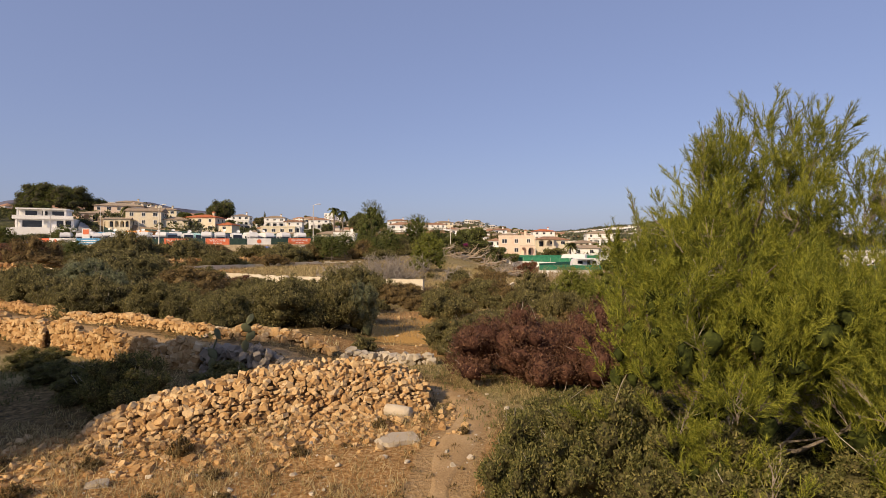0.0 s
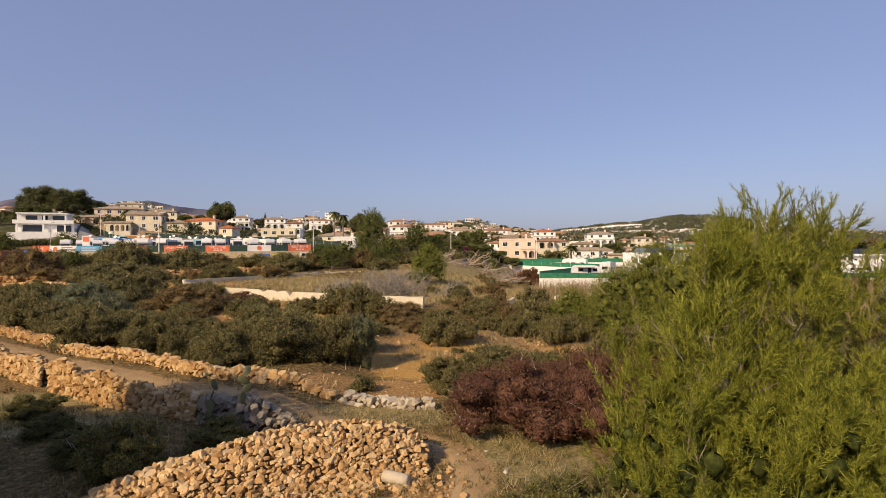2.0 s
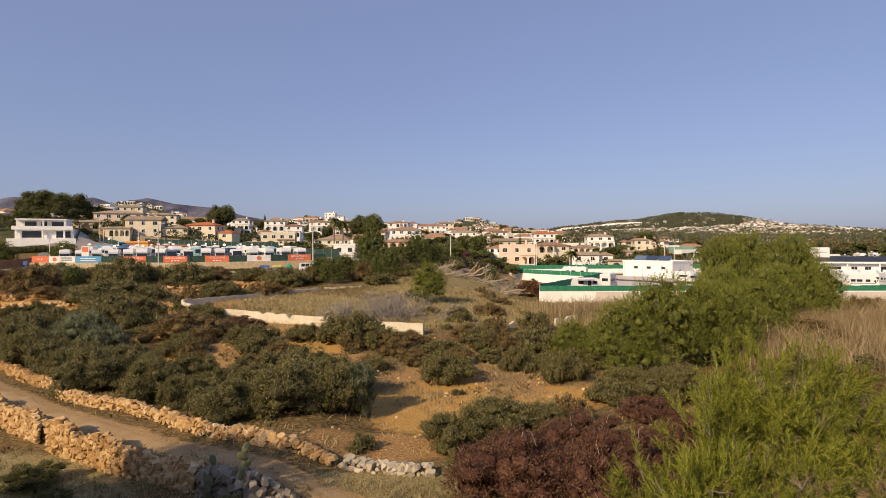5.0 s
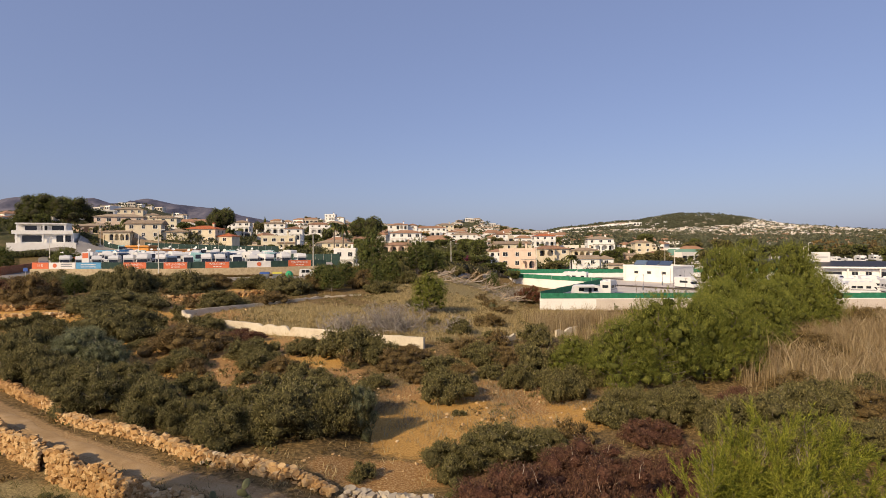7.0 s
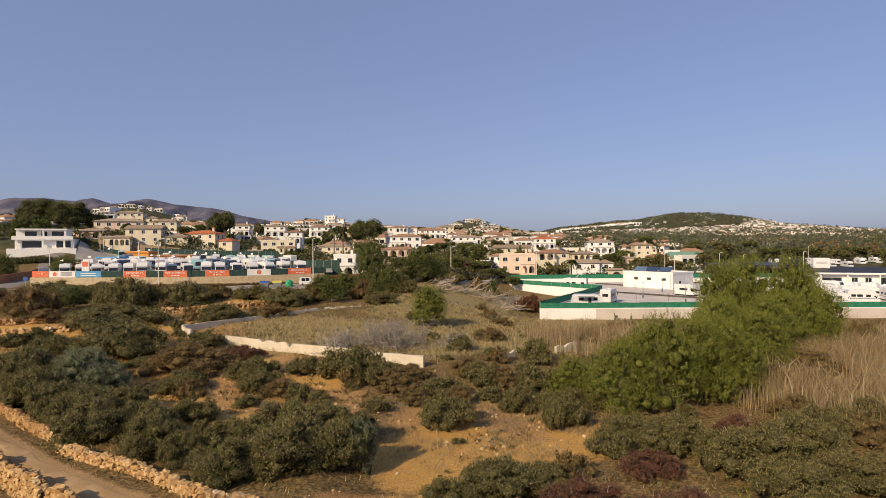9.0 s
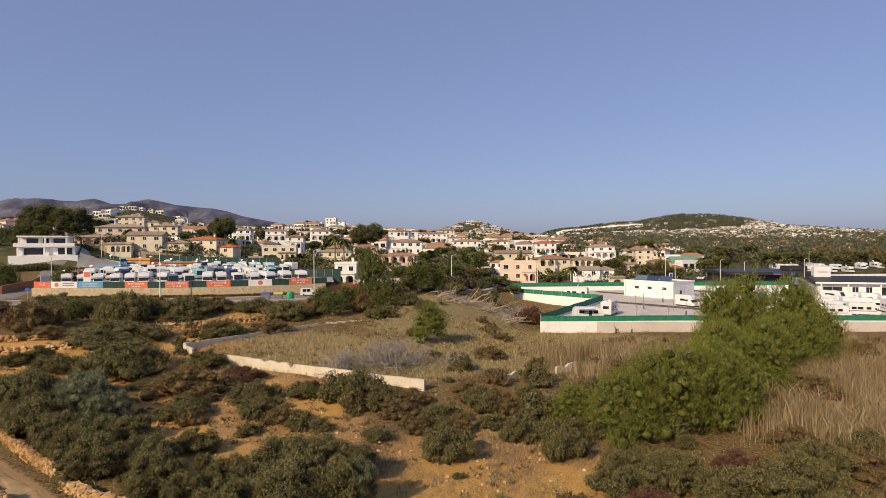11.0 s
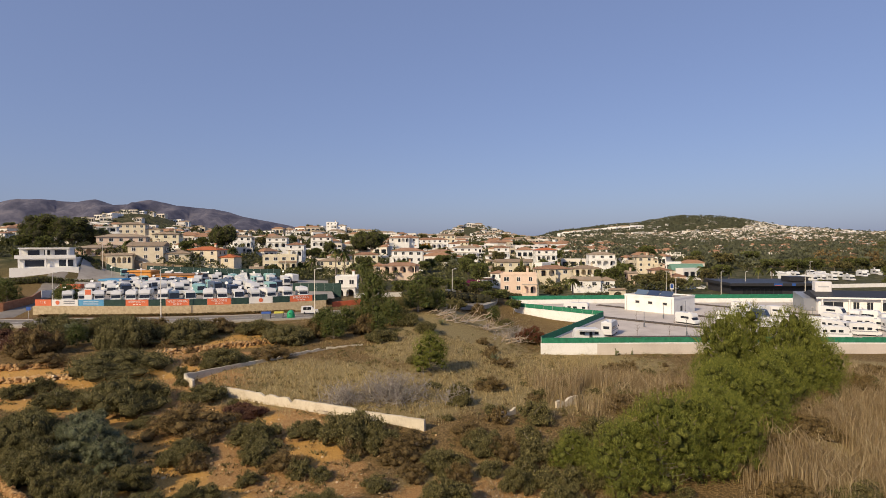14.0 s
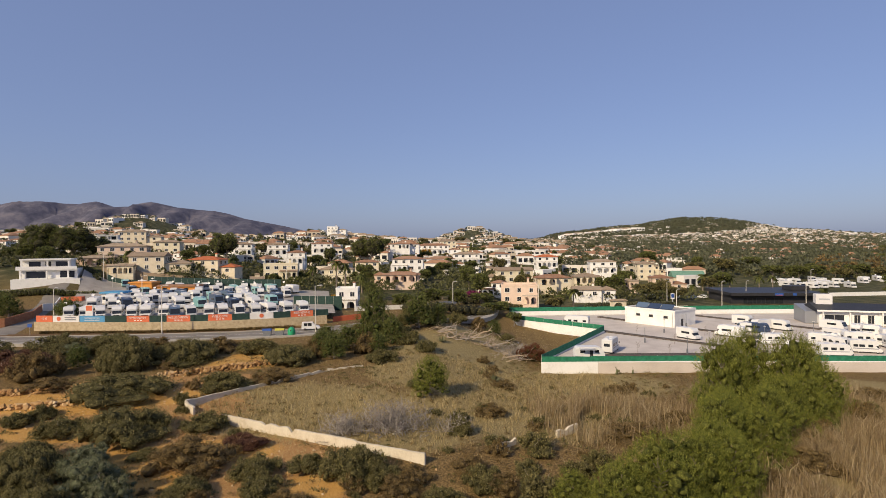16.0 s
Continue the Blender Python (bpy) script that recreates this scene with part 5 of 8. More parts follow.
# ---- grass, weeds and reeds ----
def sown(name, label, category, count, area, keep, height, width, material, seed, lean=0.3, bent=0.5, tuft=4, spread=0.12):
    g = np.random.default_rng(seed)
    pts = np.empty((0, 2))
    while len(pts) < count:
        q = np.stack([g.uniform(area[0], area[1], count), g.uniform(area[2], area[3], count)], 1)
        pts = np.concatenate([pts, q[g.random(count) < keep(q[:, 0], q[:, 1])]])
    pts = pts[:count]
    pts = np.repeat(pts, tuft, 0) + g.normal(0, spread, (count * tuft, 2))
    at = np.c_[pts, ground(pts[:, 0], pts[:, 1]) - 0.03]
    v, f = blades(g, at, height, width, lean, bent)
    return thing(name, label, category, mesh=array_mesh(name, v, f, material), kind="stuff")


sown("dry_grass", "tall dry yellow-brown grass inside the old walls", "grass", 5600, (-36, 30, 57, 104), lambda x, y: np.clip(spots(x, y, DRY_GRASS) - 0.25, 0, 1), 0.6, 0.05, M_GRASS, 41, 0.3, 0.5, 6, 0.28)
sown("dry_grass", "sparse dry brown grass over scrub land", "grass", 5400, (-60, 45, 27, 160), lambda x, y: (trodden(x, y) < 0.3) * (0.35 + 0.5 * (waves(x, y, 5.0) > 0)), 0.42, 0.045, M_GRASS, 42, 0.45, 0.6, 5, 0.3)
sown("grey_weeds", "thin grey dead weeds and grass on stony soil", "weeds", 1500, (-5, 14, 31, 50), lambda x, y: 0.15 + 0.85 * (waves(x, y, 2.2, 5.0) > -0.1) * np.clip((y - 33) / 6, 0, 1), 0.34, 0.03, M_DEADGRASS, 47, 0.5, 0.6, 6, 0.22)
sown("dry_weeds", "thin dry weeds around a rubble heap", "weeds", 2600, (-13, 4, 9.5, 26), lambda x, y: 0.25 + 0.6 * (waves(x, y, 1.7, 2.0) > 0.15) * (np.abs(x - 0.5) > 1.1) * (trodden(x, y) < 0.5) - 0.25 * (trodden(x, y) > 0.5), 0.30, 0.018, M_GRASS, 43, 0.5, 0.6, 6, 0.10)
sown("green_weeds", "low green and straw weeds beside a footpath", "weeds", 1500, (-24, 6, 14, 28), lambda x, y: np.clip(bump(x, y, 3.0, 20, 2.2, 4.5) + bump(x, y, -19, 22.5, 7, 3.5) + 0.7 * bump(x, y, 0, 23.5, 4, 1.2), 0, 1), 0.24, 0.022, M_WEED, 44, 0.5, 0.6, 6, 0.12)
REEDS = lambda x, y: np.clip(bump(x, y, 22, 74, 8, 7) + bump(x, y, 31, 47, 3.5, 4) + bump(x, y, 36, 47, 4, 6) + bump(x, y, 41, 56, 6, 8) + bump(x, y, 53, 66, 9, 8) + 0.6 * bump(x, y, 60, 78, 9, 8), 0, 1) * (waves(x, y, 4.0, 3.0) > -0.45)
sown("reed_bed", "tall dry straw-coloured cane and reed bed", "reeds", 6000, (12, 66, 38, 92), REEDS, 2.3, 0.034, M_REED, 45, 0.07, 0.25, 5, 0.22)
sown("reed_plumes", "feathery dry reed heads", "reeds", 2200, (12, 66, 38, 92), REEDS, 2.8, 0.10, M_REED, 46, 0.08, 0.6, 2, 0.25)

# ---- vehicles ----
def wheel(parent, x, y, r, w=0.2):
    t = part("wheel", Shape().lathe([(r * 0.6, -w / 2), (r, -w / 2 + 0.03), (r, w / 2 - 0.03), (r * 0.6, w / 2)], 12), M_TYRE, parent, "", pose(x, y, r, 0, 90, 0))
    part("rim", Shape().lathe([(r * 0.2, -w / 2 - 0.015), (r * 0.58, -w / 2 - 0.01), (r * 0.58, w / 2 + 0.01), (r * 0.2, w / 2 + 0.015)], 8), M_STEEL, t)


def pane(parent, name, x0, y0, z0, x1, y1, z1, material=None, label=""):
    return part(name, Shape().box(x0, y0, z0, x1, y1, z1), material or M_GLASS, parent, label)


def dish(parent, x, y, z, tilt=35):
    d = part("satellite_dish", Shape().lathe([(0.02, -0.10), (0.25, -0.06), (0.42, 0.03), (0.43, 0.05), (0.2, -0.03), (0.02, -0.07)], 12), M_WHITE, parent, "white satellite dish", pose(x, y, z + 0.55, 90 - tilt, 0, 0))
    part("mast", Shape().tube([(x, y, z - 0.1), (x, y, z + 0.55)], [0.03, 0.03], 5), M_STEEL, parent)
    return d


def motorhome(kind, length=6.6, width=2.25, height=2.75, paint=None, stripe=None, plain=False):
    """Nose towards -y. kind: coach (flat front) or alcove (bed over the cab)."""
    paint = paint or M_VEHICLE
    ob = thing("motorhome", "white motorhome parked in a crowded depot row" if paint is M_VEHICLE else "dark-fronted motorhome parked in a depot row", "motorhome", group="parked motorhomes")
    h, l, w = height, length, width / 2
    if kind == "coach":
        side = [(0.12, 0.45), (0.0, 0.9), (0.25, 1.5), (0.75, h - 0.25), (1.1, h), (l - 0.25, h), (l, h - 0.2), (l, 0.4), (l - 0.3, 0.32), (0.5, 0.32)]
    else:
        side = [(0.0, 0.4), (0.02, 0.95), (0.9, 1.25), (1.35, 1.75), (0.75, 1.95), (0.7, 2.25), (1.2, h), (l - 0.2, h), (l, h - 0.2), (l, 0.4), (l - 0.3, 0.32), (0.5, 0.32)]
    body = Shape().prism([(p[0], p[1]) for p in side], -w + 0.06, w - 0.06, "x")
    body.prism([(p[0] + (0.06 if p[0] < l / 2 else -0.06), p[1] + (0.05 if p[1] < h / 2 else -0.06)) for p in side], -w, w, "x")
    part("body", body, paint, ob)
    if kind == "coach":
        s = Shape().add([(-w + 0.08, 0.12, 1.25), (w - 0.08, 0.12, 1.25), (w - 0.14, 0.66, h - 0.36), (-w + 0.14, 0.66, h - 0.36), (-w + 0.12, 0.40, 1.5), (w - 0.12, 0.40, 1.5), (w - 0.2, 0.86, h - 0.33), (-w + 0.2, 0.86, h - 0.33)],
                        [(0, 1, 2, 3), (4, 7, 6, 5), (0, 4, 5, 1), (1, 5, 6, 2), (2, 6, 7, 3), (3, 7, 4, 0)], pose(0, -0.06, 0))
    else:
        s = Shape().add([(-w + 0.12, 0.66, 1.17), (w - 0.12, 0.66, 1.17), (w - 0.2, 0.95, 1.92), (-w + 0.2, 0.95, 1.92), (-w + 0.12, 1.0, 1.17), (w - 0.12, 1.0, 1.17), (w - 0.2, 1.44, 1.92), (-w + 0.2, 1.44, 1.92)],
                        [(0, 1, 2, 3), (4, 7, 6, 5), (0, 4, 5, 1), (1, 5, 6, 2), (2, 6, 7, 3), (3, 7, 4, 0)], pose(0, -0.04, 0))
    part("windscreen", s, M_GLASS, ob, "dark sloping windscreen")
    if plain:
        for sx in (-1, 1):
            pane(ob, "side_window", sx * (w + 0.012) - 0.02, 2.0, 1.45, sx * (w + 0.012) + 0.02, 4.4, 2.0)
        part("roof_hatch", Shape().box(-0.4, 2.1, h - 0.05, 0.4, 2.8, h + 0.12, 0.04), M_BANNERW, ob, "milky roof hatch")
        part("skirt", Shape().box(-w + 0.1, 0.3, 0.02, w - 0.1, l - 0.3, 0.4), M_TYRE, ob)
        return ob
    for sx in (-1, 1):
        part("headlight", Shape().box(sx * (w - 0.2) - 0.14, -0.03, 0.72, sx * (w - 0.2) + 0.14, 0.12, 0.9, 0.02), M_STEEL, ob, "pale headlight")
        part("mirror", Shape().box(sx * (w + 0.15) - 0.08, 0.6, 1.5, sx * (w + 0.15) + 0.08, 0.72, 1.85, 0.02), M_DARK, ob)
        for y0, y1 in ((1.9, 2.8), (3.4, 4.5), (l - 1.5, l - 0.6)):
            pane(ob, "side_window", sx * (w + 0.012) - 0.02, y0, 1.45, sx * (w + 0.012) + 0.02, y1, 2.0)
        part("side_stripe", Shape().box(sx * (w + 0.008) - 0.015, 0.8, 1.0, sx * (w + 0.008) + 0.015, l - 0.5, 1.2), stripe or M_SILVER, ob, "grey side stripe")
    part("bumper", Shape().box(-w + 0.05, -0.08, 0.30, w - 0.05, 0.3, 0.62, 0.04), M_DARK, ob, "dark bumper")
    part("grille", Shape().box(-w + 0.45, -0.05, 0.68, w - 0.45, 0.12, 0.92, 0.02), M_DARK, ob, "black grille")
    for x, y, sx, sy in ((0, 2.4, 0.4, 0.35), (-0.35, 4.2, 0.3, 0.3), (0.3, l - 1.0, 0.35, 0.35)):
        part("roof_hatch", Shape().box(x - sx, y - sy, h - 0.05, x + sx, y + sy, h + 0.12, 0.04), M_BANNERW, ob, "milky roof hatch")
    part("rear_window", Shape().box(-0.6, l - 0.02, 1.5, 0.6, l + 0.02, 2.1), M_GLASS, ob)
    for y in (1.0, l - 1.6):
        for sx in (-1, 1):
            wheel(ob, sx * (w - 0.14), y, 0.34)
    return ob


def caravan():
    """Side towards -y."""
    ob = thing("caravan", "white touring caravan with a dark awning over its door", "caravan")
    out = [(-2.9, 0.45), (-3.0, 1.2), (-2.75, 2.2), (-2.3, 2.5), (1.6, 2.5), (2.3, 2.2), (2.9, 1.1), (2.9, 0.45)]
    part("body", Shape().prism(out, -1.05, 1.05, "y").prism([(x * 0.985, 0.02 + z * 0.985) for x, z in out], -1.12, 1.12, "y"), M_VEHICLE, ob)
    for x0, x1, z0, z1 in ((-2.0, -1.0, 1.35, 1.95), (0.9, 1.7, 1.4, 1.95)):
        pane(ob, "window", x0, -1.15, z0, x1, -1.1, z1)
    pane(ob, "door", -0.1, -1.15, 0.5, 0.5, -1.1, 2.1, M_DARK, "dark open doorway")
    part("awning", Shape().box(-2.2, -2.3, 2.20, 0.9, -1.1, 2.26).box(-2.2, -2.3, 2.1, 0.9, -2.26, 2.24), M_SILVER, ob, "grey rolled-out awning")
    for x in (-0.4, 0.4):
        for y in (-1.0, 1.0):
            wheel(ob, x + 0.9, y, 0.3)
    part("drawbar", Shape().tube([(2.8, -0.5, 0.5), (4.0, 0, 0.5), (2.8, 0.5, 0.5)], [0.04] * 3, 5), M_STEEL, ob)
    return ob


def car(name, label, paint, length=4.2, tall=1.5, van=False):
    """Nose towards +x, sides along y."""
    ob = thing(name, label, "van" if van else "car")
    l = length
    out = [(0, 0.3), (0.02, 0.75), (0.3, 0.95), (0.75, tall - 0.08), (1.1, tall), (2.3, tall), (2.9, 0.98), (l - 0.3, 0.85), (l, 0.6), (l, 0.3)]
    if van:
        out = [(0, 0.3), (0.02, 0.9), (0.12, tall - 0.1), (0.3, tall), (2.5, tall), (3.1, 1.05), (l - 0.3, 0.9), (l, 0.6), (l, 0.3)]
    part("body", Shape().prism(out, -0.78, 0.78, "y").prism([(x + (0.05 if x < l / 2 else -0.05), z if z < 0.4 else z - 0.05) for x, z in out], -0.84, 0.84, "y"), paint, ob)
    for sy in (-1, 1):
        for x0, x1 in ((0.55, 1.35), (1.45, 2.3)):
            pane(ob, "side_window", x0, sy * 0.845 - 0.012, 0.98, x1, sy * 0.845 + 0.012, tall - 0.14)
    pane(ob, "windscreen", 2.42, -0.66, 1.0, 2.72, 0.66, tall - 0.12)
    for x in (0.8, l - 0.8):
        for y in (-0.74, 0.74):
            wheel(ob, x, y, 0.31)
    return ob


V_COACH = motorhome("coach")
V_COACHD = motorhome("coach", 6.9, 2.3, 2.8, M_BLUEGREY, M_BANNERW)
V_ALC = motorhome("alcove", 6.2, 2.2, 2.95)
V_TEAL = motorhome("alcove", 6.4, 2.2, 2.9, None, M_TEAL)
V_LONG = motorhome("alcove", 7.4, 2.3, 3.0)
dish(V_COACH, 0.5, 3.4, 2.75)
dish(V_LONG, -0.4, 4.6, 3.0, 50)
V_CARA, V_CAR = caravan(), car("parked_car", "small dark car parked on asphalt", M_BLUEGREY)
V_CARW = car("parked_car", "small white car parked on asphalt", M_VEHICLE)
V_VAN = car("small_van", "white small van standing on the road", M_VEHICLE, 4.2, 1.8, True)
REAR = [motorhome("coach", plain=True), motorhome("alcove", 6.2, 2.2, 2.95, plain=True), motorhome("alcove", 7.4, 2.3, 3.0, plain=True), motorhome("coach", 6.9, 2.3, 2.8, M_BLUEGREY, plain=True)]
DARK = [motorhome("alcove", 6.2, 2.2, 2.9, M_SILVER, plain=True), motorhome("coach", 6.6, 2.25, 2.7, M_TEAL, plain=True)]
PROTO.extend(DARK)
dish(REAR[2], -0.4, 4.6, 3.0, 50)
MOBILE = [V_COACH, V_ALC, V_LONG, V_TEAL, V_COACHD]
PROTO.extend(MOBILE + REAR + [V_CARA, V_CAR, V_CARW, V_VAN])


def yard(x, y):
    """Floor of the depot: level with its retaining wall in front, a little lower behind."""
    return gz(x, y) + 1.7 + 0.25 * float(smooth((176 - y) / 32))


def park(master, x, y, turn=0.0, lift=0.12, scale=1.0):
    return copy_thing(master, scaled(x, y, gz(x, y) + lift, turn, scale, scale, scale))


# ---- the motorhome depot above the road ----
def slab(name, label, corners, lift, thick, material, category, kind="structure", step=6.0):
    """A paved sheet over the land inside a quad of corners."""
    a, b, c, d = [np.array(q, float) for q in corners]
    n = max(4, int(np.linalg.norm(b - a) / step))
    m = max(4, int(np.linalg.norm(d - a) / step))
    v, f = [], []
    for i in range(n + 1):
        for j in range(m + 1):
            s, t = i / n, j / m
            p = (1 - s) * (1 - t) * a + s * (1 - t) * b + s * t * c + (1 - s) * t * d
            v.append((p[0], p[1], yard(p[0], p[1]) if lift is None else gz(p[0], p[1]) + lift))
    k = m + 1
    f = [(i * k + j, (i + 1) * k + j, (i + 1) * k + j + 1, i * k + j + 1) for i in range(n) for j in range(m)]
    return thing(name, label, category, mesh=Shape().add(v, f).mesh(name, material, False), kind=kind)


M_GRAVEL = mat("depot_gravel", [(0.24, 0.21, 0.18), (0.33, 0.30, 0.26), (0.42, 0.38, 0.33)], 0.3, 0.95, 0.3, 30)
slab("depot_yard", "grey gravel yard full of motorhomes", [(-97, 134), (-28, 140.5), (-44, 207), (-136, 206)], None, 0.2, M_GRAVEL, "yard")


def stone_wall_long(name, label, line, foot, top, thick, material):
    """Masonry wall: line of (x, y); foot and top are metres over the land."""
    ob = thing(name, label, "retaining wall")
    s = Shape()
    c, d = along([(x, y) for x, y in line], 1.6)
    for i in range(len(c) - 1):
        n = np.array([-d[i][1], d[i][0]]) * thick / 2
        q = []
        for p in (c[i], c[i + 1]):
            g = gz(p[0], p[1])
            q += [(p[0] - n[0], p[1] - n[1], g + foot), (p[0] + n[0], p[1] + n[1], g + foot), (p[0] + n[0], p[1] + n[1], g + top), (p[0] - n[0], p[1] - n[1], g + top)]
        s.add(q, [(0, 3, 7, 4), (3, 2, 6, 7), (2, 1, 5, 6)] + ([(0, 1, 2, 3)] if i == 0 else []) + ([(4, 7, 6, 5)] if i == len(c) - 2 else []))
    part("masonry", s, material, ob)
    return ob, c, d


M_MASON = mat("tan_masonry", [(0.30, 0.23, 0.14), (0.45, 0.36, 0.23), (0.55, 0.46, 0.31)], 1.6, 0.9, 0.9, 4)
DEPOT_FRONT = [(-97, 129.3), (-80, 128.2), (-62, 128.0), (-45, 130.8), (-28.6, 136.6)]
retain, dc, dd = stone_wall_long("retaining_wall", "tan stone retaining wall below the motorhome depot", DEPOT_FRONT, -1.4, 2.1, 0.5, M_MASON)


def lettering(text, size, parent, m, material=None):
    """Raised letters, as a mesh."""
    cu = bpy.data.curves.new("lettering", "FONT")
    cu.body, cu.size, cu.extrude, cu.align_x, cu.align_y, cu.resolution_u = text, size, 0.006, "CENTER", "CENTER", 1
    tmp = bpy.data.objects.new("lettering", cu)
    me = bpy.data.meshes.new_from_object(tmp)
    bpy.data.objects.remove(tmp)
    me.name = "lettering"
    me.materials.clear()
    me.materials.append(material or M_INK)
    ob = new("lettering", me)
    ob.parent, ob.matrix_basis = parent, m
    return ob


BANNERS = {0: ("o", "10 €"), 1: ("w", ""), 2: ("b", ""), 4: ("o", "BIENVENIDOS"), 6: ("o", "WILLKOMMEN"), 8: ("o", "WELCOME"), 10: ("w", ""), 12: ("o", "BIENVENUE"), 14: ("o", "BENVENUTI")}


def depot_fence():
    line, _ = along(DEPOT_FRONT, 0.2)
    s = np.r_[0, np.cumsum(np.linalg.norm(np.diff(line[:, :2], axis=0), axis=1))]
    wide = [4.2, 6.6, 6.2, 5.2] + [5.4, 4.0] * 8
    t = 0.3
    for i in range(16):
        w = wide[i] if i < len(wide) else 4.5
        w = min(w, s[-1] - t - 0.2)
        if w < 1:
            break
        a = [np.interp(q, s, line[:, 0]) for q in (t, t + w)]
        b = [np.interp(q, s, line[:, 1]) for q in (t, t + w)]
        turn = math.degrees(math.atan2(b[1] - b[0], a[1] - a[0]))
        x, y = sum(a) / 2, sum(b) / 2
        z = (gz(a[0], b[0]) + gz(a[1], b[1])) / 2 + 2.1
        w2 = math.dist((a[0], b[0]), (a[1], b[1])) / 2 - 0.04
        kind, text = BANNERS.get(i, ("g", ""))
        material = {"o": M_BANNER, "w": M_BANNERW, "b": M_BANNERB, "g": M_NETDARK}[kind]
        label = {"o": "orange printed banner panel on a stone wall", "w": "white printed banner panel on a stone wall", "b": "blue printed banner panel on a stone wall", "g": "dark green mesh fence panel on a stone wall"}[kind]
        ob = thing("fence_panel", label, "fence panel", pose(x, y, z, 0, 0, turn), group="depot fence panels")
        cloth = Shape()
        n = 8
        for j in range(n):
            u0, u1 = -w2 + 2 * w2 * j / n, -w2 + 2 * w2 * (j + 1) / n
            y0, y1 = 0.03 * math.sin(j * 2.1 + i), 0.03 * math.sin((j + 1) * 2.1 + i)
            cloth.add([(u0, y0, 0.02), (u1, y1, 0.02), (u1, y1, 1.5), (u0, y0, 1.5), (u0, y0 + 0.03, 0.02), (u1, y1 + 0.03, 0.02), (u1, y1 + 0.03, 1.5), (u0, y0 + 0.03, 1.5)],
                      [(0, 1, 2, 3), (4, 7, 6, 5), (3, 2, 6, 7), (0, 4, 5, 1)])
        part("cloth", cloth.weld(), material, ob)
        for u in (-w2, 0, w2):
            part("post", Shape().tube([(u, 0.10, -0.05), (u, 0.10, 1.6)], [0.035, 0.035], 6), M_STEEL, ob)
        up = lambda px, pz: pose(px, -0.055, pz, 90, 0, 0)
        if text:
            lettering(text, min(0.75, 2.6 * w2 / max(4, len(text)) * 1.0), ob, up(0, 0.98 if i else 0.78))
            if i:
                for q in (-0.9, -0.2, 0.5):
                    part("print_bar", Shape().box(q, -0.06, 0.28, q + 0.45, -0.05, 0.48), M_INK, ob)
        elif kind == "w":
            part("printed_disc", Shape().lathe([(0.05, -0.006), (0.5, -0.006), (0.5, 0.006), (0.05, 0.006)], 20), M_BANNER, ob, "red printed disc", pose(-w2 * 0.55 if i == 1 else 0, -0.05, 0.78, 90, 0, 0))
            if i == 1:
                for q in (0.95, 0.45):
                    part("print_bar", Shape().box(-0.3, -0.06, q, w2 * 0.75, -0.05, q + 0.28), M_SILVER, ob)
        elif kind == "b":
            for q in (0.9, 0.4):
                part("print_bar", Shape().box(-w2 * 0.6, -0.06, q, w2 * 0.6, -0.05, q + 0.14), M_INK, ob)
        t += w


depot_fence()

lot = random.Random(91)
for row, (y, x0, x1) in enumerate(((139.5, -92, -34), (149, -96, -46), (158, -97, -48), (167, -94, -48), (176, -100, -50), (185, -106, -50), (194, -112, -52), (202, -118, -54))):
    x = x0
    while x < x1:
        m = lot.choice(MOBILE[:4] + MOBILE) if row < 1 else lot.choice(REAR + REAR + DARK)
        yy = y + lot.uniform(-0.8, 0.8) - (0 if row else 6.2 * (1 - smooth((x + 62) / 30)))
        if lot.random() > 0.12 and not (row == 6 and -113 < x < -84):
            park(m, x, yy, lot.gauss(30, 7) + (180 if row and lot.random() < 0.15 else 0), yard(x, yy) - gz(x, yy) + 0.02, lot.uniform(0.94, 1.08))
        x += lot.uniform(3.1, 4.2) if row == 0 else lot.uniform(4.1, 6.0)
for x, y in ((-95, 137), (-83, 139), (-58, 146), (-74, 160), (-66, 182), (-90, 200), (-60, 204), (-121, 199), (-109.5, 197.5), (-98.5, 198), (-85, 197), (-69, 198.5)):
    ob = thing("dish_mast", "white satellite dish on a steel mast", "satellite dish", pose(x, y, yard(x, y)))
    dish(ob, 0, 0, 3.0, 30)
    part("pole", Shape().tube([(0, 0, 0), (0, 0, 3.0)], [0.05, 0.04], 6), M_STEEL, ob)


def site_hut(x, y, w, d, h, wall, roof, label):
    ob = thing("site_hut", label, "hut", pose(x, y, yard(x, y), 0, 0, -4))
    part("wall", Shape().box(-w / 2, -d / 2, 0, w / 2, d / 2, h, 0.06), wall, ob)
    part("roof", Shape().prism([(-w / 2 - 0.4, h), (w / 2 + 0.4, h), (w / 2 + 0.1, h + 0.5), (-w / 2 - 0.1, h + 0.5)], -d / 2 - 0.5, d / 2 + 0.4, "y"), roof, ob)
    for q in (-0.3, 0.25):
        pane(ob, "window", q * w - 0.8, -d / 2 - 0.03, 1.1, q * w + 0.8, -d / 2 + 0.02, 2.1)
    return ob


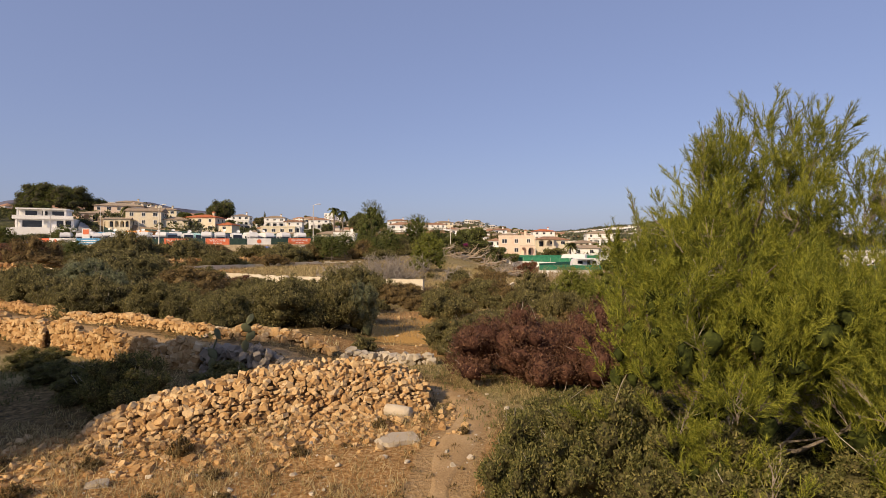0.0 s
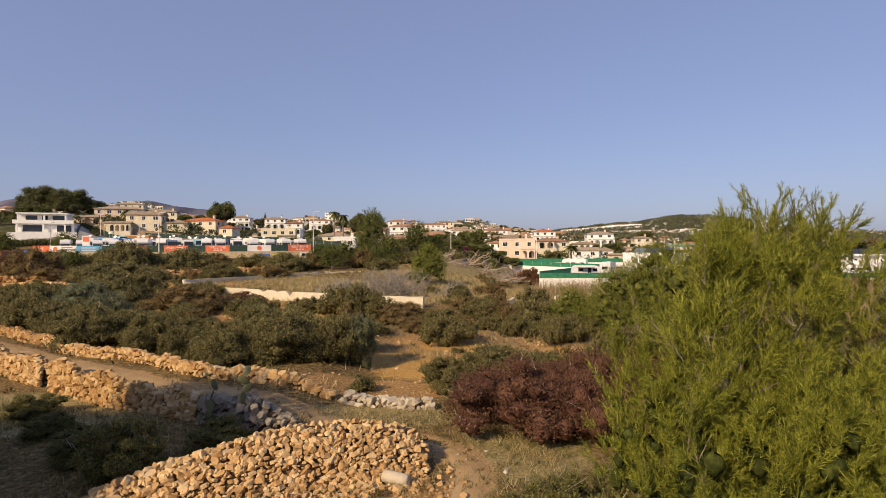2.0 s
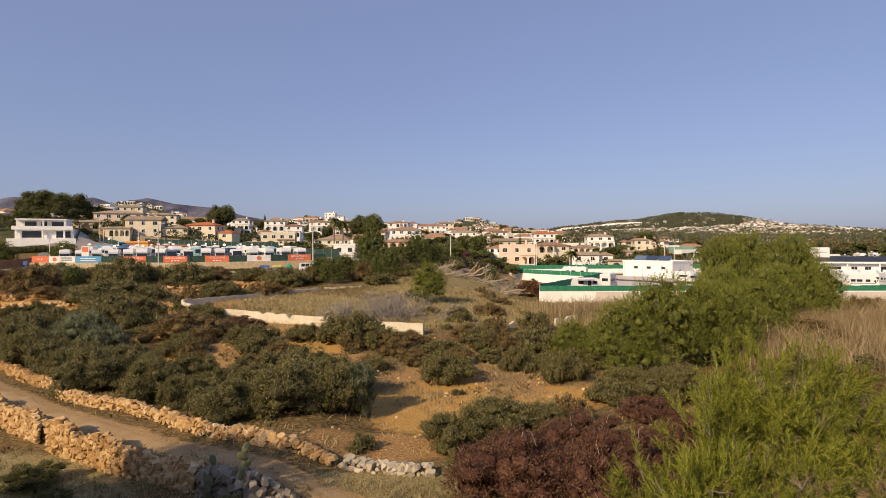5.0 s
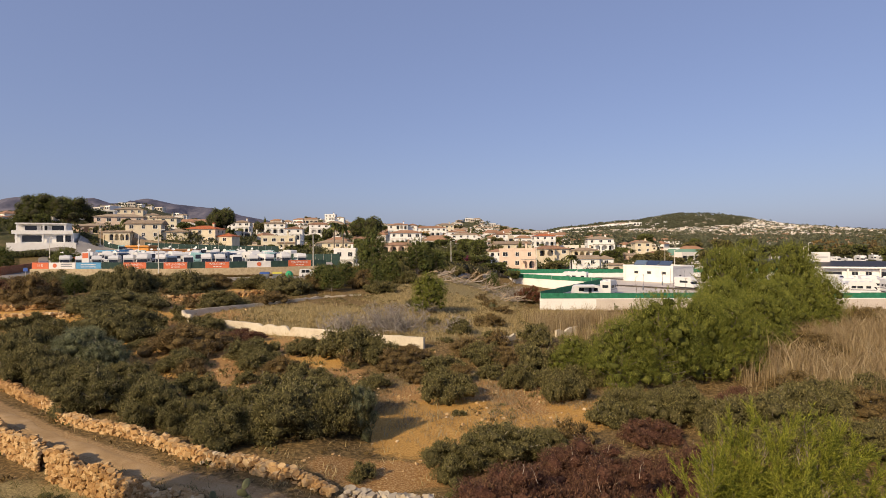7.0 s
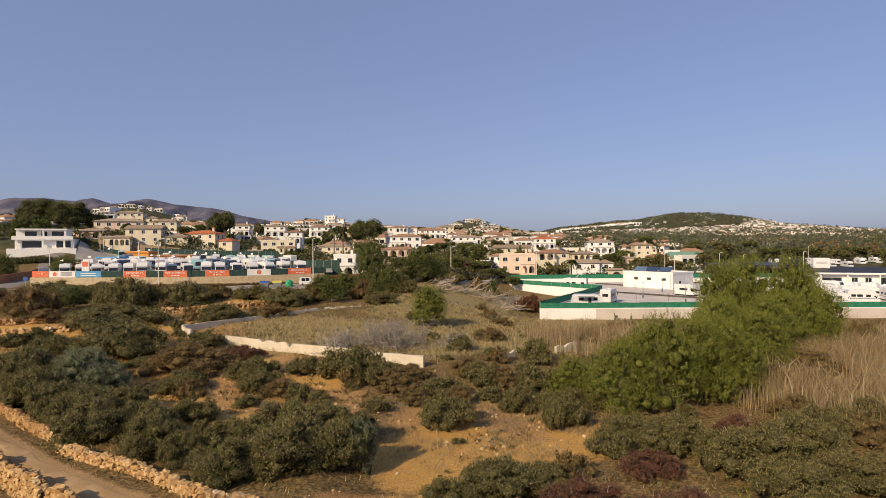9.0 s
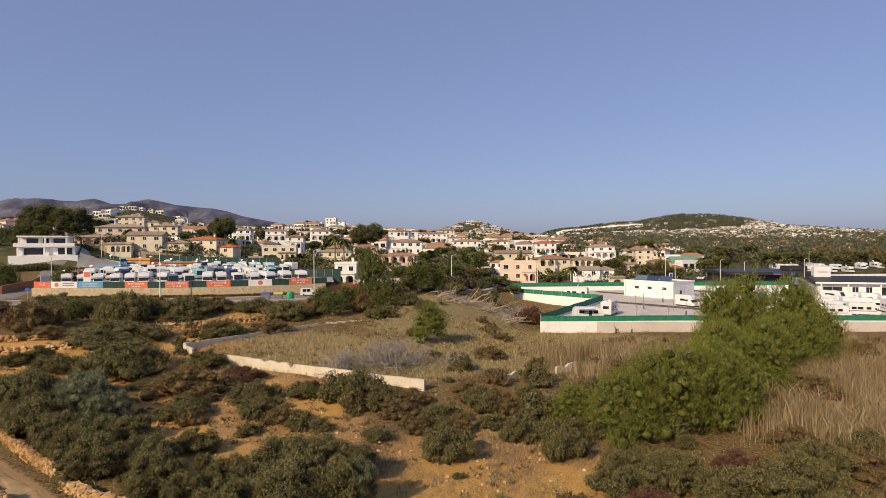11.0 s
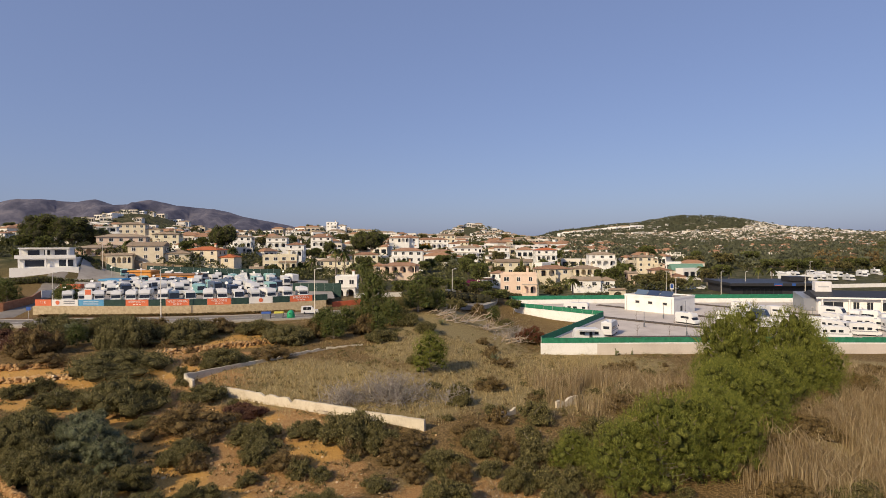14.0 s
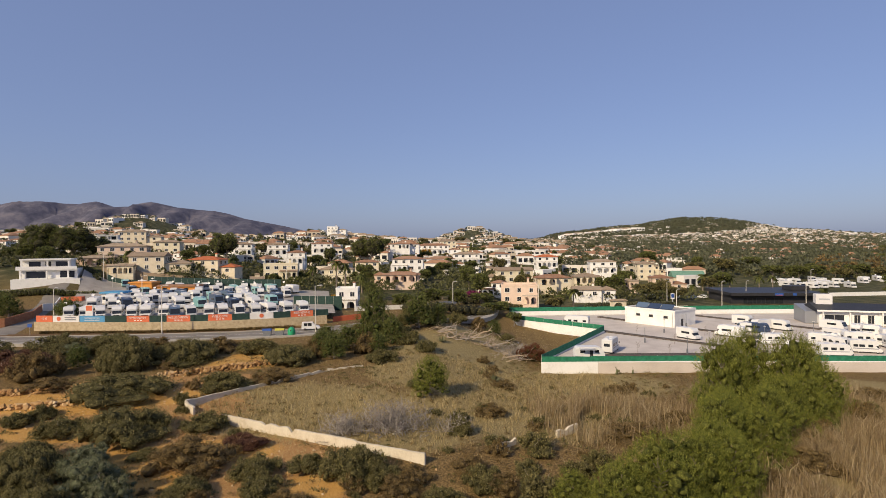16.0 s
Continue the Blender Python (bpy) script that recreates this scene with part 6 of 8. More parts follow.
site_hut(-105.8, 193, 8, 5, 3.3, M_ORANGE, M_ORANGE, "orange panelled site hut in the depot")
site_hut(-93.6, 193.5, 14, 5, 2.6, M_ORANGE, M_TILE, "long orange hut with a brown tiled roof")
site_hut(-101, 168, 6, 5, 3.0, M_BANNERW, M_BANNERB, "white depot hut with a blue roof")
skip = thing("skip_lorry", "orange-red lorry body parked beside a villa", "lorry", pose(-117, 172, gz(-117, 172), 0, 0, 10))
part("body", Shape().box(-3, -1.2, 0.8, 3, 1.2, 3.0, 0.1), M_BANNER, skip)
for sx in (-2, 0, 2):
    for sy in (-1, 1):
        wheel(skip, sx, sy, 0.45)

sign = thing("depot_sign", "red and white upright depot sign", "sign", pose(-84.8, 130.5, gz(-84.8, 130.5) + 1.9))
part("board", Shape().box(-0.9, -0.1, 1.2, 0.9, 0.1, 4.0, 0.03), M_BANNERW, sign)
part("panel", Shape().box(-0.7, -0.13, 2.6, 0.7, -0.105, 3.8), M_BANNER, sign, "red panel")
for q in (-0.6, 0.6):
    part("leg", Shape().tube([(q, 0, -0.2), (q, 0, 1.3)], [0.05, 0.05], 6), M_STEEL, sign)

# tall dark green windbreak beside the depot's white gate house
def net_panel(name, label, a, b, z0, z1, material, foot=True):
    """A mesh screen from a to b (x, y), z over land."""
    ob = thing(name, label, "fence")
    n = max(2, int(math.dist(a, b) / 2.5))
    s = Shape()
    for i in range(n):
        p = [a[k] + (b[k] - a[k]) * i / n for k in (0, 1)]
        q = [a[k] + (b[k] - a[k]) * (i + 1) / n for k in (0, 1)]
        w = Vector((-(b[1] - a[1]), b[0] - a[0])).normalized() * 0.02
        g0, g1 = gz(*p), gz(*q)
        s.add([(p[0] - w.x, p[1] - w.y, g0 + z0), (q[0] - w.x, q[1] - w.y, g1 + z0), (q[0] - w.x, q[1] - w.y, g1 + z1 - 0.05 * (i % 2)), (p[0] - w.x, p[1] - w.y, g0 + z1 - 0.05 * (i % 2)),
               (p[0] + w.x, p[1] + w.y, g0 + z0), (q[0] + w.x, q[1] + w.y, g1 + z0), (q[0] + w.x, q[1] + w.y, g1 + z1), (p[0] + w.x, p[1] + w.y, g0 + z1)],
              [(0, 1, 2, 3), (4, 7, 6, 5), (3, 2, 6, 7), (0, 4, 5, 1), (0, 3, 7, 4), (1, 5, 6, 2)])
        part("post", Shape().tube([(p[0], p[1], g0 + (0 if foot else z0 - 0.3)), (p[0], p[1], g0 + z1 + 0.08)], [0.04, 0.04], 6), M_STEEL, ob)
    part("mesh_cloth", s.weld(), material, ob)
    return ob


net_panel("windbreak", "tall dark green windbreak screen behind motorhomes", (-45, 163), (-30, 160), 0.0, 4.2, M_NETDARK)
net_panel("windbreak", "dark green boundary screen behind the depot", (-112, 206.2), (-62, 207.2), 3.1, 6.0, M_NETDARK, False)
net_panel("windbreak", "dark green boundary screen sloping down behind the depot", (-127, 205.6), (-112.2, 206.2), 1.6, 4.3, M_NETDARK, False)

# ---- road furniture ----
def street_lamp(x, y, h, arm=(1.2, 0), label="tall pale street lamp beside the road", lift=0.25):
    ob = thing("street_lamp", label, "street lamp", pose(x, y, gz(x, y)), group="street lamps")
    part("base", Shape().lathe([(0.22, -0.3), (0.22, lift + 0.1), (0.15, lift + 0.35)], 8), M_KERB, ob)
    part("pole", Shape().tube([(0, 0, 0), (0, 0, h * 0.5), (0, 0, h)], [0.13, 0.105, 0.075], 8), M_LAMP, ob)
    part("arm", Shape().tube([(0, 0, h - 0.05), (arm[0] * 0.5, arm[1] * 0.5, h + 0.12), (arm[0], arm[1], h + 0.18)], [0.05, 0.04, 0.035], 6), M_LAMP, ob)
    part("head", Shape().box(arm[0] - 0.4, arm[1] - 0.16, h + 0.12, arm[0] + 0.4, arm[1] + 0.16, h + 0.30, 0.05), M_STEEL, ob, "grey lamp head")
    return ob


street_lamp(-28.3, 120.2, 10.9)
street_lamp(-63.6, 123.0, 10.9)
street_lamp(-98, 137, 9.0, (0, 1), "slim grey lamp post at a side street")
street_lamp(-93, 168, 10.0)
for x, y, h in ((2.5, 165, 9), (30.5, 178, 10), (71, 168, 9), (81, 200, 9), (101, 200, 9), (125, 190, 9.5), (62, 300, 9), (118, 215, 8), (-70, 242, 9), (-128, 205, 11), (-24, 240, 9), (160, 240, 11)):
    street_lamp(x, y, h, (0.9, 0.3), "pale street lamp between villas")


def bin_box(x, y, lid, label):
    ob = thing("recycling_bin", label, "recycling bin", pose(x, y, gz(x, y) + 0.16, 0, 0, 8), group="recycling bins")
    part("tub", Shape().prism([(-0.75, 0.1), (0.75, 0.1), (0.95, 1.25), (-0.95, 1.25)], -0.6, 0.6, "y"), M_BINGREY, ob)
    part("lid", Shape().prism([(-0.62, 1.27), (0.62, 1.27), (0.5, 1.55), (0.0, 1.68), (-0.5, 1.55)], -0.98, 0.98, "x"), lid, ob, "coloured curved lid")
    for u in (-0.7, 0.7):
        part("foot", Shape().box(u - 0.12, -0.5, 0.0, u + 0.12, 0.5, 0.12), M_TYRE, ob)


bin_box(-38.6, 119.2, M_BLUE, "grey recycling container with a blue lid")
bin_box(-36.0, 119.7, M_BINYEL, "grey recycling container with a yellow lid")
igloo = thing("bottle_bank", "bright green igloo-shaped bottle bank beside the road", "bottle bank", pose(-33.6, 120.3, gz(-33.6, 120.3) + 0.15), group="recycling bins")
part("shell", Shape().lathe([(0.75, 0.0), (0.85, 0.15), (0.86, 0.8), (0.78, 1.25), (0.58, 1.6), (0.3, 1.82), (0.05, 1.88)], 20), M_BINGREEN, igloo, "", None, False)
part("slot", Shape().lathe([(0.03, 0), (0.13, 0.0), (0.13, 0.08), (0.03, 0.08)], 10), M_DARK, igloo, "black bottle slot", pose(0.0, -0.80, 1.2, 90, 0, 0))
post = thing("road_sign", "small blue road sign on a post", "road sign", pose(-93.0, 122.5, gz(-93, 122.5)))
part("post", Shape().tube([(0, 0, 0), (0, 0, 2.3)], [0.03, 0.03], 6), M_STEEL, post)
part("plate", Shape().box(-0.5, -0.05, 1.9, 0.5, -0.02, 2.7, 0.0), M_BLUE, post, "blue plate")
park(V_VAN, -33.2, 127.2, 12, 0.16)
park(V_CAR, -103, 121.8, 175, 0.16)


# ---- the white-walled motorhome site ----
def site_wall(points, foot, top, net, label="white rendered boundary wall topped by a green mesh screen"):
    for a, b in zip(points[:-1], points[1:]):
        ob = thing("boundary_wall", label, "boundary wall", group="site walls")
        d = Vector((b[0] - a[0], b[1] - a[1])).normalized()
        w = Vector((-d.y, d.x)) * 0.13
        za, zb = a[2], b[2]
        s = Shape()
        s.add([(a[0] - w.x, a[1] - w.y, za + foot), (b[0] - w.x, b[1] - w.y, zb + foot), (b[0] + w.x, b[1] + w.y, zb + foot), (a[0] + w.x, a[1] + w.y, za + foot),
               (a[0] - w.x, a[1] - w.y, za + top), (b[0] - w.x, b[1] - w.y, zb + top), (b[0] + w.x, b[1] + w.y, zb + top), (a[0] + w.x, a[1] + w.y, za + top)],
              [(0, 3, 2, 1), (4, 5, 6, 7), (0, 1, 5, 4), (1, 2, 6, 5), (2, 3, 7, 6), (3, 0, 4, 7)])
        part("masonry", s, M_WHITE, ob)
        n = max(2, int(math.dist(a[:2], b[:2]) / 3))
        cloth = Shape()
        for i in range(n):
            p = [a[k] + (b[k] - a[k]) * i / n for k in range(3)]
            q = [a[k] + (b[k] - a[k]) * (i + 1) / n for k in range(3)]
            e = w * 0.25
            sag = 0.05 * ((i * 7) % 3)
            cloth.add([(p[0] - e.x, p[1] - e.y, p[2] + top + 0.02), (q[0] - e.x, q[1] - e.y, q[2] + top + 0.02), (q[0] - e.x, q[1] - e.y, q[2] + top + net - sag), (p[0] - e.x, p[1] - e.y, p[2] + top + net),
                       (p[0] + e.x, p[1] + e.y, p[2] + top + 0.02), (q[0] + e.x, q[1] + e.y, q[2] + top + 0.02), (q[0] + e.x, q[1] + e.y, q[2] + top + net - sag), (p[0] + e.x, p[1] + e.y, p[2] + top + net)],
                      [(0, 1, 2, 3), (4, 7, 6, 5), (3, 2, 6, 7), (0, 3, 7, 4), (1, 5, 6, 2)])
            part("post", Shape().tube([(p[0] + e.x * 2, p[1] + e.y * 2, p[2] + top - 0.05), (p[0] + e.x * 2, p[1] + e.y * 2, p[2] + top + net + 0.06)], [0.03, 0.03], 5), M_STEEL, ob)
        part("mesh_screen", cloth.weld(), M_NET, ob, "green mesh screen")


SITE = 0.75     # height of the site's paving
site_wall([(18.7, 105.0, SITE), (44, 105.2, SITE), (70, 104.5, SITE), (104, 103.0, SITE)], -2.6, 0.15, 1.05)
site_wall([(18.7, 105.2, SITE), (41, 141, SITE + 0.3)], -2.0, 0.15, 1.35)
site_wall([(41, 141.2, SITE + 0.3), (21.3, 160, SITE + 0.6)], -2.2, 0.35, 1.2)
site_wall([(21.2, 160.4, SITE + 0.6), (20.8, 176, SITE + 0.7), (62, 178, SITE + 0.7), (124, 178, SITE + 0.7)], -2.0, 0.6, 1.3)
pave = Shape()
pave.prism([(18.9, 105.2), (104, 103.2), (140, 150), (140, 177.5), (62, 177.6), (21, 175.6), (21.6, 160.4), (41.2, 141.2)], SITE - 2.4, SITE, "z")
thing("site_paving", "pale pinkish concrete pitches of a motorhome site", "paving", mesh=pave.mesh("site_paving", M_PAVE), kind="structure")
M_BED = mat("dark_bed_gravel", [(0.05, 0.04, 0.034), (0.10, 0.082, 0.068), (0.15, 0.125, 0.10)], 1.5, 0.95, 0.5, 12)
lane = Shape().prism([(25, 106.2), (76, 105.6), (72.5, 113.4), (34.5, 113.8)], SITE - 0.1, SITE + 0.012, "z")
thing("site_lane", "dark asphalt lane along the site wall", "lane", mesh=lane.mesh("site_lane", M_BED), kind="structure")
for x0, y0, x1, y1 in ((40, 144, 67, 114), (48, 171, 76, 131), (78, 174, 101, 139), (69, 137, 88, 113)):
    d = Vector((x1 - x0, y1 - y0)).normalized()
    w = Vector((-d.y, d.x)) * 0.9
    s = Shape()
    s.add([(x0 - w.x, y0 - w.y, SITE - 0.1), (x1 - w.x, y1 - w.y, SITE - 0.1), (x1 + w.x, y1 + w.y, SITE - 0.1), (x0 + w.x, y0 + w.y, SITE - 0.1), (x0 - w.x, y0 - w.y, SITE + 0.25), (x1 - w.x, y1 - w.y, SITE + 0.25), (x1 + w.x, y1 + w.y, SITE + 0.25), (x0 + w.x, y0 + w.y, SITE + 0.25)],
          [(0, 3, 2, 1), (4, 5, 6, 7), (0, 1, 5, 4), (1, 2, 6, 5), (2, 3, 7, 6), (3, 0, 4, 7)])
    thing("planting_bed", "dark grey-brown gravel planting bed between pitches", "planting bed", mesh=s.mesh("planting_bed", M_BED))


def lay_on(master, x, y, turn, z=SITE, scale=1.0):
    return copy_thing(master, scaled(x, y, z, turn, scale, scale, scale))


lay_on(V_CARA, 28.6, 108.5, 0)
lay_on(V_ALC, 36.6, 118.5, 150)
lay_on(V_LONG, 33.0, 153.5, -118, SITE)
for x, y, t, k in ((59.5, 128.5, 28, 1), (67.5, 136.5, -140, 2), (75, 141, -105, 0), (80, 143, -70, 1), (85, 151, 35, 1), (81, 137, 40, 3), (89, 141, 30, 1), (70.5, 123.5, -100, 0), (92, 125, 20, 1), (96, 122, 75, 2), (103, 141, 30, 0), (99, 133, -60, 1), (105, 131, 40, 2),
                   (85, 115, 15, 0), (89, 112, 70, 1), (94, 114, -20, 2), (99, 117, 50, 0), (91, 108.5, -80, 1), (97, 109, 80, 2), (104, 119, 10, 1), (87, 119.5, 60, 2), (108, 127, 70, 0), (81, 109.5, 80, 0)):
    lay_on((MOBILE if y < 127 else REAR)[k], x, y, t, SITE, 0.9)
for x, y in ((46, 126, ), (58, 120), (56, 140), (74, 127), (50, 113), (66, 150), (82, 146), (90, 134)):
    ob = thing("service_post", "slim grey electric service post on a pitch", "service post", pose(x, y, SITE))
    part("pole", Shape().tube([(0, 0, 0), (0, 0, 3.4)], [0.06, 0.05], 6), M_BINGREY, ob)
    part("lamp_head", Shape().lathe([(0.05, 3.35), (0.3, 3.4), (0.3, 3.5), (0.05, 3.55)], 10), M_STEEL, ob)
    part("tap_box", Shape().box(-0.15, -0.12, 0, 0.15, 0.12, 1.0, 0.03), M_BINGREY, ob)


def pot_palm(x, y):
    ob = thing("young_tree", "small bare young tree on a pitch", "young tree", pose(x, y, SITE))
    s = Shape().tube([(0, 0, 0), (0.02, 0, 1.2), (0, 0.05, 2.2)], [0.05, 0.04, 0.02], 5)
    r = random.Random(x)
    for i in range(9):
        a = r.uniform(0, 6.28)
        s.tube([(0, 0, 1.0 + i * 0.13), (0.4 * math.cos(a), 0.4 * math.sin(a), 1.4 + i * 0.13), (0.6 * math.cos(a), 0.6 * math.sin(a), 1.5 + i * 0.13)], [0.02, 0.015, 0.006], 4)
    part("stem", s, M_BARK, ob)


for x, y in ((40, 113.5), (46, 112), (52, 124), (60, 109), (64, 135), (48, 137), (75, 119)):
    pot_palm(x, y)


def service_block():
    ob = thing("service_building", "low white flat-roofed service building with roof solar panels", "building", pose(61.7, 157.4, SITE, 0, 0, -52))
    part("wall", Shape().box(-7.6, -5.5, 0, 7.6, 5.5, 4.1), M_WHITE, ob)
    part("parapet", Shape().box(-7.72, -5.62, 4.104, 7.72, -5.3, 4.6).box(-7.72, 5.3, 4.104, 7.72, 5.62, 4.6).box(-7.72, -5.3, 4.104, -7.4, 5.3, 4.6).box(7.4, -5.3, 4.104, 7.72, 5.3, 4.6), M_WHITE, ob)
    part("roof", Shape().box(-7.4, -5.3, 4.104, 7.4, 5.3, 4.3), M_KERB, ob)
    for x in (-3.4, 0.6, 5.0):
        w = part("window", Shape().box(x - 0.6, -5.56, 2.3, x + 0.6, -5.47, 2.9), M_DARK, ob, "small dark high window")
        part("frame", Shape().box(x - 0.7, -5.58, 2.22, x + 0.7, -5.52, 2.29).box(x - 0.7, -5.58, 2.91, x + 0.7, -5.52, 2.98), M_KERB, w)
    part("door", Shape().box(7.57, -2.2, 0.05, 7.64, -1.2, 2.1), M_DARK, ob, "dark grey door")
    for x in (-3.2, 0.6, 4.4):
        part("solar_panel", Shape().add([(x - 1.8, -4.4, 4.7), (x + 1.8, -4.4, 4.7), (x + 1.8, -2.8, 5.9), (x - 1.8, -2.8, 5.9), (x - 1.8, -4.35, 4.6), (x + 1.8, -4.35, 4.6), (x + 1.8, -2.75, 5.8), (x - 1.8, -2.75, 5.8)],
                                        [(0, 1, 2, 3), (4, 7, 6, 5), (0, 4, 5, 1), (1, 5, 6, 2), (2, 6, 7, 3), (3, 7, 4, 0)]), M_BLUEGREY, ob, "dark blue solar panel")
    for x, y in ((7.0, -5.78), (-7.0, -5.78)):
        part("downpipe", Shape().tube([(x, y + 0.15, 0), (x, y + 0.15, 4.0)], [0.06, 0.06], 6), M_STEEL, ob)


service_block()


def office():
    ob = thing("office_building", "long white single-storey site office with a dark shallow roof", "building", pose(104, 152.5, SITE + 0.1, 0, 0, -16))
    part("wall", Shape().box(0, 0, 0, 44, 11, 3.6), M_WHITE, ob)
    part("roof", Shape().prism([(-1.2, 3.62), (11.8, 3.62), (11.0, 4.0), (5.4, 5.5), (-1.0, 4.05)], -0.8, 44.6, "x"), M_DARK, ob, "dark grey roof")
    part("porch", Shape().prism([(1.5, 0), (11, 0), (11, 4.6), (1.5, 3.4)], -3.0, -0.05, "x"), M_SILVER, ob, "grey entrance wing")
    part("fascia", Shape().box(-0.9, -1.3, 3.64, 44.7, -1.21, 4.1), M_WHITE, ob)
    for x, w in ((3.6, 4.6), (9.0, 1.4), (12.2, 1.4), (17, 4.0), (23.5, 1.4), (27, 2.4), (33, 3.0), (39, 3.0)):
        p = part("window", Shape().box(x - w / 2, -0.04, 0.5, x + w / 2, 0.03, 2.7), M_GLASS, ob)
        part("frame", Shape().box(x - w / 2 - 0.1, -0.06, 0.4, x + w / 2 + 0.1, 0.0, 0.49).box(x - w / 2 - 0.1, -0.06, 2.71, x + w / 2 + 0.1, 0.0, 2.8).box(x - 0.05, -0.07, 0.5, x + 0.05, -0.041, 2.7), M_STEEL, p)
    for x in (0.6, 7, 14.5, 21.5, 30, 36, 43.4):
        part("pillar", Shape().box(x - 0.16, -1.1, 0, x + 0.16, -0.8, 3.62), M_WHITE, ob)
    part("sign_box", Shape().box(0.5, 4.0, 4.4, 4.6, 6.4, 8.0, 0.08), M_BANNERW, ob, "white roof sign box")
    part("print_bar", Shape().box(1.2, 3.96, 6.4, 3.9, 4.0, 6.8), M_SILVER, ob)


office()


def supermarket():
    ob = thing("supermarket", "large dark grey flat-roofed supermarket with a glazed front", "supermarket", scaled(125, 213, gz(125, 213) - 0.5, -4, 0.56, 0.66, 0.66))
    part("wall", Shape().box(-28, -8, 0, 30, 24, 5.6), M_DARK, ob)
    part("roof", Shape().prism([(-12, 5.62), (25, 5.62), (25, 7.6), (-12, 7.2)], -30, 31, "x"), M_DARK, ob, "dark grey overhanging roof")
    for i in range(9):
        part("shop_window", Shape().box(-20 + i * 2.9, -8.05, 0.4, -17.4 + i * 2.9, -7.97, 3.8), M_GLASS, ob)
    part("sign_panel", Shape().box(-2, -12.05, 5.75, 3.5, -12.01, 7.1), M_BLUE, ob, "plain blue and red shop sign")
    part("sign_stripe", Shape().box(-1.6, -12.09, 5.9, 3.1, -12.06, 6.15), M_BANNER, ob)
    part("sign_panel", Shape().box(9.5, -12.05, 5.75, 12.0, -12.01, 7.1), M_BLUE, ob, "plain blue shop sign")
    part("plant_room", Shape().box(16, 0, 7.6, 28, 10, 10.2), M_DARK, ob)


supermarket()
pylon = thing("sign_pylon", "blue and white upright shop sign pylon", "sign", scaled(88, 212, gz(88, 212), 0, 0.55, 0.55, 0.6))
part("board", Shape().box(-1.3, -0.2, 2.5, 1.3, 0.2, 6.2, 0.05), M_BANNERW, pylon)
part("panel", Shape().box(-1.0, -0.24, 3.4, 1.0, -0.21, 5.9), M_BLUE, pylon, "plain blue panel")
part("post", Shape().box(-0.3, -0.15, -0.2, 0.3, 0.15, 2.5), M_STEEL, pylon)
for i, (x, y) in enumerate(((84, 226), (88, 227), (93, 225), (97, 228), (103, 226), (108, 227), (113, 226), (90, 236), (72, 231), (100, 236))):
    park((V_CAR, V_CARW)[i % 2], x, y, 70 + 7 * i, 0.05)
far_row = random.Random(4)
for i in range(34):
    x, y = 178 + far_row.uniform(0, 80), 272 + far_row.uniform(0, 34)
    park(REAR[far_row.randrange(3)], x, y, far_row.uniform(-20, 20), 0.05)

# ---- villas ----
def window(parent, x, y, z, w, h, shutters=None, bars=True):
    """A window on a wall that faces -y, at y: dark pane, proud frame and sill."""
    p = part("window", Shape().box(x - w / 2, y - 0.02, z, x + w / 2, y + 0.06, z + h), M_GLASS, parent)
    f = Shape().box(x - w / 2 - 0.12, y - 0.07, z - 0.14, x + w / 2 + 0.12, y - 0.005, z).box(x - w / 2 - 0.1, y - 0.06, z + h, x + w / 2 + 0.1, y - 0.005, z + h + 0.1)
    f.box(x - w / 2 - 0.1, y - 0.06, z, x - w / 2, y - 0.005, z + h).box(x + w / 2, y - 0.06, z, x + w / 2 + 0.1, y - 0.005, z + h)
    if bars:
        f.box(x - 0.03, y - 0.05, z, x + 0.03, y - 0.022, z + h)
    part("frame", f, shutters or M_WHITE, p)


def side_window(parent, x, y, z, w, h, sign):
    part("window", Shape().box(x - 0.05, y - w / 2, z, x + 0.05, y + w / 2, z + h), M_GLASS, parent)


def arcade(width, height, bays, thick, spring=0.55, fill=0.72):
    """A wall along x with round-headed openings right through it, front at y = 0."""
    s = Shape()
    bay = width / bays
    a = bay * fill / 2
    z0 = height * spring
    rise = min(a, height * 0.9 - z0)
    for b in range(bays):
        x = -width / 2 + bay * (b + 0.5)
        s.box(x - bay / 2, 0, 0, x - a, thick, height).box(x + a, 0, 0, x + bay / 2, thick, height)
        n = 6
        for i in range(n):
            t0, t1 = math.pi * i / n, math.pi * (i + 1) / n
            xa, xb = x - a * math.cos(t0), x - a * math.cos(t1)
            za, zb = z0 + rise * math.sin(t0), z0 + rise * math.sin(t1)
            s.add([(xa, 0, za), (xb, 0, zb), (xb, 0, height), (xa, 0, height), (xa, thick, za), (xb, thick, zb), (xb, thick, height), (xa, thick, height)],
                  [(0, 1, 2, 3), (4, 7, 6, 5), (0, 4, 5, 1), (3, 2, 6, 7)])
    return s


